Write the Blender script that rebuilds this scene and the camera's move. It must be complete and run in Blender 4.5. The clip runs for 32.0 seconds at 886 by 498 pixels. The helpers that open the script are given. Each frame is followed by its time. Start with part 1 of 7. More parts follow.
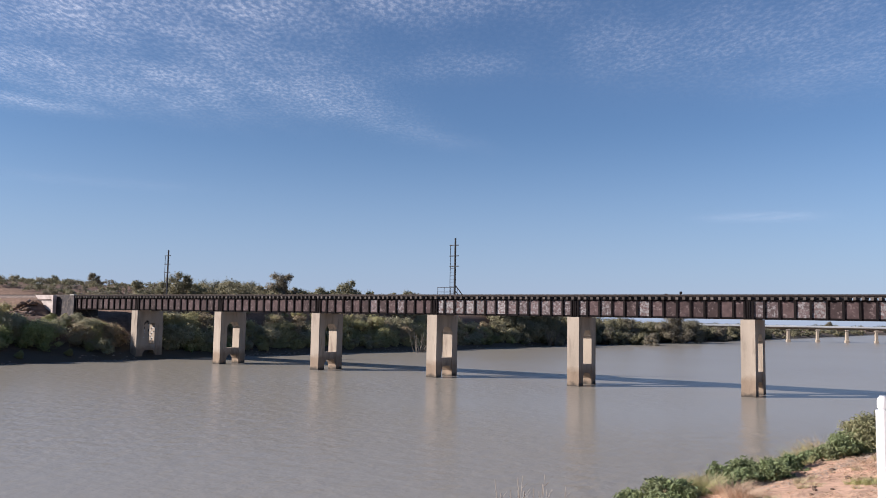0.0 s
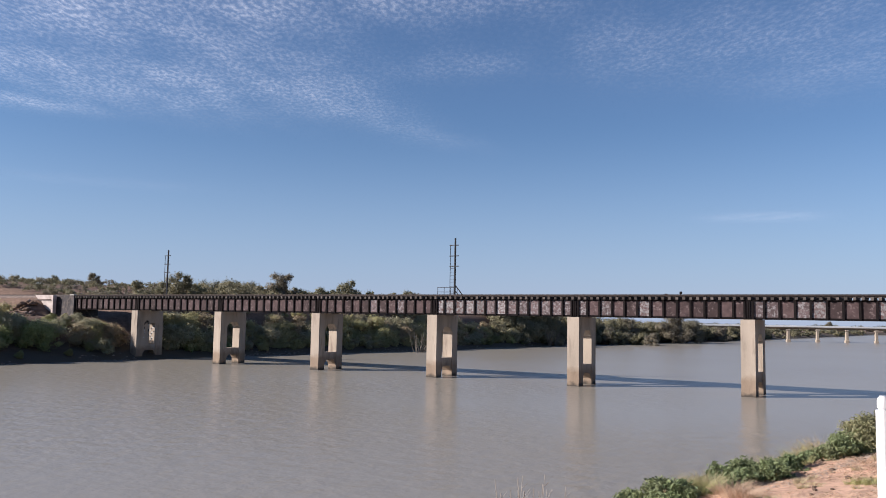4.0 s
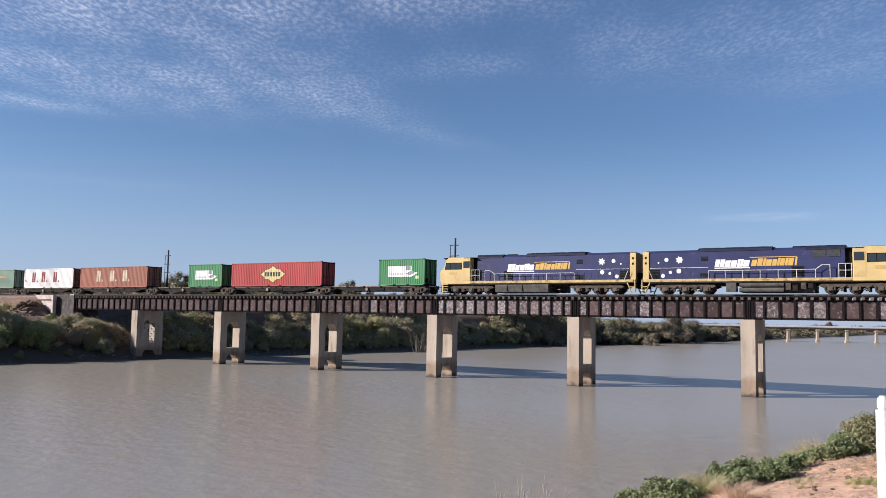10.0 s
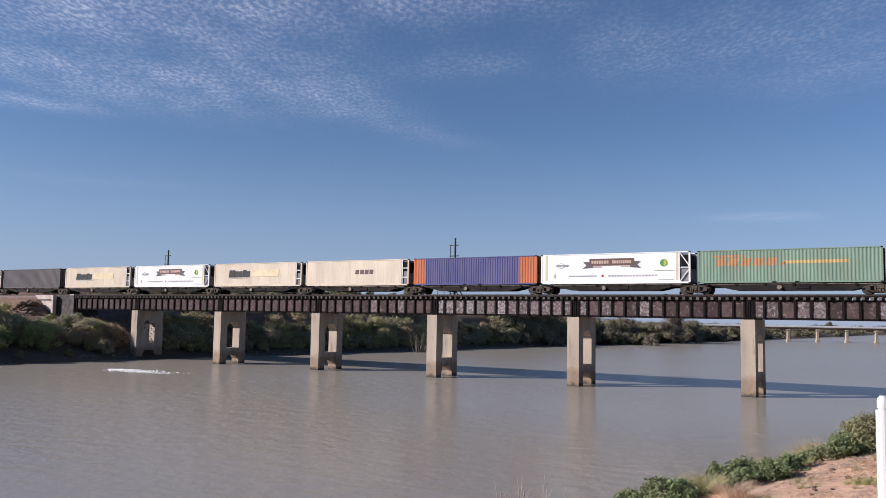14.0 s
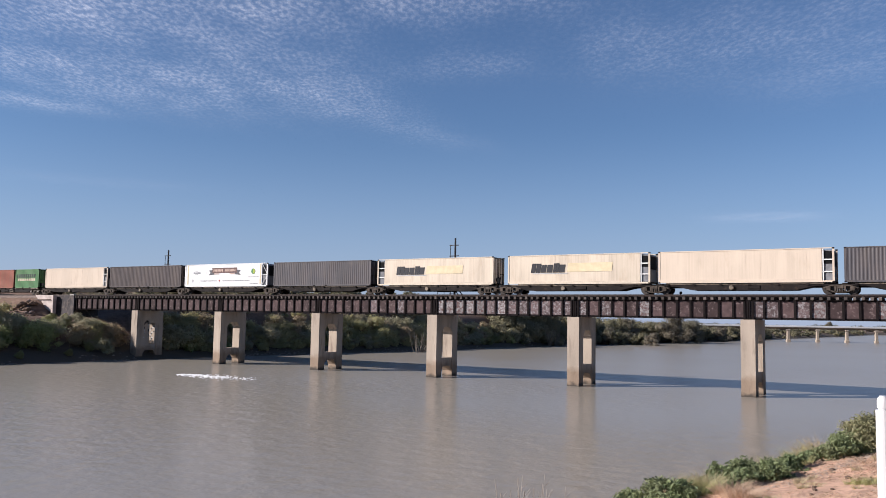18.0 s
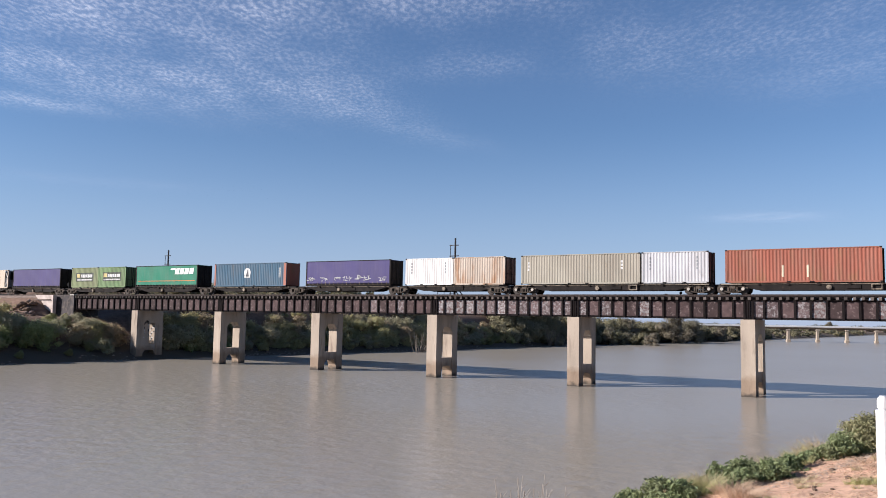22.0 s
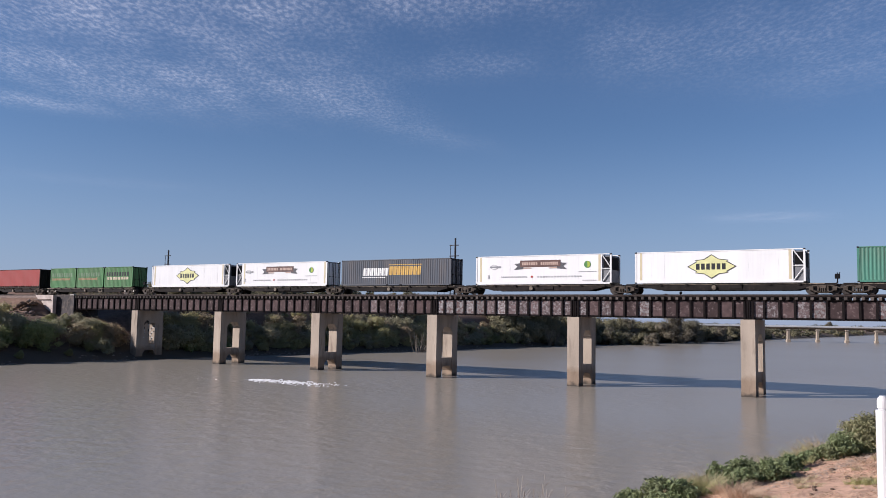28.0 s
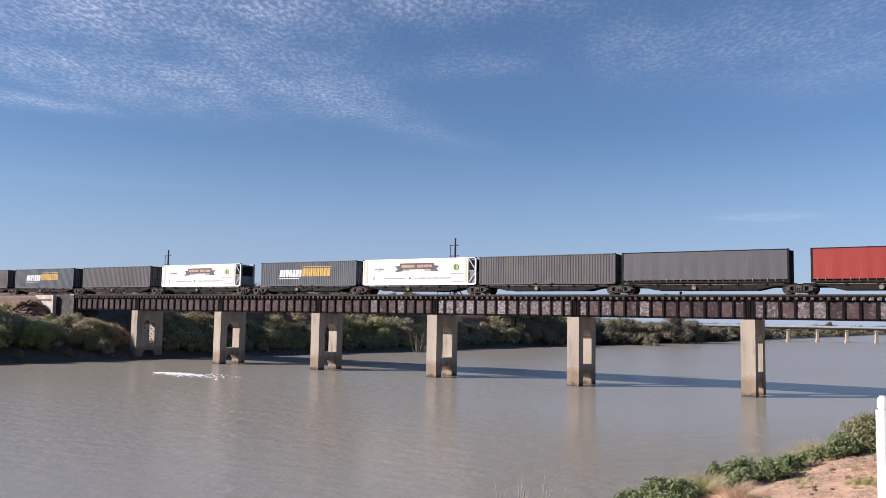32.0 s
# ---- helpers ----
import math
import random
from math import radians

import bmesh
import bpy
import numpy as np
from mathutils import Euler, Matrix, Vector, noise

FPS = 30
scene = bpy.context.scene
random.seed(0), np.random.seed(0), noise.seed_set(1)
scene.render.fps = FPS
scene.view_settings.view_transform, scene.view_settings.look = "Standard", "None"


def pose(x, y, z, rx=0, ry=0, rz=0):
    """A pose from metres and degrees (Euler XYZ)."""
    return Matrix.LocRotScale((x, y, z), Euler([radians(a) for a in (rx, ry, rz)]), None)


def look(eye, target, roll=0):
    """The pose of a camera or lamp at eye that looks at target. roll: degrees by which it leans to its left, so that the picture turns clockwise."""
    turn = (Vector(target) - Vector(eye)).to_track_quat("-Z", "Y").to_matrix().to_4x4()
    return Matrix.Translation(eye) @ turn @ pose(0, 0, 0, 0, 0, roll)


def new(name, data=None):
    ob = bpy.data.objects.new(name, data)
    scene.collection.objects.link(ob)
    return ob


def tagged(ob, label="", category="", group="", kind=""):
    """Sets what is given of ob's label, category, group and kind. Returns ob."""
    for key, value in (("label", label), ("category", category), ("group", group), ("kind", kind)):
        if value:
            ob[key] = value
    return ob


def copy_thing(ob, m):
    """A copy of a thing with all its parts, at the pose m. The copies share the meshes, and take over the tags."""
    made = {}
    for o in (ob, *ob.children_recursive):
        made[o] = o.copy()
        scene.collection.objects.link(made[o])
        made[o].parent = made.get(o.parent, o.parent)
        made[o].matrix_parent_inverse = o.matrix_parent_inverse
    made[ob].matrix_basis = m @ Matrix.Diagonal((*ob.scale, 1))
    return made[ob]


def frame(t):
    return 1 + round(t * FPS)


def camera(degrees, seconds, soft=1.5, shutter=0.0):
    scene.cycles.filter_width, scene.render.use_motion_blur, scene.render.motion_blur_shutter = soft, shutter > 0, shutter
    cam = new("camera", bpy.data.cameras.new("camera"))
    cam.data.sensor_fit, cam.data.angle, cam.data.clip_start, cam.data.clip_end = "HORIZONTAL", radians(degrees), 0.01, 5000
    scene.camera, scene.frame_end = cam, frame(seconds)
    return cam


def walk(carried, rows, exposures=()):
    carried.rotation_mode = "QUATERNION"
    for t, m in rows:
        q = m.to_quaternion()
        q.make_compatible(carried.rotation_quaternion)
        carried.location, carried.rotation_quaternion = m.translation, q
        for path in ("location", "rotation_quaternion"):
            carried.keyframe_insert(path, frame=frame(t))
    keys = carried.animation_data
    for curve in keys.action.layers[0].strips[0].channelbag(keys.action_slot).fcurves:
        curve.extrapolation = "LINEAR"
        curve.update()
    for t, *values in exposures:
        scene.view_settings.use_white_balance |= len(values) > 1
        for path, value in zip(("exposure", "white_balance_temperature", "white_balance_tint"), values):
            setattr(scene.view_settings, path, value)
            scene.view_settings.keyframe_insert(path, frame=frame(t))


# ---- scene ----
cam = camera(56.49, 32.0, soft=0.75)
EYE = pose(94.997, -73.629, 6.131) @ pose(0, 0, 0, 0, 0, 31.688) @ pose(0, 0, 0, 94.84, 0, 0) @ pose(0, 0, 0, 0, 0, 1.029)
walk(cam, [(0.0, EYE), (32.0, EYE)], exposures=[(t, s + 0.96, 5870.0 + 400.0 * min(0.0, s + 0.04), 16.0 - 8.0 * min(0.0, s + 0.04)) for t, s in (
    (0.0, -0.02), (8.0, -0.02), (10.0, 0.0), (12.0, 0.0), (12.6, -0.03), (13.4, -0.16), (14.0, -0.26), (15.0, -0.3), (17.0, -0.3), (17.6, -0.18), (18.2, -0.13), (21.2, -0.13),
    (21.7, -0.02), (22.0, 0.06), (23.0, 0.0), (24.0, 0.07), (25.2, 0.06), (26.4, -0.15), (27.6, -0.34), (30.2, -0.36), (30.7, -0.05), (31.0, 0.1), (31.4, 0.05), (32.0, 0.0))])

# ---- daylight ----
SUN_E = 24.5
SUN_A = (0.765, 0.644)          # the way the light travels over the ground
world = bpy.data.worlds.new("sky")
scene.world = world
world.use_nodes = True
wn, wl = world.node_tree.nodes, world.node_tree.links
sky = wn.new("ShaderNodeTexSky")
sky.sky_type = "NISHITA"
sky.sun_disc = False
sky.sun_elevation = radians(SUN_E)
sky.sun_rotation = math.atan2(-SUN_A[0], -SUN_A[1])
sky.air_density, sky.dust_density, sky.ozone_density = 1.0, 0.1, 4.0
# pale haze low over the horizon, all round
geo_ = wn.new("ShaderNodeTexCoord")
sep_ = wn.new("ShaderNodeSeparateXYZ")
wl.new(geo_.outputs["Generated"], sep_.inputs[0])
low_ = wn.new("ShaderNodeMapRange")
low_.interpolation_type = "SMOOTHSTEP"
low_.inputs["From Min"].default_value, low_.inputs["From Max"].default_value = 0.24, -0.05
low_.inputs["To Min"].default_value, low_.inputs["To Max"].default_value = 0.0, 0.8
wl.new(sep_.outputs["Z"], low_.inputs[0])
haze_ = wn.new("ShaderNodeMix")
haze_.data_type = "RGBA"
wl.new(low_.outputs[0], haze_.inputs[0])
wl.new(sky.outputs[0], haze_.inputs[6])
haze_.inputs[7].default_value = (4.05, 5.0, 6.8, 1)
wl.new(haze_.outputs[2], wn["Background"].inputs[0])
wn["Background"].inputs[1].default_value = 0.05
sun = new("sun", bpy.data.lights.new("sun", "SUN"))
sun.data.energy, sun.data.angle, sun.data.color = 5.0, radians(0.55), (1.0, 0.905, 0.77)
sun.matrix_world = look((0, 0, 60), (SUN_A[0] * 60, SUN_A[1] * 60, 60 - 60 * math.tan(radians(SUN_E))))

# ---- plan ----
SPAN = 15.911      # between piers
TRACK_Y = 1.95     # track centre
RAIL = 8.72        # top of rail
FLOOR = 9.69       # underside of the boxes
SPEED = 29.97      # train, metres a second
MOVING = []        # things of the train: object, place at the start, height, turn


# ---- helpers for meshes ----
def box(bm, x0, x1, y0, y1, z0, z1):
    v = [bm.verts.new((x, y, z)) for x in (x0, x1) for y in (y0, y1) for z in (z0, z1)]
    for a in ((0, 1, 3, 2), (4, 6, 7, 5), (0, 4, 5, 1), (2, 3, 7, 6), (0, 2, 6, 4), (1, 5, 7, 3)):
        bm.faces.new([v[i] for i in a])


def prism(bm, pts, axis, a, b):
    """A closed outline of 2D points drawn along an axis from a to b."""
    def at(p, q):
        return {"x": (q, p[0], p[1]), "y": (p[0], q, p[1]), "z": (p[0], p[1], q)}[axis]
    lo = [bm.verts.new(at(p, a)) for p in pts]
    hi = [bm.verts.new(at(p, b)) for p in pts]
    n = len(pts)
    for i in range(n):
        bm.faces.new((lo[i], lo[(i + 1) % n], hi[(i + 1) % n], hi[i]))
    bm.faces.new(lo[::-1])
    bm.faces.new(hi)


def rod(bm, p, q, r, seg=6, r2=None):
    p, q = Vector(p), Vector(q)
    d = (q - p).normalized()
    a = d.orthogonal().normalized()
    b = d.cross(a)
    r2 = r if r2 is None else r2
    lo, hi = [], []
    for i in range(seg):
        w = a * math.cos(2 * math.pi * i / seg) + b * math.sin(2 * math.pi * i / seg)
        lo.append(bm.verts.new(p + w * r))
        hi.append(bm.verts.new(q + w * r2))
    for i in range(seg):
        bm.faces.new((lo[i], lo[(i + 1) % seg], hi[(i + 1) % seg], hi[i]))
    bm.faces.new(lo[::-1])
    bm.faces.new(hi)


def mesh_of(bm, name, material, bevel=0.0):
    if bevel:
        bmesh.ops.bevel(bm, geom=bm.edges[:], offset=bevel, segments=1, affect="EDGES")
    bmesh.ops.recalc_face_normals(bm, faces=bm.faces[:])
    me = bpy.data.meshes.new(name)
    bm.to_mesh(me)
    bm.free()
    me.materials.append(material)
    return me


def part(name, bm, material, parent, label="", bevel=0.0):
    ob = new(name, bm if isinstance(bm, bpy.types.Mesh) else mesh_of(bm, name, material, bevel))
    ob.parent = parent
    if label:
        tagged(ob, label)
    return ob


def thing(name, label, category, group="", kind="", at=None):
    ob = new(name)
    ob.empty_display_size = 0.3
    if at is not None:
        ob.matrix_basis = at
    return tagged(ob, label, category, group, kind)


def boxes(*rows):
    bm = bmesh.new()
    for r in rows:
        box(bm, *r)
    return bm


# ---- materials ----
def mat(name, rgb, rough=0.6, metal=0.0, var=0.25, size=1.2, bump=0.15, fine=25.0, stain=None, stain_at=0.62, streak=1.0, each=0.0, spec=0.2, world=False, grime=0.0):
    """A painted or raw surface: slow and fine noise in its tone, stains of a second colour, fine relief."""
    rgb = tuple(0.61 * c for c in rgb)
    stain = tuple(0.61 * c for c in stain) if stain else None
    m = bpy.data.materials.new(name)
    m.use_nodes = True
    n, l = m.node_tree.nodes, m.node_tree.links
    b = n["Principled BSDF"]
    b.inputs["Roughness"].default_value, b.inputs["Metallic"].default_value = rough, metal
    b.inputs["Specular IOR Level"].default_value = spec
    co = n.new("ShaderNodeTexCoord")
    info = n.new("ShaderNodeObjectInfo")
    shift = n.new("ShaderNodeVectorMath")
    shift.operation = "MULTIPLY_ADD"
    mp = n.new("ShaderNodeMapping")
    mp.inputs["Scale"].default_value = (1, 1, 1 / streak)
    l.new(n.new("ShaderNodeNewGeometry").outputs["Position"] if world else co.outputs["Object"], mp.inputs[0])
    l.new(info.outputs["Random"], shift.inputs[0])
    shift.inputs[1].default_value = (0, 0, 0) if world else (37, 53, 11)
    l.new(mp.outputs[0], shift.inputs[2])
    slow, quick = n.new("ShaderNodeTexNoise"), n.new("ShaderNodeTexNoise")
    slow.inputs["Scale"].default_value, quick.inputs["Scale"].default_value = size, fine
    slow.inputs["Detail"].default_value = 6
    quick.inputs["Detail"].default_value = 3
    for t in (slow, quick):
        l.new(shift.outputs[0], t.inputs["Vector"])
    tone = n.new("ShaderNodeMapRange")
    tone.inputs["From Min"].default_value, tone.inputs["From Max"].default_value = 0.3, 0.7
    tone.inputs["To Min"].default_value, tone.inputs["To Max"].default_value = 1 - var, 1 + var * 0.6
    add = n.new("ShaderNodeMath")
    add.operation = "MULTIPLY_ADD"
    l.new(quick.outputs[0], add.inputs[0])
    add.inputs[1].default_value = 0.35
    sub = n.new("ShaderNodeMath")
    sub.operation = "SUBTRACT"
    l.new(slow.outputs[0], sub.inputs[0])
    sub.inputs[1].default_value = 0.175
    l.new(sub.outputs[0], add.inputs[2])
    l.new(add.outputs[0], tone.inputs[0])
    last = tone.outputs[0]
    if each:
        own = n.new("ShaderNodeMapRange")
        own.inputs["To Min"].default_value, own.inputs["To Max"].default_value = 1 - each, 1 + each
        l.new(info.outputs["Random"], own.inputs[0])
        mul = n.new("ShaderNodeMath")
        mul.operation = "MULTIPLY"
        l.new(last, mul.inputs[0])
        l.new(own.outputs[0], mul.inputs[1])
        last = mul.outputs[0]
    tint = n.new("ShaderNodeVectorMath")
    tint.operation = "SCALE"
    tint.inputs[0].default_value = rgb
    l.new(last, tint.inputs["Scale"])
    out = tint.outputs[0]
    if stain:
        big = n.new("ShaderNodeTexNoise")
        big.inputs["Scale"].default_value = size * 1.9
        big.inputs["Detail"].default_value = 8
        big.inputs["Roughness"].default_value = 0.65
        off = n.new("ShaderNodeVectorMath")
        off.inputs[1].default_value = (9.1, 3.7, 5.3)
        l.new(shift.outputs[0], off.inputs[0])
        l.new(off.outputs[0], big.inputs["Vector"])
        ramp = n.new("ShaderNodeMapRange")
        ramp.inputs["From Min"].default_value, ramp.inputs["From Max"].default_value = stain_at - 0.06, stain_at + 0.08
        l.new(big.outputs[0], ramp.inputs[0])
        mix = n.new("ShaderNodeMix")
        mix.data_type = "RGBA"
        l.new(ramp.outputs[0], mix.inputs[0])
        l.new(out, mix.inputs[6])
        mix.inputs[7].default_value = (*stain, 1)
        out = mix.outputs[2]
    if grime:
        # rain-washed dust in narrow runs, and broad faded patches
        run, wide = n.new("ShaderNodeTexNoise"), n.new("ShaderNodeTexNoise")
        for t, sc, k in ((run, (7.0, 7.0, 0.5), 1.0), (wide, (0.7, 0.7, 0.9), 1.0)):
            long = n.new("ShaderNodeMapping")
            long.inputs["Scale"].default_value = sc
            l.new(shift.outputs[0], long.inputs[0])
            l.new(long.outputs[0], t.inputs["Vector"])
            t.inputs["Scale"].default_value, t.inputs["Detail"].default_value = k, 5
        both = n.new("ShaderNodeMath")
        both.operation = "MULTIPLY"
        l.new(run.outputs[0], both.inputs[0])
        l.new(wide.outputs[0], both.inputs[1])
        amount = n.new("ShaderNodeMapRange")
        amount.inputs["From Min"].default_value, amount.inputs["From Max"].default_value = 0.18, 0.38
        amount.inputs["To Max"].default_value = grime
        l.new(both.outputs[0], amount.inputs[0])
        dirt = n.new("ShaderNodeMix")
        dirt.data_type = "RGBA"
        l.new(amount.outputs[0], dirt.inputs[0])
        l.new(out, dirt.inputs[6])
        dirt.inputs[7].default_value = (0.155, 0.12, 0.092, 1)
        out = dirt.outputs[2]
    l.new(out, b.inputs["Base Color"])
    if bump:
        bp = n.new("ShaderNodeBump")
        bp.inputs["Strength"].default_value = bump
        bp.inputs["Distance"].default_value = 0.02
        l.new(quick.outputs[0], bp.inputs["Height"])
        l.new(bp.outputs[0], b.inputs["Normal"])
    return m


def leaf_mat(name, rgb, other):
    m = bpy.data.materials.new(name)
    m.use_nodes = True
    n, l = m.node_tree.nodes, m.node_tree.links
    b = n["Principled BSDF"]
    b.inputs["Roughness"].default_value = 0.6
    b.inputs["Specular IOR Level"].default_value = 0.3
    geo, info = n.new("ShaderNodeNewGeometry"), n.new("ShaderNodeObjectInfo")
    mix, two = n.new("ShaderNodeMix"), n.new("ShaderNodeMix")
    mix.data_type = two.data_type = "RGBA"
    mix.inputs[6].default_value, mix.inputs[7].default_value = (*rgb, 1), (*other, 1)
    l.new(geo.outputs["Random Per Island"], mix.inputs[0])
    own = n.new("ShaderNodeMapRange")
    own.inputs["To Max"].default_value = 0.6
    l.new(info.outputs["Random"], own.inputs[0])
    l.new(own.outputs[0], two.inputs[0])
    l.new(mix.outputs[2], two.inputs[6])
    two.inputs[7].default_value = (other[0] * 1.1, other[1] * 0.98, other[2] * 1.0, 1)
    l.new(two.outputs[2], b.inputs["Base Color"])
    tr = n.new("ShaderNodeBsdfTranslucent")
    l.new(two.outputs[2], tr.inputs[0])
    sh = n.new("ShaderNodeMixShader")
    sh.inputs[0].default_value = 0.38
    l.new(b.outputs[0], sh.inputs[1])
    l.new(tr.outputs[0], sh.inputs[2])
    l.new(sh.outputs[0], n["Material Output"].inputs[0])
    return m


M_CONC = mat("pale_concrete", (0.52, 0.43, 0.33), 0.85, var=0.2, size=0.7, bump=0.3, stain=(0.33, 0.28, 0.23), stain_at=0.6, streak=4)
M_PIER = mat("water_stained_concrete", (0.53, 0.44, 0.345), 0.85, var=0.24, size=0.8, bump=0.3, stain=(0.33, 0.26, 0.20), stain_at=0.6, streak=5, world=True)
pn, pl = M_PIER.node_tree.nodes, M_PIER.node_tree.links
ppos, psep, pwob, padd, pr1, pr2, pmix, pmix2 = (pn.new("ShaderNode" + k) for k in ("NewGeometry", "SeparateXYZ", "TexNoise", "Math", "MapRange", "MapRange", "Mix", "Mix"))
pl.new(ppos.outputs["Position"], psep.inputs[0])
pl.new(ppos.outputs["Position"], pwob.inputs["Vector"])
pwob.inputs["Scale"].default_value, pwob.inputs["Detail"].default_value = 1.6, 5
padd.operation = "MULTIPLY_ADD"
pl.new(pwob.outputs[0], padd.inputs[0])
padd.inputs[1].default_value = 0.9
pl.new(psep.outputs["Z"], padd.inputs[2])
pr1.inputs["From Min"].default_value, pr1.inputs["From Max"].default_value = 2.35, 1.75
pr1.inputs["To Max"].default_value = 1.0
pr2.inputs["From Min"].default_value, pr2.inputs["From Max"].default_value = 0.85, 0.55
for r_ in (pr1, pr2):
    pl.new(padd.outputs[0], r_.inputs[0])
pmix.data_type = pmix2.data_type = "RGBA"
pbs = pn["Principled BSDF"]
pmix.blend_type = "MULTIPLY"
pl.new(pr1.outputs[0], pmix.inputs[0])
pl.new(pbs.inputs["Base Color"].links[0].from_socket, pmix.inputs[6])
pmix.inputs[7].default_value = (0.70, 0.63, 0.57, 1)
pl.new(pr2.outputs[0], pmix2.inputs[0])
pl.new(pmix.outputs[2], pmix2.inputs[6])
pmix2.inputs[7].default_value = (0.06, 0.05, 0.04, 1)
pl.new(pmix2.outputs[2], pbs.inputs["Base Color"])
M_GIRDER_SHADE = mat("brown_girder_shade", (0.29, 0.215, 0.155), 0.8, var=0.35, size=0.9, bump=0.3, stain=(0.38, 0.30, 0.225), stain_at=0.58)
M_CONC_LIGHT = mat("clean_concrete", (0.62, 0.57, 0.50), 0.85, var=0.15, size=0.6, bump=0.2)
M_STEEL = mat("old_black_steel", (0.017, 0.013, 0.013), 0.9, var=0.4, size=2, stain=(0.05, 0.026, 0.018), stain_at=0.66, spec=0.08)
M_PANEL = mat("rusty_girder_paint", (0.092, 0.060, 0.058), 0.85, var=0.4, size=1.6, each=0.35, stain=(0.26, 0.20, 0.19), stain_at=0.61)
M_PANEL_PALE = mat("chalky_girder_paint", (0.36, 0.335, 0.33), 0.8, var=0.5, size=2.6, each=0.3, stain=(0.14, 0.085, 0.08), stain_at=0.50)
M_PANEL_RED = mat("graffiti_girder_paint", (0.14, 0.098, 0.096), 0.75, var=0.5, size=2.3, each=0.3, stain=(0.36, 0.33, 0.33), stain_at=0.555)
M_TIMBER = mat("weathered_bridge_timber", (0.125, 0.105, 0.092), 0.9, var=0.4, size=3, each=0.5, streak=0.3)
M_RAIL = mat("worn_rail_steel", (0.075, 0.055, 0.047), 0.6, metal=0.3, var=0.3, size=4)
M_BALLAST = mat("ballast_stone", (0.30, 0.23, 0.19), 0.95, var=0.5, size=1.2, fine=9, bump=1.0)
M_POLE = mat("dark_painted_steel_pole", (0.05, 0.05, 0.055), 0.6, var=0.3)
M_FRAME = mat("dark_wagon_steel", (0.028, 0.023, 0.021), 0.8, var=0.45, size=1.5, stain=(0.09, 0.06, 0.045), stain_at=0.64, spec=0.12)
M_FRAME_BEIGE = mat("dusty_wagon_rail", (0.33, 0.27, 0.20), 0.75, var=0.4, size=1.5, stain=(0.10, 0.08, 0.07), stain_at=0.55)
M_BOGIE = mat("brown_brake_dust", (0.115, 0.092, 0.073), 0.9, var=0.5, size=3, spec=0.2)
M_WHEEL = mat("wheel_steel", (0.08, 0.068, 0.06), 0.6, metal=0.4, var=0.3)
M_HUB = mat("pale_axle_box", (0.55, 0.50, 0.43), 0.6, var=0.2)
# Colour of black parts; also stands for shade inside recesses and pockets.
M_DARK = mat("black_part_and_recess_shade", (0.012, 0.012, 0.013), 0.8, var=0.2, spec=0.08)
M_WHITE = mat("white_paint", (1.0, 0.99, 0.95), 0.4, var=0.06, size=0.6, bump=0.05)
M_POST = mat("white_post_paint", (0.85, 0.85, 0.84), 0.45, var=0.05, bump=0.05)

PAINT = {}


def paint(name, rgb, rough=0.5, stain=None, stain_at=0.66, var=0.2, bump=0.08, streak=3.0, grime=0.3):
    if name not in PAINT:
        PAINT[name] = mat(name, rgb, rough, var=var, size=0.5, bump=bump, stain=stain, stain_at=stain_at, streak=streak, grime=grime)
    return PAINT[name]


# ---- ground and water ----
CX, CY = 94.997, -73.629
FWD, RGT = (-0.525, 0.851), (0.851, 0.525)


def shore_left(y):
    return float(np.interp(y, (-400, -60, -20, 0, 20, 50, 120, 240, 385, 466, 560, 640), (-60, -4, 2.4, 2.6, 4.2, 8.6, 12.3, 26, 37, 42, 43, 60)))


def smooth(a, b, x):
    t = min(1.0, max(0.0, (x - a) / (b - a)))
    return t * t * (3 - 2 * t)


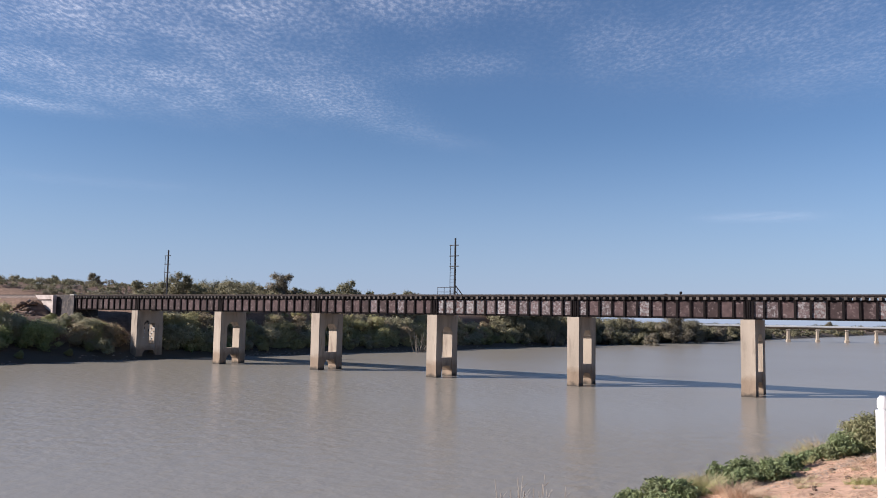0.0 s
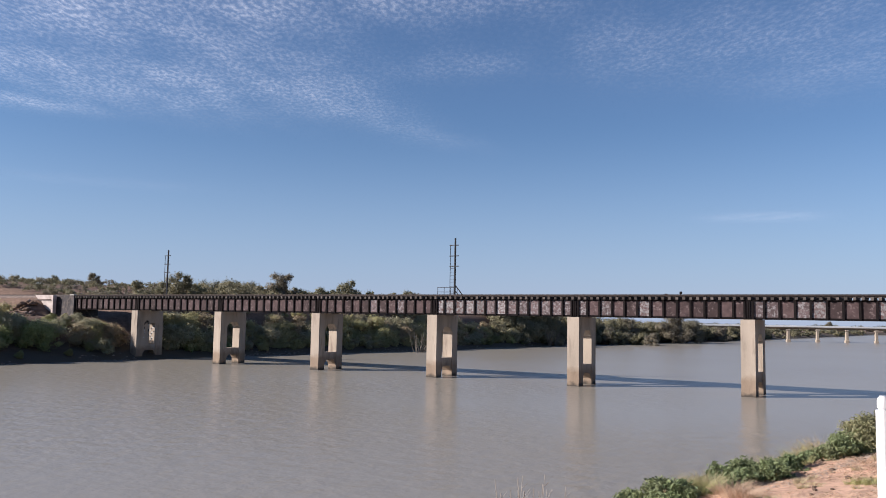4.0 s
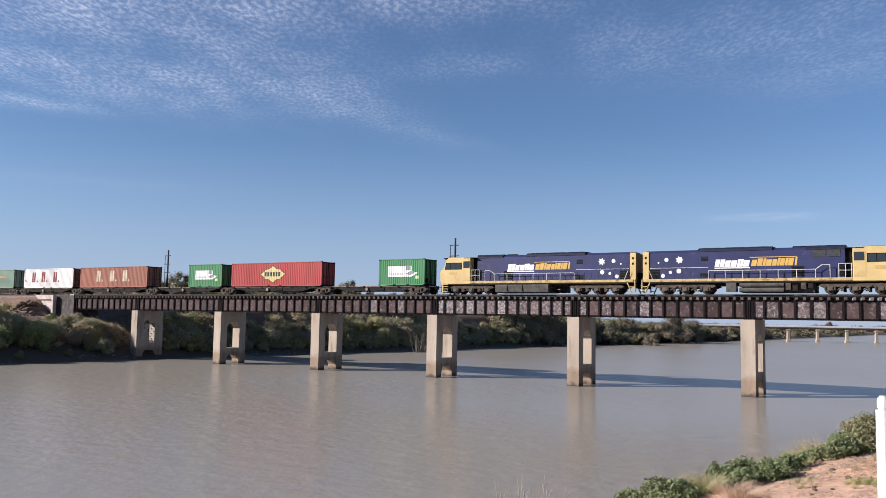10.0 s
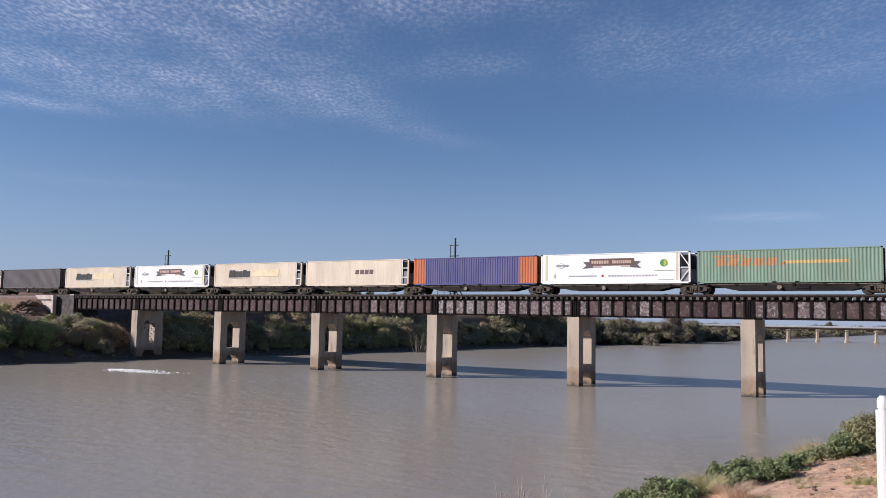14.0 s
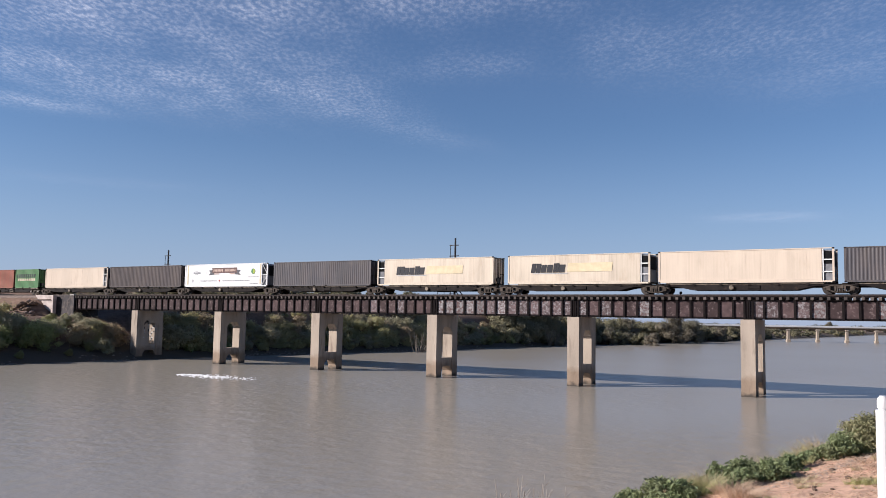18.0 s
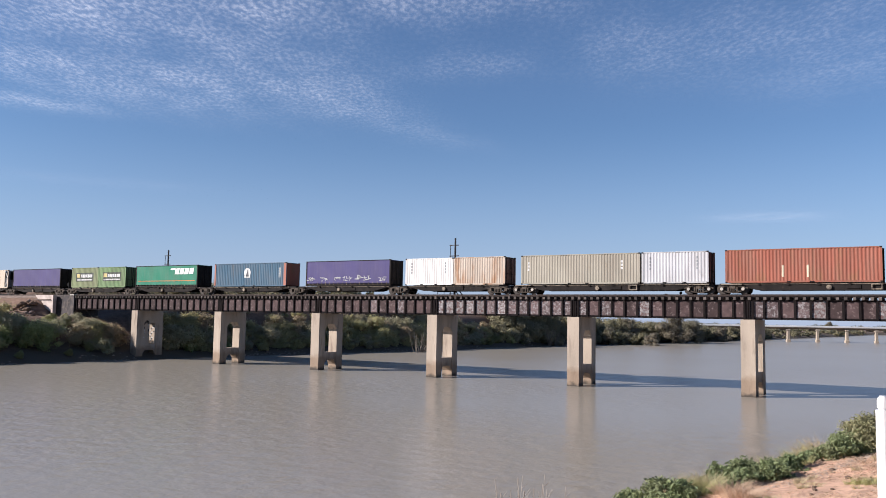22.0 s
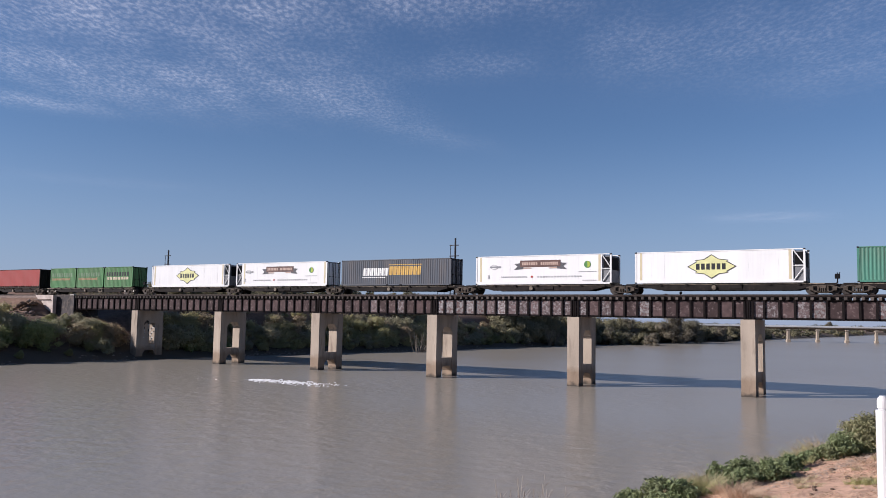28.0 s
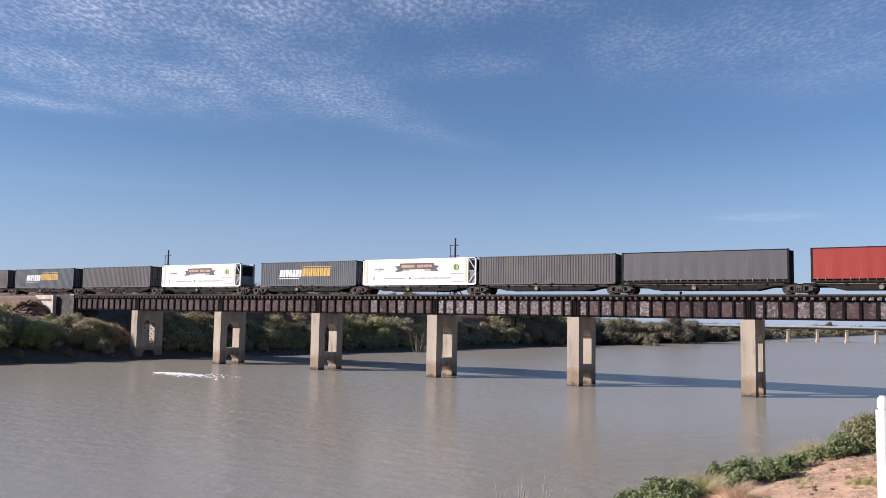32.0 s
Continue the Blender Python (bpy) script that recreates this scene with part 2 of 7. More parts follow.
def height(x, y):
    """The ground's height; the water stands at nought."""
    wob = noise.noise((x * 0.05, y * 0.05, 0.3)) * 1.0 + noise.noise((x * 0.21, y * 0.21, 2.0)) * 0.3
    d = shore_left(y) - x + wob * 0.8
    low = smooth(100, 175, y)
    top = (5.5 + 1.9 * smooth(3, 12, y)) * (1 - low) + 2.6 * low
    left = -2.5 + 2.5 * smooth(-6, 0, d) + 1.1 * smooth(0, 4, d) + (top - 1.1) * smooth(3.5, 14, d) + 4.6 * (1 - low) * smooth(16, 75, d) + 2.0 * (1 - low) * smooth(75, 200, d) + wob * 0.35 * smooth(3, 20, d)
    bank = smooth(7.0, 2.3, abs(y - TRACK_Y)) * smooth(-16.8, -20.5, x)
    left = left * (1 - bank) + (8.18 + (noise.noise((x * 0.5, y * 0.5, 9)) * 0.7 + noise.noise((x * 1.3, y * 1.3, 5)) * 0.3) * smooth(2.2, 4, abs(y - TRACK_Y))) * bank
    u, w = (x - CX) * RGT[0] + (y - CY) * RGT[1], (x - CX) * FWD[0] + (y - CY) * FWD[1]
    crest = 8.4 + 0.56 * max(-0.5, u - 2.3) - 2.2 * smooth(1.9, 1.0, u) + 0.25 * min(0.0, u) + noise.noise((x * 0.3, y * 0.3, 7)) * 0.5
    near = 4.45 + 0.15 * (min(12.0, max(1.5, u)) - 2.5) + noise.noise((x * 0.8, y * 0.8, 4)) * 0.06 - 0.12 * smooth(crest - 2.5, crest, w)
    near = near - 7.0 * smooth(crest - 0.3, crest + 11, w)
    if u < -24 or u > 60:
        near -= 7 * smooth(0, 15, max(-24 - u, u - 60))
    right = -2.5 + 10.5 * smooth(0, 26, x - 116) if y > -60 else -2.5 + 7.5 * smooth(0, 26, x - 116 - wob)
    far = -2.5 + 5.0 * smooth(640, 700, y + 0.35 * x + wob * 8)
    return max(left, near, right, far, -2.5)


def spread(lo, hi, near, step, grow):
    fine = list(np.arange(near[0], near[1], step))
    a, b = [], []
    x, s = near[1], step
    while x < hi:
        b.append(x)
        s *= grow
        x += s
    x, s = near[0], step
    while x > lo:
        s *= grow
        x -= s
        a.append(x)
    return a[::-1] + fine + b + [hi]


def ground_mesh():
    xs = spread(-4000, 4000, (-34, 20), 1.3, 1.12)
    ys = spread(-3000, 4500, (-34, 60), 1.6, 1.09)
    # a finer patch of grid lines round the near bank
    xs = sorted(set(np.round(xs + list(np.arange(84, 108, 0.45)), 2)))
    ys = sorted(set(np.round(ys + list(np.arange(-76, -52, 0.45)), 2)))
    verts = [(x, y, height(x, y)) for y in ys for x in xs]
    n = len(xs)
    faces = [(j * n + i, j * n + i + 1, (j + 1) * n + i + 1, (j + 1) * n + i) for j in range(len(ys) - 1) for i in range(n - 1)]
    me = bpy.data.meshes.new("ground")
    me.from_pydata(verts, [], faces)
    me.polygons.foreach_set("use_smooth", [True] * len(faces))
    return me


M_GROUND = mat("dry_pink_earth", (0.84, 0.535, 0.37), 0.95, var=0.34, size=1.6, fine=17, bump=1.0, stain=(0.55, 0.36, 0.25), stain_at=0.55)
gn, gl = M_GROUND.node_tree.nodes, M_GROUND.node_tree.links
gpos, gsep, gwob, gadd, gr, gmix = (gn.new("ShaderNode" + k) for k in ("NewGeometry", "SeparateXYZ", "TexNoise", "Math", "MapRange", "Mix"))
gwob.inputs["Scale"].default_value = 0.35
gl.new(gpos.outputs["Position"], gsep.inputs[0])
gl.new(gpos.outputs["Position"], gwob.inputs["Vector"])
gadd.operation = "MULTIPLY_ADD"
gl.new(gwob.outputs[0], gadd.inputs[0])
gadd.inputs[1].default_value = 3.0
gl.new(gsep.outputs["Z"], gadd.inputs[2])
# Low on the bank the earth is painted dark, for mud and shrub shade.
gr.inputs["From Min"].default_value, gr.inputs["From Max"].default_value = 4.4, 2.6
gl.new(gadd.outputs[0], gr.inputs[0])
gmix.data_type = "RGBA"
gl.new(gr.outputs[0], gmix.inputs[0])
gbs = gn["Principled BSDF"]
# The ground turns darker from x = 70 down to x = 40.
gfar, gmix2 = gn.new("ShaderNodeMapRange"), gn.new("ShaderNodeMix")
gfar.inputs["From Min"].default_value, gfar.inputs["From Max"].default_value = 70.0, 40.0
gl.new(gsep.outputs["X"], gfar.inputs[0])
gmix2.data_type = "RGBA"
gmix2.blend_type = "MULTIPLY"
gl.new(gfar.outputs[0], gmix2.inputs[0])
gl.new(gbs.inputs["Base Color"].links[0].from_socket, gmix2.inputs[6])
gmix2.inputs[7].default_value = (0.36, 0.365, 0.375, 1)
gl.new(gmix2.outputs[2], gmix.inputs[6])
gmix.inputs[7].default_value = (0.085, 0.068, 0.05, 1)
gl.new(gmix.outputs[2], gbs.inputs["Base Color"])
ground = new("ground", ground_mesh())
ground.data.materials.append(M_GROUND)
tagged(ground, "dry reddish sandy ground with thin grass litter", "ground", kind="structure")

M_WATER = bpy.data.materials.new("muddy_river_water")
M_WATER.use_nodes = True
_n, _l = M_WATER.node_tree.nodes, M_WATER.node_tree.links
_n.remove(_n["Principled BSDF"])
_b, _g, _m = _n.new("ShaderNodeBsdfDiffuse"), _n.new("ShaderNodeBsdfGlossy"), _n.new("ShaderNodeMixShader")
_silt, _silt2 = _n.new("ShaderNodeTexNoise"), _n.new("ShaderNodeMix")
_silt.inputs["Scale"].default_value, _silt.inputs["Detail"].default_value = 0.035, 5
_silt2.data_type = "RGBA"
_silt2.inputs[6].default_value, _silt2.inputs[7].default_value = (0.219, 0.195, 0.154, 1), (0.243, 0.221, 0.182, 1)
_l.new(_silt.outputs[0], _silt2.inputs[0])
_l.new(_silt2.outputs[2], _b.inputs["Color"])
_g.inputs["Roughness"].default_value = 0.17
_g.inputs["Color"].default_value = (1.0, 0.955, 1.0, 1)
_lw, _lr = _n.new("ShaderNodeLayerWeight"), _n.new("ShaderNodeMapRange")
_lr.inputs["From Min"].default_value, _lr.inputs["From Max"].default_value = 0.74, 0.965
_lr.inputs["To Min"].default_value, _lr.inputs["To Max"].default_value = 0.12, 0.35
_l.new(_lw.outputs["Facing"], _lr.inputs[0])
_l.new(_lr.outputs[0], _m.inputs[0])
_l.new(_b.outputs[0], _m.inputs[1])
_l.new(_g.outputs[0], _m.inputs[2])
_l.new(_m.outputs[0], _n["Material Output"].inputs[0])
_co = _n.new("ShaderNodeTexCoord")
_w1, _w2 = _n.new("ShaderNodeTexNoise"), _n.new("ShaderNodeTexNoise")
_w1.inputs["Scale"].default_value, _w2.inputs["Scale"].default_value = 0.8, 2.6
_w1.inputs["Detail"].default_value = _w2.inputs["Detail"].default_value = 4
for _t in (_w1, _w2, _silt):
    _l.new(_co.outputs["Object"], _t.inputs["Vector"])
_sum = _n.new("ShaderNodeMath")
_sum.operation = "MULTIPLY_ADD"
_l.new(_w2.outputs[0], _sum.inputs[0])
_sum.inputs[1].default_value = 0.3
_l.new(_w1.outputs[0], _sum.inputs[2])
_bp = _n.new("ShaderNodeBump")
_bp.inputs["Distance"].default_value = 0.1
# calm and wind-ruffled reaches
_gust, _gr = _n.new("ShaderNodeTexNoise"), _n.new("ShaderNodeMapRange")
_gust.inputs["Scale"].default_value, _gust.inputs["Detail"].default_value = 0.028, 4
_l.new(_co.outputs["Object"], _gust.inputs["Vector"])
_gr.inputs["From Min"].default_value, _gr.inputs["From Max"].default_value = 0.38, 0.62
_gr.inputs["To Min"].default_value, _gr.inputs["To Max"].default_value = 0.25, 1.0
_l.new(_gust.outputs[0], _gr.inputs[0])
_l.new(_gr.outputs[0], _bp.inputs["Strength"])
_l.new(_sum.outputs[0], _bp.inputs["Height"])
_l.new(_bp.outputs[0], _g.inputs["Normal"])
_l.new(_bp.outputs[0], _b.inputs["Normal"])
bm = bmesh.new()
bm.faces.new([bm.verts.new(c) for c in ((-700, -900, 0), (900, -900, 0), (900, 900, 0), (-700, 900, 0))])
tagged(new("water", mesh_of(bm, "water", M_WATER)), "calm muddy grey-brown river water", "river", kind="structure")

# ---- cloud sheet ----
M_CLOUD = bpy.data.materials.new("thin_rippled_cloud")
M_CLOUD.use_nodes = True
n_, l_ = M_CLOUD.node_tree.nodes, M_CLOUD.node_tree.links
n_.remove(n_["Principled BSDF"])
att = n_.new("ShaderNodeAttribute")
att.attribute_name = "thickness"
cco = n_.new("ShaderNodeTexCoord")
rip, veil = n_.new("ShaderNodeTexNoise"), n_.new("ShaderNodeTexNoise")
rip.inputs["Scale"].default_value, rip.inputs["Detail"].default_value, rip.inputs["Roughness"].default_value = 0.085, 3, 0.55
veil.inputs["Scale"].default_value, veil.inputs["Detail"].default_value = 0.009, 5
cmap = n_.new("ShaderNodeMapping")
cmap.vector_type = "TEXTURE"
cmap.inputs["Rotation"].default_value = (0, 0, radians(31.7))
cmap.inputs["Scale"].default_value = (0.8, 1.5, 1)
for t_ in (rip, veil):
    l_.new(cmap.outputs[0], t_.inputs["Vector"])
l_.new(cco.outputs["Object"], cmap.inputs[0])
r1 = n_.new("ShaderNodeMapRange")
r1.inputs["From Min"].default_value, r1.inputs["From Max"].default_value = 0.42, 0.68
r1.inputs["To Min"].default_value, r1.inputs["To Max"].default_value = 0.30, 1.15
l_.new(rip.outputs[0], r1.inputs[0])
r2 = n_.new("ShaderNodeMapRange")
r2.inputs["From Min"].default_value, r2.inputs["From Max"].default_value = 0.35, 0.65
r2.inputs["To Min"].default_value, r2.inputs["To Max"].default_value = 0.45, 1.2
l_.new(veil.outputs[0], r2.inputs[0])
mA, mB = n_.new("ShaderNodeMath"), n_.new("ShaderNodeMath")
mA.operation = mB.operation = "MULTIPLY"
mB.use_clamp = True
l_.new(r1.outputs[0], mA.inputs[0])
l_.new(r2.outputs[0], mA.inputs[1])
l_.new(mA.outputs[0], mB.inputs[0])
l_.new(att.outputs["Fac"], mB.inputs[1])
tr_, tl_, mx_ = n_.new("ShaderNodeBsdfTransparent"), n_.new("ShaderNodeBsdfTranslucent"), n_.new("ShaderNodeMixShader")
tl_.inputs[0].default_value = (0.95, 0.95, 0.97, 1)
l_.new(mB.outputs[0], mx_.inputs[0])
l_.new(tr_.outputs[0], mx_.inputs[1])
l_.new(tl_.outputs[0], mx_.inputs[2])
l_.new(mx_.outputs[0], n_["Material Output"].inputs[0])


# streaks of cloud: bearing, height, half length, half depth, fall to the right in degrees a degree, thickness
STREAKS = (
    (-61, 19.2, 10, 2.6, 0.0, 0.62), (-48, 19.5, 8, 2.2, 0.0, 0.36), (-57, 15.5, 12, 0.75, 0.0, 0.42), (-61, 13.0, 6, 0.4, -0.02, 0.56), (-54, 14.2, 8, 1.1, -0.05, 0.40),
    (-43, 15.8, 6.5, 2.0, -0.06, 0.40), (-37.5, 14.3, 5.0, 0.9, -0.20, 0.26), (-32, 12.5, 3.6, 0.6, -0.16, 0.14), (-36, 21.2, 13, 1.1, 0.05, 0.40), (-30.5, 17.4, 4.5, 0.8, 0.0, 0.22),
    (-19.5, 18.2, 3.0, 1.5, 0.0, 0.20), (-9, 18.4, 10, 2.2, 0.05, 0.22), (-6.0, 15.6, 5.0, 1.3, 0.05, 0.20), (-10.2, 6.95, 3.4, 0.26, -0.01, 0.36), (-55, 8.4, 7, 0.3, 0.0, 0.10),
)


def cloud_density(az, el):
    """How thick the rippled cloud lies, by bearing (degrees left of the river's line) and height above the horizon."""
    d = sum(k * math.exp(-(((az - a) / w) ** 2) ** 1.5 - ((el - e - t * (az - a)) / h) ** 2) for a, e, w, h, t, k in STREAKS)
    return 0.38 * (d + 0.05 * smooth(13, 21, el))


def cloud_mesh():
    alt, verts, dens = 500.0, [], []
    azs, els = np.arange(-80, 40.1, 1.0), list(np.arange(6.0, 16, 0.22)) + list(np.arange(16, 40, 0.5))
    for e in els:
        for a in azs:
            r = alt / math.tan(radians(e))
            verts.append((CX + r * math.sin(radians(a)), CY + r * math.cos(radians(a)), 0))
            dens.append(cloud_density(float(a), float(e)))
    n = len(azs)
    faces = [(j * n + i, j * n + i + 1, (j + 1) * n + i + 1, (j + 1) * n + i) for j in range(len(els) - 1) for i in range(n - 1)]
    me = bpy.data.meshes.new("cloud_layer")
    me.from_pydata(verts, [], faces)
    at = me.attributes.new("thickness", "FLOAT", "POINT")
    at.data.foreach_set("value", dens)
    me.materials.append(M_CLOUD)
    return me


clouds = tagged(new("cloud_layer", cloud_mesh()), "thin white rippled high cloud drifting in a blue sky", "cloud", kind="structure")
clouds.location.z = 506

# ---- railway bridge ----
bridge = thing("railway_bridge", "old riveted steel plate girder railway bridge with rust and graffiti", "bridge")
X_LEFT, X_RIGHT = -13.0, SPAN * 8


def span_ends():
    cuts = [X_LEFT] + [i * SPAN + 0.62 for i in range(0, 8)] + [X_RIGHT]
    return list(zip(cuts[:-1], cuts[1:]))


def girder(x0, x1, y, face):
    """One plate girder: flanges as the part, web panels and stiffeners as its pieces. face: -1 for the outer side towards -y."""
    bm = boxes((x0 + 0.02, x1 - 0.02, y - 0.20, y + 0.20, 6.56, 6.60), (x0 + 0.02, x1 - 0.02, y - 0.20, y + 0.20, 8.16, 8.20),
               (x0 + 0.02, x1 - 0.02, y - 0.02, y + 0.02, 6.60, 8.16), (x0 + 0.02, x1 - 0.02, y - 0.06, y - 0.02, 8.11, 8.16), (x0 + 0.02, x1 - 0.02, y - 0.06, y - 0.02, 6.60, 6.70))
    g = part("girder", bm, M_STEEL, bridge, "dark rusty steel plate girder")
    n = max(6, round((x1 - x0) / 1.2))
    w = (x1 - x0 - 0.1) / n
    return g, [x0 + 0.05 + w * i for i in range(n + 1)], w


panel_meshes, stiff_mesh = {}, None
bm = bmesh.new()
prism(bm, [(-0.09, 0.0), (0.09, 0.0), (0.09, -0.15), (-0.09, -0.15)], "z", 6.6, 8.16)
for k in range(9):
    box(bm, -0.115, -0.085, -0.03, 0.0, 6.7 + k * 0.16, 6.73 + k * 0.16)
    box(bm, 0.085, 0.115, -0.03, 0.0, 6.7 + k * 0.16, 6.73 + k * 0.16)
stiff_mesh = mesh_of(bm, "stiffener", M_STEEL)
PALE = {4: (0, 1, 2, 3, 4, 6), 5: (5,), 6: (4, 8)}
PINK = {4: (5, 7, 8, 9, 10, 11, 12, 13), 5: (0, 2), 3: (6, 9), 6: (0, 1, 3)}
for si, (a, b) in enumerate(span_ends()):
    for y, side in ((0.45, -1), (3.45, 1)):
        g, cuts, w = girder(a, b, y, side)
        if side == 1:
            for c in cuts[::2]:
                st = part("stiffener", stiff_mesh, None, g)
                st.matrix_basis = pose(c, y + 0.02, 0, 0, 0, 180)
            continue
        key = round(w, 3)
        for i, c in enumerate(cuts):
            st = part("stiffener", stiff_mesh, None, g)
            st.location = (c, y - 0.02, 0)
            if i in (0, len(cuts) - 1):
                st = part("stiffener", stiff_mesh, None, g)
                st.location = (c + (0.28 if i == 0 else -0.28), y - 0.02, 0)
            if i < len(cuts) - 1:
                kind = M_PANEL_PALE if i in PALE.get(si, ()) else M_PANEL_RED if i in PINK.get(si, ()) else M_PANEL
                if (key, kind.name) not in panel_meshes:
                    panel_meshes[key, kind.name] = mesh_of(boxes((0.07, w - 0.07, -0.02, 0, 6.72, 8.10)), "web_panel", kind, 0.008)
                pn = part("web_panel", panel_meshes[key, kind.name], None, g)
                pn.location = (c, y - 0.022, 0)
for si, (a, b) in enumerate(span_ends()):
    bm = bmesh.new()
    for k in range(7):
        x = a + 0.6 + k * (b - a - 1.2) / 6
        rod(bm, (x, 0.5, 6.8), (x, 3.4, 8.0), 0.05, 4)
        rod(bm, (x, 0.5, 8.0), (x, 3.4, 6.8), 0.05, 4)
        box(bm, x - 0.05, x + 0.05, 0.5, 3.4, 7.9, 8.0)
    part("cross_bracing", bm, M_STEEL, bridge)
sleeper = mesh_of(boxes((-0.125, 0.125, 0.10, 3.80, 8.21, 8.49)), "sleeper", M_TIMBER, 0.012)
x = X_LEFT + 0.3
while x < X_RIGHT:
    sl = part("sleeper", sleeper, None, bridge)
    sl.matrix_basis = pose(x + random.uniform(-0.03, 0.03), random.uniform(-0.07, 0.05), random.uniform(-0.02, 0.0))
    x += 0.62
for y in (TRACK_Y - 0.753, TRACK_Y + 0.753):
    bm = bmesh.new()
    prism(bm, [(y - 0.07, 8.48), (y + 0.07, 8.48), (y + 0.07, 8.57), (y + 0.012, 8.59), (y + 0.012, 8.67), (y + 0.036, 8.69), (y + 0.036, RAIL), (y - 0.036, RAIL), (y - 0.036, 8.69), (y - 0.012, 8.67), (y - 0.012, 8.59), (y - 0.07, 8.57)], "x", -1100, 900)
    tagged(new("rail", mesh_of(bm, "rail", M_RAIL)), "brown steel running rail with a worn top", "rail", "rails of the track")
for y in (TRACK_Y - 0.45, TRACK_Y + 0.45):
    part("guard_rail", boxes((X_LEFT, X_RIGHT, y - 0.04, y + 0.04, 8.49, 8.63)), M_RAIL, bridge)
part("edge_timber", boxes((X_LEFT, X_RIGHT, 0.06, 0.26, 8.49, 8.56)), M_STEEL, bridge, "dark timber guard along the sleeper ends")
part("edge_timber", boxes((X_LEFT, X_RIGHT, 3.55, 3.75, 8.49, 8.56)), M_STEEL, bridge)

# ---- piers ----
def pier_proto():
    p = thing("bridge_pier", "pale concrete portal pier with a brown water stain at its foot", "bridge pier", "piers of the railway bridge")
    for y0 in (0.0, 3.22):
        part("column", boxes((0, 1.2, y0, y0 + 1.08, 1.35, 5.55)), M_PIER, p)
        part("plinth", boxes((0, 1.2, y0, y0 + 1.08, -2.0, 1.35)), M_PIER, p, "stained damp concrete foot")
    bm2 = bmesh.new()
    prism(bm2, [(0, 5.55), (1.08, 5.55), (1.08, 4.72), (1.62, 5.28), (2.68, 5.28), (3.22, 4.72), (3.22, 5.55), (4.3, 5.55), (4.3, 6.53), (0, 6.53)], "x", 0.0, 1.2)
    part("cap_beam", bm2, M_PIER, p)
    bm = bmesh.new()
    prism(bm, [(1.08, 0.6), (1.5, 1.15), (2.8, 1.15), (3.22, 0.6), (3.22, 2.02), (1.08, 2.02)], "x", 0.06, 1.14)
    part("cross_beam", bm, M_PIER, p, "stained concrete tie between the columns")
    part("bearing", boxes((0.2, 1.05, 0.15, 0.75, 6.53, 6.565)), M_STEEL, p)
    part("bearing", boxes((0.2, 1.05, 3.15, 3.75, 6.53, 6.565)), M_STEEL, p)
    return p


pier = pier_proto()
for i in range(1, 8):
    copy_thing(pier, pose(i * SPAN, 0, 0))
part("infill_wall", boxes((0.05, 1.16, 1.08, 2.1, 1.9, 5.3), (0.05, 1.16, 2.1, 3.0, 4.8, 5.3), (0.05, 1.16, 3.0, 3.22, 1.9, 5.3)), M_PIER, pier, "concrete wall with a narrow slot")
M_SPRAY = mat("pale_sprayed_paint", (0.72, 0.70, 0.67), 0.7, var=0.3, size=3)
M_SPRAY_DARK = mat("dark_sprayed_paint", (0.05, 0.05, 0.06), 0.7, var=0.3, size=3)
r_ = random.Random(8)
for k in range(26):
    a = 3.3 * k / 25 - 0.1
    y_, z_ = 1.62 - 0.36 * math.cos(a) + r_.uniform(-0.05, 0.05), 4.3 + 0.8 * math.sin(a) - 1.4 * r_.random() * (abs(math.cos(a)) > 0.75)
    part("sprayed_line", boxes((1.16, 1.166, y_ - 0.07, y_ + 0.07, z_ - r_.uniform(0.08, 0.2), z_ + 0.1)), M_SPRAY if k % 3 == 0 else M_SPRAY_DARK, pier, "sprayed line of paint")
for k in range(16):
    x_, z_ = r_.uniform(0.2, 1.0), 2.05 + 2.5 * k / 15
    part("sprayed_line", boxes((x_ - 0.16, x_ + 0.12, 2.992 - 0.0008 * k, 3.0, z_ - 0.09, z_ + r_.uniform(0.03, 0.14))), M_SPRAY if k % 2 else M_SPRAY_DARK, pier, "sprayed line of paint")
tagged(pier, "pale concrete pier with a narrow slot among bank shrubs", "bridge pier", "piers of the railway bridge")

# ---- abutments ----
ab = thing("bridge_abutment", "concrete abutment with dark end block and pale wing wall", "abutment")
part("end_block", boxes((-17.4, -12.95, 0.05, 4.1, 4.0, 8.56)), mat("dark_faced_concrete", (0.085, 0.075, 0.074), 0.85, var=0.5, size=0.9, stain=(0.17, 0.14, 0.12), stain_at=0.56), ab, "dark stained concrete block", bevel=0.04)
bm = bmesh.new()
prism(bm, [(-21.2, 8.6), (-16.75, 8.55), (-16.75, 5.9), (-18.3, 6.6), (-20.0, 7.6)], "y", -0.75, -0.2)
part("wing_wall", bm, mat("dusty_render", (0.72, 0.61, 0.54), 0.9, var=0.3, size=1.0, stain=(0.36, 0.29, 0.25)), ab, "pale rendered wing wall")
part("wing_cap", boxes((-13.9, -13.0, 0.0, 0.45, 8.56, 8.72)), M_CONC_LIGHT, ab)
bm = bmesh.new()
box(bm, X_RIGHT - 0.05, X_RIGHT + 5, -0.3, 4.4, -1.5, 8.5)
tagged(new("bridge_abutment", mesh_of(bm, "bridge_abutment", M_CONC, 0.05)), "pale concrete abutment of the railway bridge", "abutment")

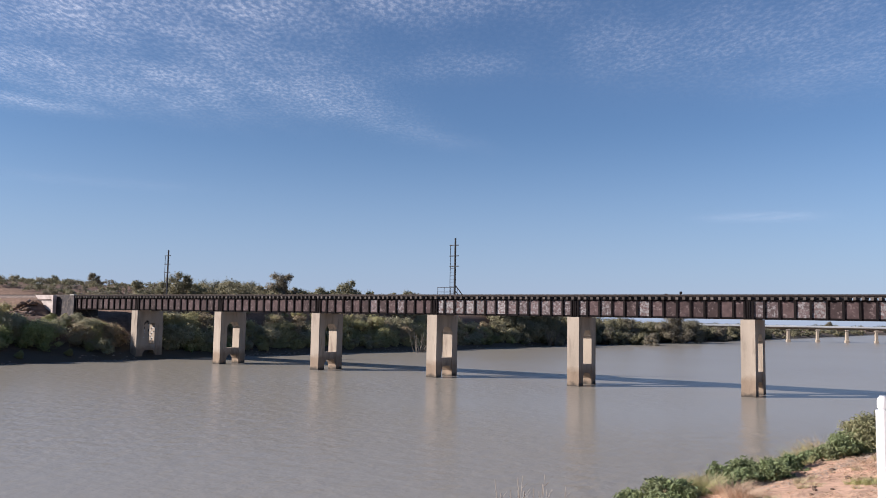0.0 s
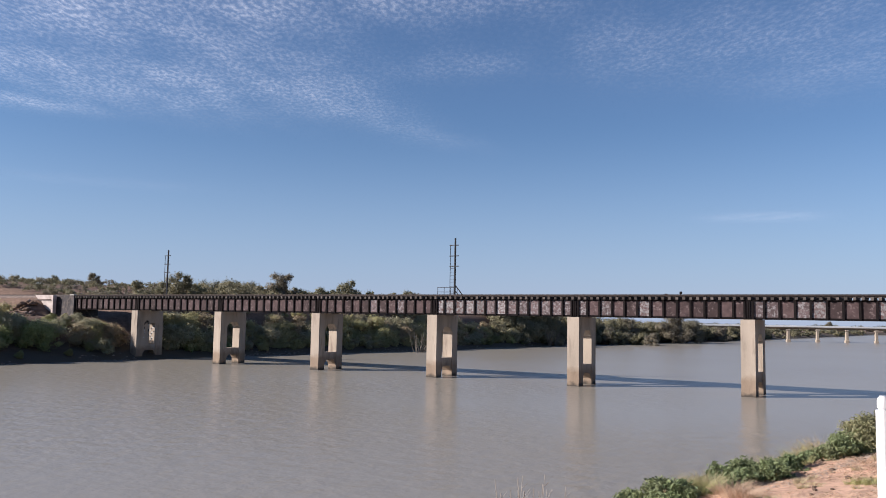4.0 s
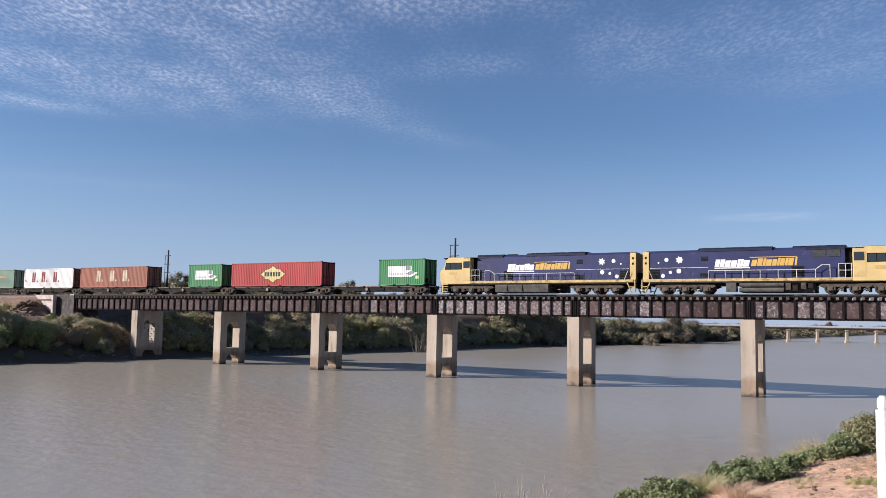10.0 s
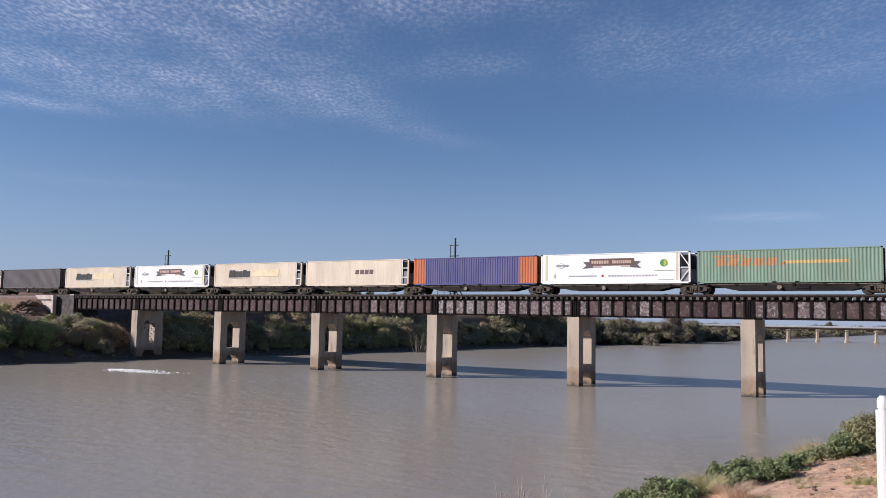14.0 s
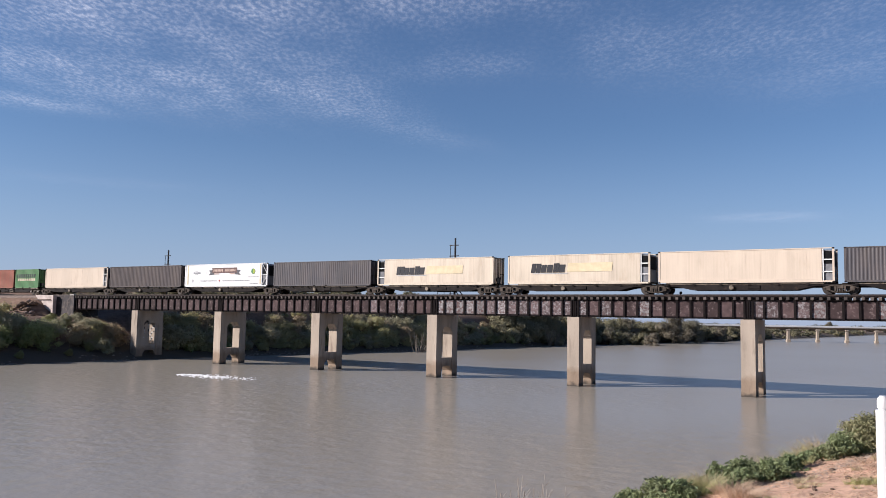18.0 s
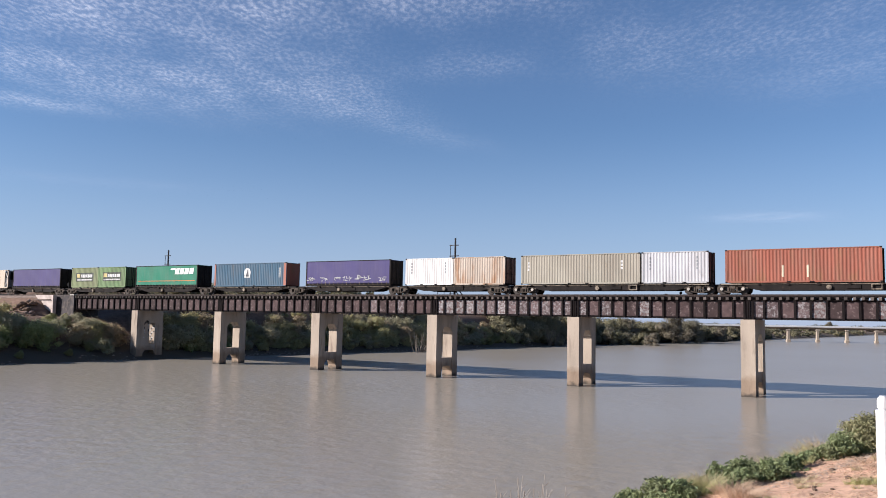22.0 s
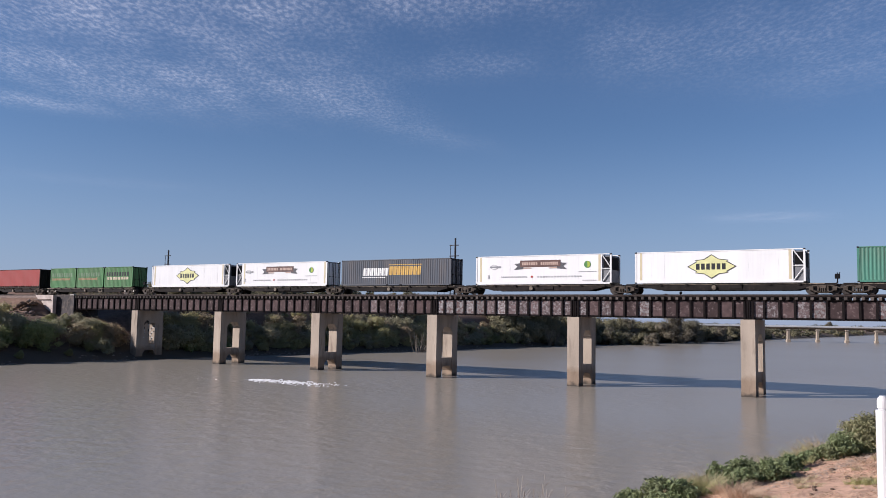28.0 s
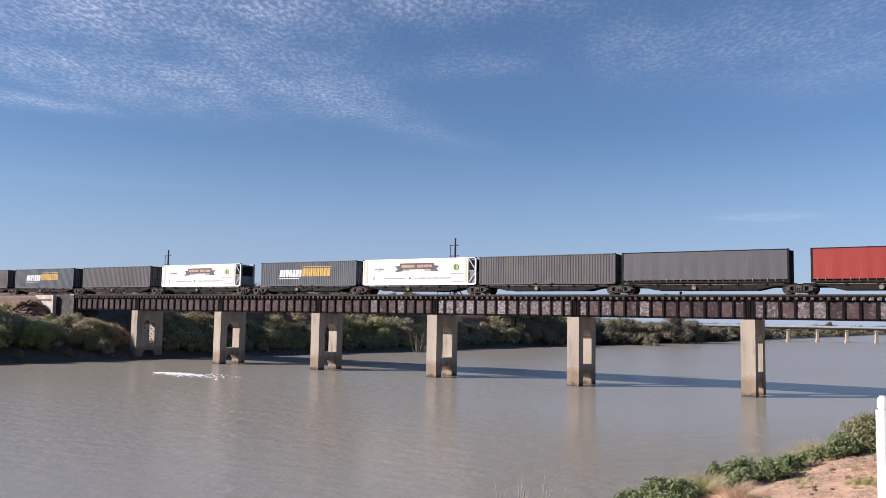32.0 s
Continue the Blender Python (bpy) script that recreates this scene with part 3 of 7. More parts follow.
# ballasted track beyond the bridge
bm = bmesh.new()
prism(bm, [(TRACK_Y - 2.9, 7.9), (TRACK_Y - 1.6, 8.53), (TRACK_Y + 1.6, 8.53), (TRACK_Y + 2.9, 7.9)], "x", -1100, -17.3)
prism(bm, [(TRACK_Y - 2.9, 7.7), (TRACK_Y - 1.6, 8.53), (TRACK_Y + 1.6, 8.53), (TRACK_Y + 2.9, 7.7)], "x", X_RIGHT + 0.1, 900)
tagged(new("track_ballast", mesh_of(bm, "track_ballast", M_BALLAST)), "brown crushed stone ballast under the track", "ballast", kind="structure")

# ---- signal-wire masts on the far side of the bridge ----
def mast(x, deck):
    p = thing("ladder_mast", "dark steel pole with cross arms and a side ladder", "mast", "masts beside the bridge")
    y = 5.2
    bm = bmesh.new()
    rod(bm, (x, y, 6.6), (x, y, 15.15), 0.13, 8, 0.10)
    part("pole", bm, M_POLE, p)
    bm = bmesh.new()
    rod(bm, (x - 0.62, y, 8.7), (x - 0.62, y, 14.4), 0.035, 5)
    part("ladder_rail", bm, M_POLE, p)
    for z in (14.35, 13.15, 12.0):
        part("cross_arm", boxes((x - 0.72, x + 0.45, y - 0.05, y + 0.05, z - 0.05, z + 0.05)), M_POLE, p)
    for k in range(8):
        bm = bmesh.new()
        rod(bm, (x - 0.62, y, 8.95 + 0.4 * k), (x, y, 8.95 + 0.4 * k), 0.025, 4)
        part("rung", bm, M_POLE, p)
    part("bracket", boxes((x - 0.1, x + 0.1, 3.5, y, 6.75, 6.9), (x - 0.1, x + 0.1, 3.5, y, 8.0, 8.15)), M_STEEL, p)
    if deck:
        part("platform", boxes((x - 2.5, x + 0.3, 3.8, y + 0.4, 8.55, 8.62)), M_STEEL, p)
        for k in range(4):
            xx = x - 2.4 + k * 0.85
            bm = bmesh.new()
            rod(bm, (xx, y + 0.3, 8.6), (xx, y + 0.3, 9.65), 0.03, 5)
            part("rail_post", bm, M_POLE, p)
        bm = bmesh.new()
        for z in (9.15, 9.65):
            rod(bm, (x - 2.45, y + 0.3, z), (x + 0.15, y + 0.3, z), 0.03, 5)
        part("hand_rail", bm, M_POLE, p)
        bm = bmesh.new()
        rod(bm, (x + 0.05, y, 9.9), (x + 1.2, y, 8.6), 0.06, 5)
        rod(bm, (x - 0.1, y, 9.4), (x + 0.7, y, 8.6), 0.06, 5)
        part("brace", bm, M_POLE, p)
    return p


def deck_fitting(x, h, w):
    """A small dark trackside fitting on the far edge of the deck."""
    p = thing("deck_fitting", "small dark steel fitting on the bridge deck edge", "track fitting", "fittings on the bridge deck")
    part("base", boxes((x - w, x + w, 3.62, 3.9, 8.485, 8.60)), M_STEEL, p, bevel=0.02)
    bm = bmesh.new()
    rod(bm, (x, 3.75, 8.58), (x + w * 0.3, 3.75, 8.6 + h), w * 0.45, 7, w * 0.25)
    part("stem", bm, M_STEEL, p)
    part("head", boxes((x - w * 0.3, x + w * 0.8, 3.66, 3.84, 8.58 + h * 0.55, 8.6 + h)), M_STEEL, p, bevel=0.03)


mast(0.6, False)
mast(47.95, True)
deck_fitting(73.4, 0.47, 0.2)
deck_fitting(72.0, 0.26, 0.28)

# ---- low road bridge upstream ----
road = thing("road_bridge", "low pale concrete road bridge on round-headed piers", "bridge")
RB0, RBD = Vector((42.4, 254.5, 0)), Vector((0.885, 0.465, 0))
RBN = Vector((-0.465, 0.885, 0))
RBM = Matrix(((RBD.x, RBN.x, 0, RB0.x), (RBD.y, RBN.y, 0, RB0.y), (0, 0, 1, 0), (0, 0, 0, 1)))
road.matrix_basis = RBM
part("deck", boxes((-140, 160, 0.35, 7.0, 5.12, 5.45)), M_CONC, road, bevel=0.05)
part("kerb_beam", boxes((-140, 160, -0.35, 0.35, 5.4, 6.0)), M_WHITE, road, "white edge beam", bevel=0.04)
part("kerb_beam", boxes((-140, 160, 7.0, 7.65, 5.4, 6.0)), M_WHITE, road, bevel=0.04)
# Shade on the girders under the deck is put in as brown colour.
part("girder", boxes((-140, 160, 1.2, 1.8, 4.7, 5.12)), M_GIRDER_SHADE, road)
part("girder", boxes((-140, 160, 6.0, 6.6, 4.7, 5.12)), M_GIRDER_SHADE, road)
for k in range(-4, 14):
    px = k * 10.55 + 0.9
    part("pier", boxes((px - 0.5, px + 0.5, -0.1, 0.9, -2, 4.1)), M_CONC, road, bevel=0.12)
    part("pier_foot", boxes((px - 0.7, px + 0.7, -0.3, 1.1, -2, 0.9)), M_CONC, road, bevel=0.12)
    part("pier_head", boxes((px - 0.75, px + 0.75, -0.2, 7.1, 4.1, 4.7)), M_CONC, road, bevel=0.12)

# ---- train: shared pieces ----
def bogie_meshes():
    bm = bmesh.new()
    for y in (-0.98, 0.98):
        a, c = y - 0.08, y + 0.08
        prism(bm, [(-1.28, 0.48), (-0.65, 0.66), (0.65, 0.66), (1.28, 0.48), (1.28, 0.58), (0.65, 0.78), (-0.65, 0.78), (-1.28, 0.58)], "y", a, c)
        prism(bm, [(-1.05, 0.36), (-0.42, 0.14), (0.42, 0.14), (1.05, 0.36), (1.05, 0.46), (0.42, 0.24), (-0.42, 0.24), (-1.05, 0.46)], "y", a, c)
        for s in (-0.36, 0.36):
            box(bm, s - 0.07, s + 0.07, a, c, 0.2, 0.7)
        for s in (-0.9, 0.9):
            box(bm, s - 0.17, s + 0.17, a - 0.03, c + 0.03, 0.32, 0.6)
        for s in (-0.16, 0.0, 0.16):
            rod(bm, (s, y * 1.09, 0.22), (s, y * 1.09, 0.52), 0.06, 6)
    box(bm, -0.25, 0.25, -1.1, 1.1, 0.5, 0.78)
    box(bm, -0.1, 0.1, -0.9, 0.9, 0.25, 0.4)
    frame_me = mesh_of(bm, "bogie", M_BOGIE)
    bm = bmesh.new()
    for y in (-0.753, 0.753):
        s = 1 if y > 0 else -1
        rod(bm, (0, y - 0.065, 0.46), (0, y + 0.065, 0.46), 0.46, 20)
        rod(bm, (0, y - s * 0.065, 0.46), (0, y - s * 0.095, 0.46), 0.49, 20)
    rod(bm, (0, -1.05, 0.46), (0, 1.05, 0.46), 0.075, 8)
    wheel_me = mesh_of(bm, "wheelset", M_WHEEL)
    bm = bmesh.new()
    for y in (-1.1, 1.1):
        rod(bm, (0, y - 0.06, 0.46), (0, y + 0.06, 0.46), 0.14, 10)
    box_me = mesh_of(bm, "axle_box", M_HUB)
    return frame_me, wheel_me, box_me


BOGIE, WHEELSET, AXLEBOX = bogie_meshes()


def bogie(parent, x, z, pale=False):
    b = part("bogie", BOGIE, None, parent)
    b.location = (x, 0, z)
    for dx in (-0.9, 0.9):
        w = part("wheelset", WHEELSET, None, b)
        w.location.x = dx
        if pale:
            a = part("axle_box", AXLEBOX, None, b)
            a.location.x = dx
    return b


def wagon(u0, u1, front, rear, stands=(), pale=False, beige=True):
    """One platform of the container wagons from u0 (rear bogie) to u1 (front bogie), standing on the rail."""
    c, h = (u0 + u1) / 2, (u1 - u0) / 2
    p = thing("container_wagon", "dark brown skeletal container wagon with a deep belly frame", "railway wagon", "wagons of the freight train")
    z1 = FLOOR - RAIL - 0.03
    over = 0.15 if not (front or rear) else 0.3
    for y in (-0.95, 0.95):
        bm = bmesh.new()
        prism(bm, [(-h + over, z1), (h - over, z1), (h - over, z1 - 0.2), (h - 1.9, z1 - 0.24), (h - 3.4, z1 - 0.58), (-h + 3.4, z1 - 0.58), (-h + 1.9, z1 - 0.24), (-h + over, z1 - 0.2)], "y", y - 0.06, y + 0.06)
        part("side_sill", bm, M_FRAME, p)
        if beige:
            part("top_rail", boxes((-h + 1.2, h - 1.2, y - 0.12 if y < 0 else y, y if y < 0 else y + 0.12, z1 - 0.09, z1 - 0.01)), M_FRAME_BEIGE, p, "dusty pale top rail")
    part("centre_sill", boxes((-h - 0.1, h + 0.1, -0.25, 0.25, z1 - 0.36, z1 - 0.04)), M_FRAME, p)
    k = -h + 1.2
    while k < h - 1.0:
        part("cross_bearer", boxes((k - 0.1, k + 0.1, -1.15, 1.15, z1 - 0.16, z1)), M_FRAME, p)
        k += 2.35
    bm = bmesh.new()
    rod(bm, (-0.9, -1.05, z1 - 0.35), (-0.9, -1.2, z1 - 0.35), 0.2, 12)
    part("brake_wheel", bm, M_FRAME_BEIGE, p)
    part("air_tank", boxes((0.4, 1.5, -1.08, -0.72, z1 - 0.5, z1 - 0.16)), M_FRAME, p, bevel=0.05)
    if pale:
        part("equipment_frame", boxes((2.2, 3.0, -1.2, -1.12, z1 - 0.16, z1 - 0.08), (2.2, 3.0, -1.2, -1.12, z1 - 0.56, z1 - 0.48), (2.2, 2.28, -1.2, -1.12, z1 - 0.48, z1 - 0.16), (2.92, 3.0, -1.2, -1.12, z1 - 0.48, z1 - 0.16)), M_FRAME_BEIGE, p, "pale square equipment frame")
        for e in (-1, 1):
            part("end_step", boxes((e * (h - 1.3) - 0.9, e * (h - 1.3) + 0.9, -1.26, -1.12, z1 - 0.12, z1 - 0.02)), M_FRAME_BEIGE, p, "pale dusty end step")
    bogie(p, -h + (1.35 if rear else 0), 0, pale)
    if front:
        bogie(p, h - 1.35, 0, pale)
    for s, there in ((1, front), (-1, rear)):
        if there:
            bm = boxes((min(s * h, s * (h + 0.55)), max(s * h, s * (h + 0.55)), -0.12, 0.12, z1 - 0.33, z1 - 0.1), (min(s * (h + 0.4), s * (h + 0.6)), max(s * (h + 0.4), s * (h + 0.6)), -0.2, 0.2, z1 - 0.4, z1 - 0.02))
            part("coupler", bm, M_BOGIE, p)
            bm = bmesh.new()
            rod(bm, (s * (h + 0.1), -0.4, z1 - 0.3), (s * (h + 0.3), -0.42, z1 - 0.62), 0.03, 5)
            rod(bm, (s * (h + 0.3), -0.42, z1 - 0.62), (s * (h + 0.55), -0.4, z1 - 0.35), 0.03, 5)
            part("brake_hose", bm, M_DARK, p)
    for s in stands:
        bm = boxes((s * (h - 0.25) - 0.04, s * (h - 0.25) + 0.04, -0.9, -0.82, z1, z1 + 0.85), (s * (h - 0.25) - 0.2, s * (h - 0.25) + 0.2, -0.95, -0.85, z1 + 0.35, z1 + 0.75))
        rod(bm, (s * (h - 0.35), -0.5, z1), (s * (h - 0.1), -0.5, z1 + 0.9), 0.04, 5)
        part("hand_brake", bm, M_DARK, p)
    MOVING.append((p, c, RAIL, 0))
    return p


CAST = mesh_of(boxes((-0.09, 0.09, -0.08, 0.08, -0.06, 0.06)), "corner_casting", M_FRAME)


def frame_parts(p, length, m, high=2.9, rails=None):
    """Posts, rails and corner castings of a box; its floor stands at nought."""
    h = length / 2
    for sx in (-1, 1):
        for sy in (-1, 1):
            part("corner_post", boxes((sx * h - (0.16 if sx > 0 else 0), sx * h + (0 if sx > 0 else 0.16), sy * 1.219 - (0.1 if sy > 0 else 0), sy * 1.219 + (0 if sy > 0 else 0.1), 0.1, high - 0.1)), m, p)
            for z in (0.06, high - 0.06):
                c = part("corner_casting", CAST, None, p)
                c.location = (sx * (h - 0.085), sy * 1.145, z)
    for sy in (-1, 1):
        y0, y1 = (1.13, 1.219) if sy > 0 else (-1.219, -1.13)
        part("bottom_rail", boxes((-h + 0.16, h - 0.16, y0, y1, 0.02, 0.17)), rails or m, p)
        part("top_rail", boxes((-h + 0.16, h - 0.16, y0, y1, high - 0.09, high - 0.01)), rails or m, p)


def corrugated(length, high, pitch=0.278, deep=0.027, sides=(-1, 1)):
    """Long sides as folded sheet."""
    bm = bmesh.new()
    h = length / 2 - 0.16
    n = max(4, int(2 * h / pitch))
    step = 2 * h / n
    for sy in sides:
        row = []
        for i in range(n):
            x = -h + i * step
            for f, d in ((0.0, 0), (0.25, 0), (0.5, 1), (0.75, 1)):
                row.append((x + f * step, sy * (1.2 - d * deep)))
        row.append((h, sy * 1.2))
        lo = [bm.verts.new((x, y, 0.17)) for x, y in row]
        hi = [bm.verts.new((x, y, high - 0.09)) for x, y in row]
        for i in range(len(row) - 1):
            bm.faces.new((lo[i], lo[i + 1], hi[i + 1], hi[i]))
    return bm


def end_doors(p, x, m, high=2.9, rods=True):
    s = 1 if x > 0 else -1
    for y0, y1 in ((-1.11, -0.01), (0.01, 1.11)):
        d = part("door", boxes((min(x, x - s * 0.05), max(x, x - s * 0.05), y0, y1, 0.12, high - 0.12)), m, p, bevel=0.01)
        if rods:
            for f in (0.25, 0.75):
                bm = bmesh.new()
                yy = y0 + f * (y1 - y0)
                rod(bm, (x + s * 0.03, yy, 0.15), (x + s * 0.03, yy, high - 0.15), 0.025, 5)
                box(bm, min(x, x + s * 0.06), max(x, x + s * 0.06), yy - 0.05, yy + 0.25, 1.1, 1.16)
                part("lock_rod", bm, M_FRAME, d)
            for a, b, e, f in ((y0, y1, 0.12, 0.17), (y0, y1, high - 0.17, high - 0.12), (y0, y0 + 0.05, 0.17, high - 0.17), (y1 - 0.05, y1, 0.17, high - 0.17)):
                part("door_seal", boxes((min(x, x + s * 0.012), max(x, x + s * 0.012), a, b, e, f)), M_DARK, d, "black rubber seal")


RIBS = {}          # folded side sheets: name of the box to its (x, y) line along the river side


def clipped(pts, x0, x1):
    """The part of an outline of (x, z) between two uprights."""
    for lim, keep in ((x0, 1), (x1, -1)):
        out = []
        for k in range(len(pts)):
            a, c = pts[k - 1], pts[k]
            ia, ic = (a[0] - lim) * keep >= 0, (c[0] - lim) * keep >= 0
            if ia != ic:
                f = (lim - a[0]) / (c[0] - a[0])
                out.append((lim, a[1] + f * (c[1] - a[1])))
            if ic:
                out.append(c)
        pts = out
        if len(pts) < 3:
            return []
    return pts


def marks(p, rows, m, name="sign_shape", label="", y=-1.2175):
    """Flat painted shapes on the side towards the river: outlines of (x, z) in the box's own space, laid over the folds of a ribbed sheet. Each is a part; a line of very small ones is one."""
    small = len(rows) > 10
    line = RIBS.get(p.name)
    proud = abs(y) - 1.2175 + 0.004
    for group in ([rows] if small else [[r] for r in rows]):
        bm = bmesh.new()
        for pts in group:
            if line is None:
                prism(bm, pts, "y", y - 0.003, y + 0.003)
                continue
            for (xa, ya), (xb, yb) in zip(line[:-1], line[1:]):
                piece = clipped(pts, xa, xb)
                if piece:
                    bm.faces.new([bm.verts.new((x, ya + (yb - ya) * (x - xa) / (xb - xa) - proud, z)) for x, z in piece])
        ob = part(name.rstrip("s") if not small else "sign_line", bm, m, p, label)
        if small:
            tagged(ob, kind="stuff")


def bars(x0, x1, z0, z1, n, gap=0.25, slant=0.0):
    """A row of n plain bars in the space of a word."""
    w = (x1 - x0) / n
    return [[(x0 + w * i, z0), (x0 + w * (i + 1 - gap), z0), (x0 + w * (i + 1 - gap) + slant, z1), (x0 + w * i + slant, z1)] for i in range(n)]


def word(x0, x1, z0, z1, slant=0.0, seed=1, gap=0.12):
    """Plain blocks of uneven width and height in the space of a word."""
    r_ = random.Random(seed)
    n = max(3, round((x1 - x0) / (z1 - z0) / 0.62))
    wide = [r_.choice((0.5, 0.85, 1.0, 1.1)) for _ in range(n)]
    unit, x, out = (x1 - x0) / sum(wide), x0, []
    for w in wide:
        a, b = x, x + w * unit * (1 - gap)
        top = z1 if w < 0.6 or r_.random() < 0.3 else z1 - 0.15 * (z1 - z0)
        out.append([(a, z0), (b, z0), (b + slant * (top - z0) / (z1 - z0), top), (a + slant * (top - z0) / (z1 - z0), top)])
        x += w * unit
    return out


def quad(x0, x1, z0, z1, slant=0.0):
    return [(x0, z0), (x1, z0), (x1 + slant, z1), (x0 + slant, z1)]


def disc(x, z, r, n=18, rz=None):
    return [(x + r * math.cos(2 * math.pi * i / n), z + (rz or r) * math.sin(2 * math.pi * i / n)) for i in range(n)]


SIGN = {k: mat(k, c, 0.55, var=0.15, size=1.5, bump=0.03) for k, c in {
    "sign_white": (0.98, 0.97, 0.93), "sign_yellow": (0.88, 0.86, 0.42), "sign_black": (0.04, 0.04, 0.045), "sign_maroon": (0.26, 0.045, 0.05), "sign_orange": (0.75, 0.26, 0.06),
    "sign_cream": (0.72, 0.62, 0.45), "sign_brown": (0.17, 0.10, 0.085), "sign_green": (0.12, 0.30, 0.10), "sign_grey": (0.33, 0.34, 0.35), "sign_gold": (0.72, 0.45, 0.12),
    "sign_red": (0.55, 0.06, 0.05), "sign_lime": (0.45, 0.55, 0.08), "sign_faint_gold": (0.80, 0.66, 0.30), "sign_faint_orange": (0.62, 0.42, 0.16), "sign_pale_grey": (0.55, 0.55, 0.54), "sign_pink": (0.62, 0.45, 0.36), "sign_tan": (0.42, 0.30, 0.16), "sign_slate": (0.13, 0.13, 0.14), "sign_washed_yellow": (0.89, 0.74, 0.47), "sign_faded": (0.50, 0.26, 0.12), "sign_faint_green": (0.21, 0.31, 0.19), "sign_dark_olive": (0.10, 0.11, 0.085)}.items()}

# ---- train: boxes ----
def sheet(p, x0, x1, m, high=2.9, name="side_sheet"):
    for side in (-1, 1):
        bm = corrugated(x1 - x0 + 0.32, high, sides=(side,))
        bmesh.ops.translate(bm, verts=bm.verts[:], vec=((x0 + x1) / 2, 0, 0))
        if side < 0:
            line = sorted({(round(v.co.x, 5), round(v.co.y, 5)) for v in bm.verts})
            RIBS[p.name] = sorted(set(RIBS.get(p.name, []) + line))
        part(name, bm, m, p)


def roof_and_floor(p, length, m, high=2.9):
    h = length / 2
    part("roof", boxes((-h + 0.1, h - 0.1, -1.17, 1.17, high - 0.08, high - 0.03)), m, p)
    part("floor", boxes((-h + 0.1, h - 0.1, -1.15, 1.15, 0.06, 0.14)), M_FRAME, p)


M_BROWN_END = mat("rusty_brown_door_paint", (0.24, 0.15, 0.125), 0.8, var=0.35, size=1.2, stain=(0.13, 0.08, 0.065), stain_at=0.55)


def steel_box(length, m, label, ends=None, cat="shipping container"):
    p = thing("shipping_container", label, cat, "containers on the freight train")
    h = length / 2
    frame_parts(p, length, ends or m, rails=m)
    if ends:
        sheet(p, -h + 0.16, -h + 1.5, ends)
        sheet(p, -h + 1.5, h - 2.0, m)
        sheet(p, h - 2.0, h - 0.16, ends)
    else:
        sheet(p, -h + 0.16, h - 0.16, m)
    roof_and_floor(p, length, ends or m)
    end_doors(p, h - 0.03, M_BROWN_END if m.name in ("white_container_paint", "pale_grey_container_paint", "rust_stained_white_paint") else ends or m)
    part("end_wall", boxes((-h + 0.02, -h + 0.08, -1.12, 1.12, 0.1, 2.8)), ends or m, p)
    # The pockets are solid; the shade of their holes is painted dark.
    for x in (-0.9, 0.9):
        part("fork_pocket", boxes((x - 0.18, x + 0.18, -1.222, -1.05, 0.03, 0.13)), M_DARK, p)
    return p


M_UNIT = mat("grey_cooling_unit_casing", (0.26, 0.26, 0.27), 0.6, var=0.3, size=2)


def reefer(length, m, label, unit=1, bands=None, ladder=False):
    """A smooth-sided cold box; unit: the end (+1 or -1) with the open machinery frame."""
    p = thing("refrigerated_container", label, "refrigerated container", "containers on the freight train")
    h = length / 2
    f = 0.95
    a, b = (-h + 0.12, h - f) if unit > 0 else (-h + f, h - 0.12)
    frame_parts(p, length, M_WHITE if bands else m)
    bm = boxes((a, b, -1.19, 1.19, 0.16, 2.86))
    part("insulated_body", bm, m, p, bevel=0.015)
    k = a + 1.4
    while k < b - 1.0:
        for sy in (-1, 1):
            part("seam", boxes((k - 0.012, k + 0.012, sy * 1.192 - 0.003, sy * 1.192 + 0.003, 0.2, 2.8)), m, p)
        k += 1.22
    for sy in (-1, 1):
        part("kick_rail", boxes((a, b, sy * 1.205 - 0.012, sy * 1.205 + 0.012, 0.17, 0.30)), m, p)
        if bands:
            for x in (a + 0.45, b - 0.25):
                part("edge_band", boxes((x - 0.11, x + 0.11, sy * 1.196 - 0.004, sy * 1.196 + 0.004, 0.2, 2.82)), bands, p, "pale yellow edge band")
    e0, e1 = (b, h - 0.02) if unit > 0 else (-h + 0.02, a)
    part("machinery", boxes((e0 + 0.04, e1 - 0.06, -1.08, 1.08, 0.16, 2.72)), M_UNIT, p, "grey cooling machinery", bevel=0.04)
    part("machinery_grille", boxes((e0 + 0.02 if unit < 0 else e1 - 0.05, e0 + 0.05 if unit < 0 else e1 - 0.02, -0.85, 0.85, 1.35, 2.55)), M_DARK, p)
    for sy in (-1, 1):
        part("machinery_grille", boxes((e0 + 0.12, e1 - 0.14, sy * 1.084 - 0.006, sy * 1.084 + 0.006, 1.55, 2.6)), M_DARK, p)
    for sy in (-1, 1):
        y = sy * 1.17
        if ladder:
            for z in (0.9, 1.9):
                bm = boxes((e0, e1, y - 0.03, y + 0.03, z - 0.05, z + 0.05))
                part("frame_bar", bm, M_WHITE, p)
            part("frame_bar", boxes((e0 + 0.05, e0 + 0.14, y - 0.03, y + 0.03, 0.15, 2.8)), M_WHITE, p)
        else:
            for z0, z1, d in ((0.15, 1.45, 1), (1.45, 2.8, -1)):
                bm = bmesh.new()
                rod(bm, (e0 if d > 0 else e1, y, z0), (e1 if d > 0 else e0, y, z1), 0.05, 5)
                part("frame_brace", bm, M_WHITE, p)
            part("frame_bar", boxes((e0, e1, y - 0.03, y + 0.03, 1.42, 1.48)), M_WHITE, p)
    o = -unit
    end_doors(p, o * (h - 0.03), m, rods=True)
    return p


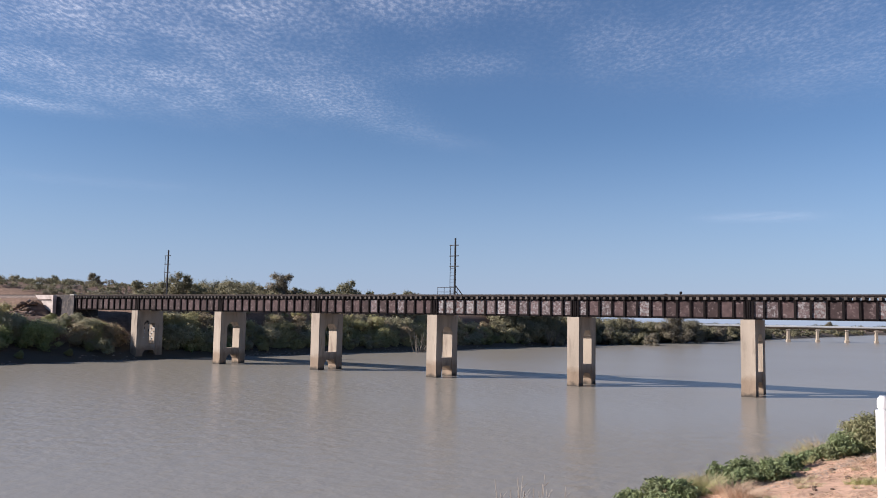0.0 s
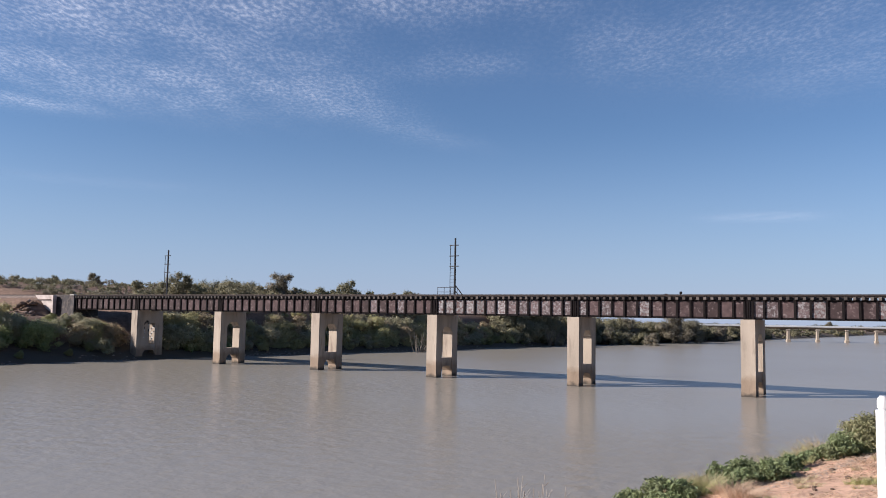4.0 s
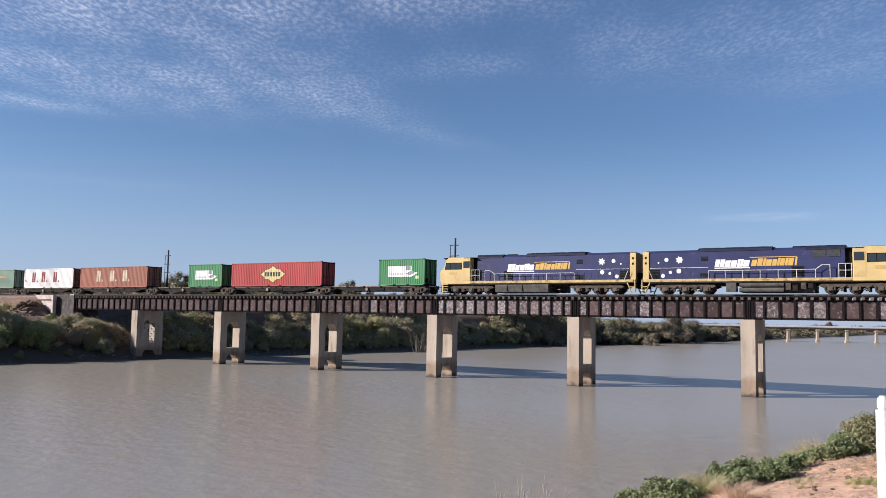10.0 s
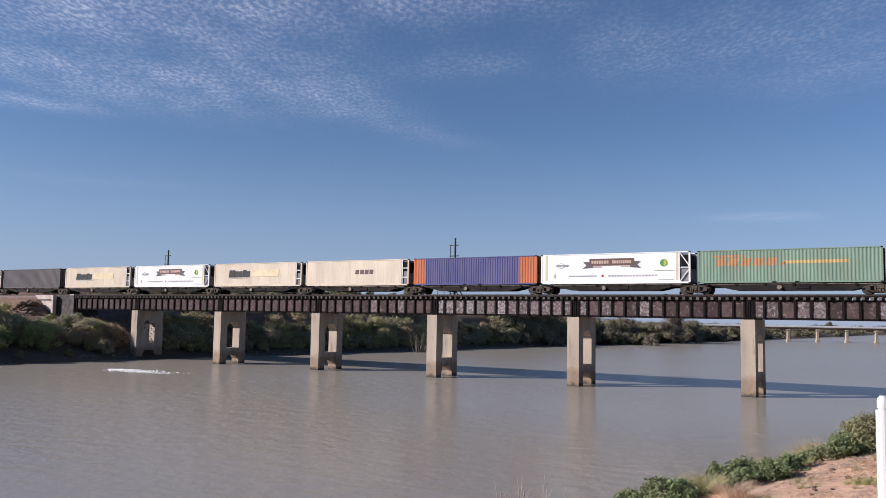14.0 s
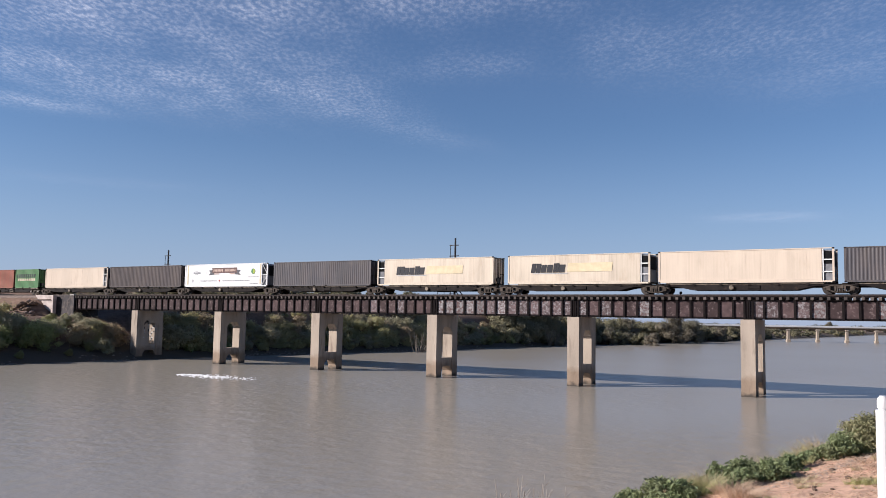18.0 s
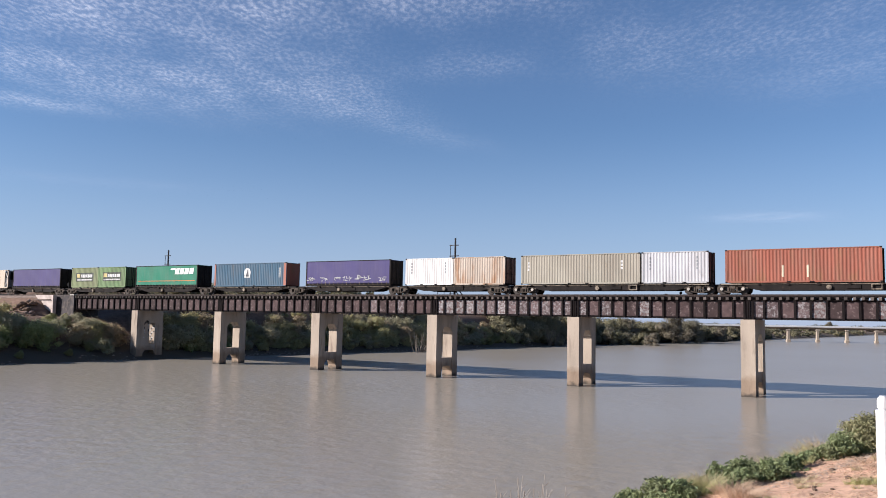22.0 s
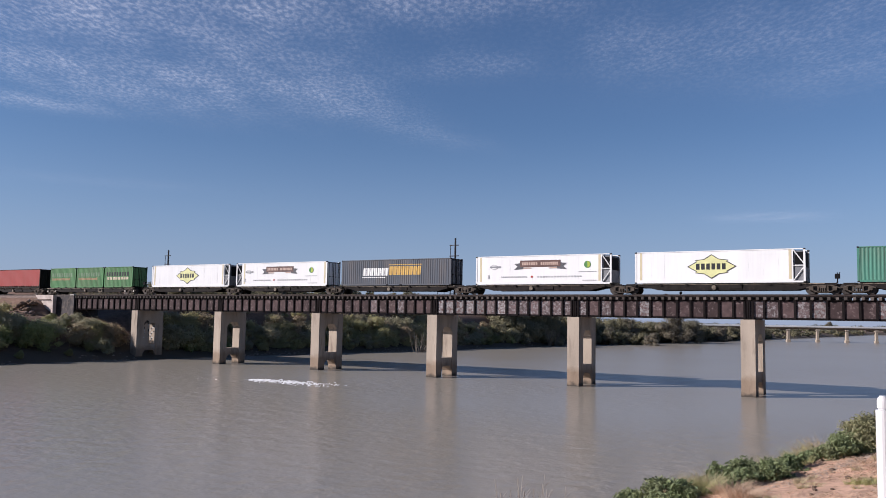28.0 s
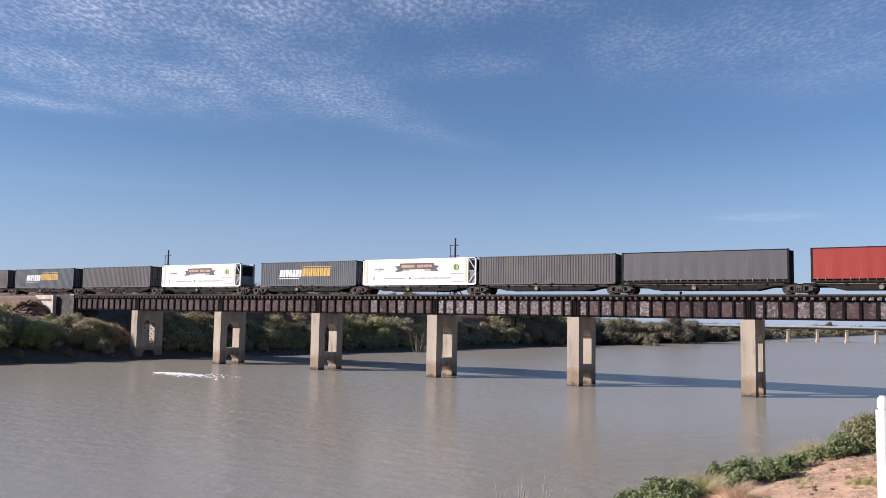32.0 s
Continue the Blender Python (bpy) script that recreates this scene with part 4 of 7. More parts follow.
def curtain(length, m, label, rough=True):
    """A curtain-sided box: gently sagging cloth, a buckle strip along its foot."""
    p = thing("curtain_sided_container", label, "curtain sided container", "containers on the freight train")
    h = length / 2
    frame_parts(p, length, M_FRAME)
    for sy in (-1, 1):
        bm = bmesh.new()
        nx, nz = int(length * 4), 6
        grid = []
        for j in range(nz + 1):
            row = []
            for i in range(nx + 1):
                x = -h + 0.12 + (length - 0.24) * i / nx
                z = 0.30 + 2.52 * j / nz
                y = sy * (1.20 + 0.012 * math.sin(x * 5.3) * (1 - j / nz) + 0.008 * math.sin(x * 1.7 + j))
                row.append(bm.verts.new((x, y, z)))
            grid.append(row)
        for j in range(nz):
            for i in range(nx):
                bm.faces.new((grid[j][i], grid[j][i + 1], grid[j + 1][i + 1], grid[j + 1][i]))
        part("curtain", bm, m, p)
        k = -h + 0.5
        while k < h - 0.4:
            part("buckle_strap", boxes((k - 0.025, k + 0.025, sy * 1.222 - 0.006, sy * 1.222 + 0.006, 0.12, 0.42)), M_FRAME_BEIGE, p)
            k += 0.62
    part("roof", boxes((-h + 0.1, h - 0.1, -1.17, 1.17, 2.82, 2.87)), m, p)
    part("floor", boxes((-h + 0.1, h - 0.1, -1.15, 1.15, 0.06, 0.20)), M_FRAME, p)
    end_doors(p, h - 0.03, M_FRAME)
    part("end_wall", boxes((-h + 0.02, -h + 0.08, -1.12, 1.12, 0.1, 2.8)), M_FRAME, p)
    return p


def decorate(p, what, length):
    h = length / 2
    X = lambda f: -h + f * length
    Z = lambda f: 0.15 + f * 2.65
    S = SIGN
    if what in ("diamond", "diamond_white"):
        c = X(0.475)
        a, b = 2.0, 1.0
        z = Z(0.5)

        def star(a, b):
            return [(c - a, z), (c - a * 0.62, z - b * 0.42), (c - a * 0.68, z - b * 0.52), (c - a * 0.30, z - b * 0.62), (c, z - b), (c + a * 0.30, z - b * 0.62), (c + a * 0.68, z - b * 0.52), (c + a * 0.62, z - b * 0.42),
                    (c + a, z), (c + a * 0.62, z + b * 0.42), (c + a * 0.68, z + b * 0.52), (c + a * 0.30, z + b * 0.62), (c, z + b), (c - a * 0.30, z + b * 0.62), (c - a * 0.68, z + b * 0.52), (c - a * 0.62, z + b * 0.42)]
        marks(p, [star(a * 1.07, b * 1.09)], S["sign_black"], "badge_edge")
        marks(p, [star(a, b)], S["sign_yellow"] if what == "diamond_white" else S["sign_faint_gold"], "badge", "yellow diamond badge", -1.2215)
        marks(p, bars(c - 1.35, c + 1.35, z - 0.27, z + 0.27, 6, 0.3), S["sign_black"], "badge_bars", "", -1.2255)
    elif what == "ribbon":
        marks(p, [disc(X(0.145), Z(0.62), 0.42, 16, 0.25)], S["sign_pale_grey"], "round_mark", "pale grey round mark")
        marks(p, [disc(X(0.145), Z(0.62), 0.34, 16, 0.18)], M_WHITE, "round_mark_field", "", -1.2215)
        marks(p, [quad(X(0.11), X(0.195), Z(0.59), Z(0.65), 0.05)], S["sign_grey"], "mark_bar", "", -1.2255)
        marks(p, [[(X(0.30), Z(0.5)), (X(0.37), Z(0.53)), (X(0.37), Z(0.76)), (X(0.30), Z(0.73)), (X(0.325), Z(0.62))], [(X(0.69), Z(0.5)), (X(0.62), Z(0.53)), (X(0.62), Z(0.76)), (X(0.69), Z(0.73)), (X(0.665), Z(0.62))]], S["sign_slate"], "ribbon_tails", "grey ribbon tails")
        marks(p, [quad(X(0.345), X(0.645), Z(0.60), Z(0.85))], S["sign_brown"], "ribbon", "brown ribbon badge", -1.2215)
        marks(p, bars(X(0.36), X(0.48), Z(0.67), Z(0.78), 7, 0.25) + bars(X(0.50), X(0.63), Z(0.67), Z(0.78), 9, 0.25), S["sign_pink"], "ribbon_bars", "", -1.2255)
        marks(p, [quad(X(0.37), X(0.43), Z(0.54), Z(0.585)), quad(X(0.56), X(0.62), Z(0.54), Z(0.585))], S["sign_pink"], "ribbon_fold", "", -1.2255)
        marks(p, [disc(X(0.835), Z(0.66), 0.34)], S["sign_green"], "leaf_badge", "green and yellow leaf badge")
        half = [q for q in disc(X(0.835), Z(0.66), 0.30, 20) if q[0] >= X(0.835) - 1e-6]
        marks(p, [half], S["sign_lime"], "leaf_half", "", -1.2215)
        marks(p, bars(X(0.775), X(0.90), Z(0.385), Z(0.415), 9), S["sign_pale_grey"], "small_bars")
        marks(p, bars(X(0.20), X(0.40), Z(0.21), Z(0.255), 14), S["sign_pale_grey"], "line_bars")
        marks(p, [disc(X(0.435), Z(0.235), 0.11, 10)], S["sign_red"], "red_spot")
        marks(p, bars(X(0.475), X(0.80), Z(0.205), Z(0.26), 16, 0.35), S["sign_pale_grey"], "line_bars")
        marks(p, bars(X(0.80), X(0.90), Z(0.07), Z(0.10), 7), S["sign_pale_grey"], "small_bars")
        marks(p, [quad(X(0.095), X(0.108), Z(0.17), Z(0.31))], S["sign_pale_grey"], "plate")
    elif what == "dark_word":
        marks(p, word(X(0.175), X(0.425), Z(0.38), Z(0.72), 0.14, 3), S["sign_black"], "word_bars", "black slanted bars")
        marks(p, [quad(X(0.185), X(0.44), Z(0.33), Z(0.36), 0.02)], S["sign_pale_grey"], "underline")
        marks(p, [quad(X(0.44), X(0.75), Z(0.40), Z(0.72), 0.08)], S["sign_washed_yellow"], "faded_panel", "washed-out yellow patch")
    elif what == "slate_word":
        marks(p, bars(X(0.205), X(0.445), Z(0.36), Z(0.68), 7, 0.16, 0.10), S["sign_white"], "word_bars", "white slanted bars")
        marks(p, [quad(X(0.20), X(0.42), Z(0.27), Z(0.30))], S["sign_white"], "underline")
        marks(p, bars(X(0.45), X(0.74), Z(0.38), Z(0.74), 8, 0.12, 0.10), S["sign_gold"], "word_bars", "orange slanted bars")
        marks(p, [quad(X(0.45), X(0.75), Z(0.79), Z(0.82))], S["sign_gold"], "overline")
    elif what in ("maroon_blocks", "cream_blocks"):
        m = S["sign_maroon"] if what == "maroon_blocks" else S["sign_cream"]
        rows = []
        for f in ((0.16, 0.36, 0.60) if what == "maroon_blocks" else (0.25, 0.455, 0.645)):
            x = X(f)
            rows += [quad(x, x + 0.42, Z(0.27), Z(0.84), 0.08), quad(x + 0.52, x + 0.86, Z(0.27), Z(0.84), 0.08), disc(x + 1.35, Z(0.32), 0.16, 10)]
        marks(p, rows, m, "letter_blocks", "large faded blocks")
        if what == "maroon_blocks":
            marks(p, [quad(X(0.03), X(0.06), Z(0.3), Z(0.42), -0.3)], S["sign_grey"], "smear")
    elif what == "short_marks":
        marks(p, bars(X(0.64), X(0.94), Z(0.58), Z(0.88), 4, 0.14, 0.18), S["sign_white"], "word_bars", "bold white slanted bars")
        marks(p, [quad(X(0.57), X(0.66), Z(0.80), Z(0.88), 0.1)], S["sign_white"], "word_bars")
        marks(p, [quad(X(0.04), X(0.96), Z(0.24), Z(0.27), 0)], S["sign_orange"], "stripe", "thin faded stripe")
    elif what == "long_marks":
        marks(p, bars(X(0.10), X(0.46), Z(0.50), Z(0.76), 5, 0.2, 0.22) + [quad(X(0.08), X(0.26), Z(0.79), Z(0.86), 0.2), quad(X(0.47), X(0.5), Z(0.52), Z(0.6))], S["sign_faded"], "word_bars", "faded orange slanted bars")
        marks(p, [quad(X(0.49), X(0.83), Z(0.56), Z(0.66))], S["sign_faint_orange"], "word_bars", "faded ochre bar")
    elif what == "orange_blocks":
        marks(p, bars(X(0.36), X(0.60), Z(0.40), Z(0.70), 4, 0.2, 0.1) + [quad(X(0.33), X(0.47), Z(0.72), Z(0.88), 0.08)] + bars(X(0.36), X(0.6), Z(0.28), Z(0.38), 5), S["sign_faded"], "word_bars", "faded orange blocks")
    elif what == "map_shape":
        marks(p, [quad(X(0.20), X(0.72), Z(0.30), Z(0.74)), [(X(0.72), Z(0.30)), (X(0.86), Z(0.46)), (X(0.72), Z(0.52))]], S["sign_white"], "panel", "white painted panel")
        marks(p, [[(X(0.58), Z(0.42)), (X(0.68), Z(0.36)), (X(0.80), Z(0.46)), (X(0.70), Z(0.54))], [(X(0.60), Z(0.56)), (X(0.70), Z(0.56)), (X(0.70), Z(0.76)), (X(0.60), Z(0.76))]], S["sign_grey"], "cube_shape", "", -1.2215)
        marks(p, bars(X(0.24), X(0.54), Z(0.38), Z(0.45), 8), S["sign_pale_grey"], "line_bars", "", -1.2215)
        marks(p, [quad(X(0.80), X(0.87), Z(0.22), Z(0.34))], S["sign_yellow"], "plate")
    elif what == "panel_words":
        marks(p, [quad(X(0.17), X(0.83), Z(0.28), Z(0.76))], S["sign_dark_olive"], "panel", "dark painted panel")
        marks(p, [quad(X(0.20), X(0.32), Z(0.50), Z(0.70))], S["sign_faint_gold"], "square", "", -1.2215)
        marks(p, bars(X(0.35), X(0.80), Z(0.50), Z(0.66), 7) + bars(X(0.21), X(0.80), Z(0.34), Z(0.41), 18), S["sign_white"], "word_bars", "", -1.2215)
    elif what == "white_word":
        marks(p, bars(X(0.22), X(0.78), Z(0.52), Z(0.74), 9, 0.42), S["sign_white"], "word_bars", "bold white bars")
        marks(p, [quad(X(0.22), X(0.77), Z(0.36), Z(0.44))], S["sign_red"], "underline", "red stripe")
        marks(p, [disc(X(0.45), Z(0.10), 0.35, 9, 0.1), disc(X(0.55), Z(0.08), 0.3, 9, 0.08), disc(X(0.66), Z(0.12), 0.25, 9, 0.07)], S["sign_white"], "paint_patch")
    elif what in ("two_rows", "faint_rows"):
        marks(p, bars(X(0.06), X(0.89), Z(0.55), Z(0.76), 9, 0.38), S["sign_black"] if what == "two_rows" else S["sign_faint_green"], "word_bars", "row of faded bars")
        marks(p, bars(X(0.10), X(0.87), Z(0.36), Z(0.50), 8, 0.2) if what == "two_rows" else word(X(0.06), X(0.78), Z(0.36), Z(0.49), 0.0, 9, 0.1), S["sign_cream"] if what == "two_rows" else S["sign_tan"], "word_bars", "row of faded tan bars")
    elif what == "ship":
        marks(p, [disc(X(0.47), Z(0.60), 0.55, 18), quad(X(0.432), X(0.508), Z(0.36), Z(0.46))], S["sign_white"], "emblem", "white round emblem")
        marks(p, [[(X(0.45), Z(0.42)), (X(0.49), Z(0.42)), (X(0.475), Z(0.78))]], S["sign_slate"], "emblem_fill", "", -1.2215)
        marks(p, bars(X(0.90), X(0.93), Z(0.35), Z(0.8), 2, 0.4), S["sign_pale_grey"], "scratch")
    elif what == "graffiti":
        rng = random.Random(5)
        for f in (0.06, 0.23, 0.38, 0.50, 0.64, 0.74, 0.90):
            rows = []
            for k in range(9):
                x, z = X(f) + rng.uniform(-0.5, 0.5), Z(0.14) + rng.uniform(0, 0.4)
                rows.append(quad(x, x + 0.07, z, z + rng.uniform(0.2, 0.42), rng.uniform(-0.25, 0.25)) if k % 2 else quad(x - 0.15, x + rng.uniform(0.1, 0.3), z, z + 0.07, rng.uniform(-0.1, 0.1)))
            for j, r in enumerate(rows):
                marks(p, [r], S["sign_pale_grey"], "sprayed_scrawl", "pale sprayed scrawl", -1.2225 - j * 0.002)
    elif what == "columns":
        marks(p, [q for z in (0.42, 0.54, 0.66, 0.78) for f in (0.12, 0.82) for q in bars(X(f), X(f) + 0.16, Z(z), Z(z + 0.08), 1, 0)], S["sign_grey"], "letter_column", "columns of dark squares")
    elif what == "end_word":
        marks(p, bars(X(0.50), X(0.68), Z(0.44), Z(0.62), 4, 0.25, 0.06), S["sign_brown"], "word_bars", "small brown bars")
    elif what == "scrape":
        marks(p, [quad(X(0.38), X(0.395), Z(0.12), Z(0.5)), quad(X(0.54), X(0.555), Z(0.12), Z(0.5))], S["sign_cream"], "scrape")
    if what == "beige_ends":
        marks(p, [q for z in (0.46, 0.58, 0.70) for f in (0.06, 0.85) for q in bars(X(f), X(f) + 0.16, Z(z), Z(z + 0.08), 1, 0)], S["sign_white"], "letter_column", "columns of pale squares")


RUST = (0.30, 0.14, 0.07)
COLOURS = {
    "green": paint("green_container_paint", (0.05, 0.27, 0.10), 0.55, (0.07, 0.22, 0.10)), "red": paint("red_container_paint", (0.46, 0.058, 0.053), 0.55, (0.35, 0.07, 0.06)),
    "cream_blocks": paint("faded_orange_container_paint", (0.41, 0.155, 0.10), 0.7, RUST), "white": paint("white_container_paint", (1.0, 0.97, 0.92), 0.5, (0.55, 0.49, 0.42), 0.68),
    "sage": paint("faded_sage_container_paint", (0.24, 0.36, 0.265), 0.7, (0.30, 0.40, 0.32)), "reefer_white": paint("glossy_white_panel", (1.08, 1.065, 1.035), 0.10, None, var=0.05, bump=0.0, grime=0.07),
    "blue": paint("violet_blue_container_paint", (0.083, 0.088, 0.265), 0.5, (0.09, 0.09, 0.2)), "orange": paint("orange_container_paint", (0.62, 0.17, 0.06), 0.5, RUST),
    "beige": paint("beige_insulated_panel", (0.88, 0.755, 0.585), 0.35, (0.74, 0.60, 0.44), 0.63, var=0.1, grime=0.25), "cream": paint("cream_insulated_panel", (0.86, 0.72, 0.56), 0.35, (0.76, 0.62, 0.47), 0.64, var=0.08, grime=0.14),
    "grey": paint("grey_container_paint", (0.115, 0.108, 0.115), 0.5, (0.15, 0.14, 0.14)), "brown": paint("grey_brown_container_paint", (0.085, 0.068, 0.067), 0.5, (0.11, 0.09, 0.08)),
    "slate": paint("slate_blue_container_paint", (0.105, 0.12, 0.145), 0.5, (0.15, 0.17, 0.2)), "lime": paint("lime_green_container_paint", (0.10, 0.275, 0.10), 0.6, (0.11, 0.24, 0.10)),
    "rust": paint("rust_red_container_paint", (0.38, 0.125, 0.08), 0.7, RUST, 0.6), "pale_grey": paint("pale_grey_container_paint", (0.62, 0.62, 0.63), 0.55, (0.4, 0.38, 0.36)),
    "khaki": paint("khaki_container_paint", (0.43, 0.395, 0.315), 0.6, (0.33, 0.27, 0.18)), "rusty_white": paint("rust_stained_white_paint", (0.66, 0.55, 0.44), 0.6, (0.45, 0.24, 0.12), 0.56, var=0.2, streak=5),
    "teal": paint("teal_blue_container_paint", (0.06, 0.145, 0.225), 0.55, (0.09, 0.175, 0.245)), "purple": paint("purple_curtain_cloth", (0.078, 0.064, 0.20), 0.6, (0.10, 0.085, 0.22), var=0.12, grime=0.1),
    "deep_green": paint("deep_green_curtain_cloth", (0.012, 0.23, 0.13), 0.5, (0.03, 0.26, 0.17), var=0.1, grime=0.18), "olive": paint("faded_lime_container_paint", (0.27, 0.32, 0.155), 0.6, (0.34, 0.37, 0.2)),
    "olive2": paint("bright_lime_container_paint", (0.20, 0.32, 0.135), 0.6, (0.36, 0.45, 0.25)), "black": paint("black_curtain_cloth", (0.085, 0.08, 0.086), 0.55, (0.12, 0.115, 0.12), 0.6, grime=0.18),
    "grey_cloth": paint("grey_curtain_cloth", (0.125, 0.123, 0.135), 0.6, (0.15, 0.145, 0.155), var=0.1, grime=0.18), "red_cloth": paint("red_curtain_cloth", (0.38, 0.055, 0.045), 0.55, (0.34, 0.065, 0.05), var=0.07, grime=0.06),
    "faded_red": paint("faded_red_paint", (0.50, 0.19, 0.13), 0.6, (0.42, 0.20, 0.15), 0.58),
    "jade": paint("jade_green_container_paint", (0.095, 0.28, 0.20), 0.55, (0.08, 0.28, 0.2)),
}
gloss_ = COLOURS["reefer_white"].node_tree.nodes["Principled BSDF"]
gloss_.inputs["IOR"].default_value, gloss_.inputs["Roughness"].default_value = 1.9, 0.14
BAND = mat("pale_yellow_band", (0.76, 0.66, 0.44), 0.4, var=0.1)
# rear end at the start, length, build, colour, sign, label
L48, L40, L20 = 14.63, 12.19, 6.06
LOADS = [
    (-258.95, L20, "steel", "green", "map_shape", "green corrugated short container with a white painted panel"),
    (-281.81, L48, "steel", "red", "diamond", "red corrugated container with a pale yellow diamond badge"),
    (-289.62, L20, "steel", "green", "map_shape", "green corrugated short container with a white painted panel"),
    (-312.46, L48, "steel", "cream_blocks", "cream_blocks", "faded orange corrugated container with large cream blocks"),
    (-326.35, L40, "steel", "white", "maroon_blocks", "white corrugated container with large maroon blocks"),
    (-343.77, L48, "steel", "sage", "long_marks", "faded sage green corrugated container with orange marks"),
    (-359.05, L48, "reefer", "reefer_white", "ribbon", "glossy white refrigerated container with a brown ribbon badge"),
    (-374.15, L48, "steel2", "blue", "", "violet blue corrugated container with orange ends"),
    (-389.46, L48, "ladder", "beige", "end_word", "plain beige refrigerated container with small brown bars"),
    (-404.77, L48, "ladder", "beige", "dark_word", "beige refrigerated container with black and yellow slanted bars"),
    (-420.35, L48, "reefer", "reefer_white", "ribbon", "glossy white refrigerated container with a brown ribbon badge"),
    (-435.9, L48, "ladder", "beige", "dark_word", "beige refrigerated container with black and yellow slanted bars"),
    (-451.85, L48, "steel", "grey", "", "plain dark grey corrugated container"),
    (-467.2, L48, "ladder", "cream", "", "plain cream refrigerated container"),
    (-482.6, L48, "ladder", "beige", "dark_word", "beige refrigerated container with black and yellow slanted bars"),
    (-498.9, L48, "back_ladder", "beige", "dark_word", "beige refrigerated container with black and faded yellow bars"),
    (-514.46, L48, "steel", "grey", "", "plain dark grey corrugated container"),
    (-530.1, L48, "reefer", "reefer_white", "ribbon", "glossy white refrigerated container with a brown ribbon badge"),
    (-545.5, L48, "steel", "brown", "", "plain grey-brown corrugated container"),
    (-560.7, L48, "ladder", "cream", "", "plain cream refrigerated container"),
    (-568.5, L20, "steel", "lime", "two_rows", "lime green short container with faded rows of bars"),
    (-581.15, L40, "steel", "rust", "scrape", "rust red corrugated container with pale scrapes"),
    (-588.65, L20, "steel", "pale_grey", "columns", "pale grey short container with columns of dark squares"),
    (-601.0, L40, "steel", "khaki", "beige_ends", "khaki corrugated container with pale squares at its ends"),
    (-608.88, L20, "steel", "rusty_white", "", "white short container streaked with orange rust"),
    (-615.0, L20, "steel", "white", "columns", "white short container with columns of dark squares"),
    (-629.19, L40, "curtain", "purple", "graffiti", "purple curtain-sided container with pale sprayed scrawls"),
    (-644.50, L40, "steel3", "teal", "ship", "teal blue ribbed container with a white emblem and red end posts"),
    (-659.81, L40, "curtain", "deep_green", "short_marks", "deep green curtain-sided container with bold white bars"),
    (-668.05, L20, "steel", "olive2", "panel_words", "bright lime short container with a dark panel"),
    (-674.15, L20, "steel", "olive", "panel_words", "faded lime short container with a dark panel"),
    (-689.04, L40, "curtain", "purple", "", "plain purple curtain-sided container"),
    (-705.0, L48, "reefer_plain", "cream", "", "plain cream refrigerated container with a braced white end frame"),
    (-721.38, L48, "curtain", "black", "white_word", "black curtain-sided container with white bars and red stripe"),
    (-736.5, L48, "reefer", "reefer_white", "ribbon", "glossy white refrigerated container with a brown ribbon badge"),
    (-750.6, L40, "steel", "jade", "orange_blocks", "jade green corrugated container with faded orange blocks"),
    (-769.1, L48, "reefer", "reefer_white", "diamond_white", "glossy white refrigerated container with a yellow diamond badge"),
    (-786.0, L48, "reefer", "reefer_white", "ribbon", "glossy white refrigerated container with a brown ribbon badge"),
    (-803.66, L48, "steel", "slate", "slate_word", "slate blue corrugated container with white and orange bars"),
    (-820.45, L48, "back_reefer", "reefer_white", "ribbon", "glossy white refrigerated container with a brown ribbon badge"),
    (-836.3, L48, "reefer", "reefer_white", "diamond_white", "glossy white refrigerated container with a yellow diamond badge"),
    (-846.4, L20, "steel", "lime", "two_rows", "lime green short container with faded rows of bars"),
    (-852.75, L20, "steel", "lime", "faint_rows", "lime green short container with a faded tan stripe"),
    (-859.1, L20, "steel", "lime", "faint_rows", "lime green short container with a faded tan stripe"),
    (-873.95, L40, "curtain", "red_cloth", "", "plain red curtain-sided container"),
    (-890.25, L48, "curtain", "grey_cloth", "", "plain grey curtain-sided container"),
    (-905.5, L48, "steel", "grey", "", "plain dark grey corrugated container"),
    (-920.5, L48, "reefer", "reefer_white", "ribbon", "glossy white refrigerated container with a brown ribbon badge"),
    (-936.1, L48, "steel", "slate", "slate_word", "slate blue corrugated container with white and orange bars"),
    (-954.2, L48, "reefer", "reefer_white", "ribbon", "glossy white refrigerated container with a brown ribbon badge"),
    (-971.2, L48, "steel", "grey", "", "plain dark grey corrugated container"),
    (-988.1, L48, "steel", "slate", "slate_word", "slate blue corrugated container with white and orange bars"),
    (-1004.8, L48, "steel", "grey", "", "plain dark grey corrugated container"),
]
made = {}
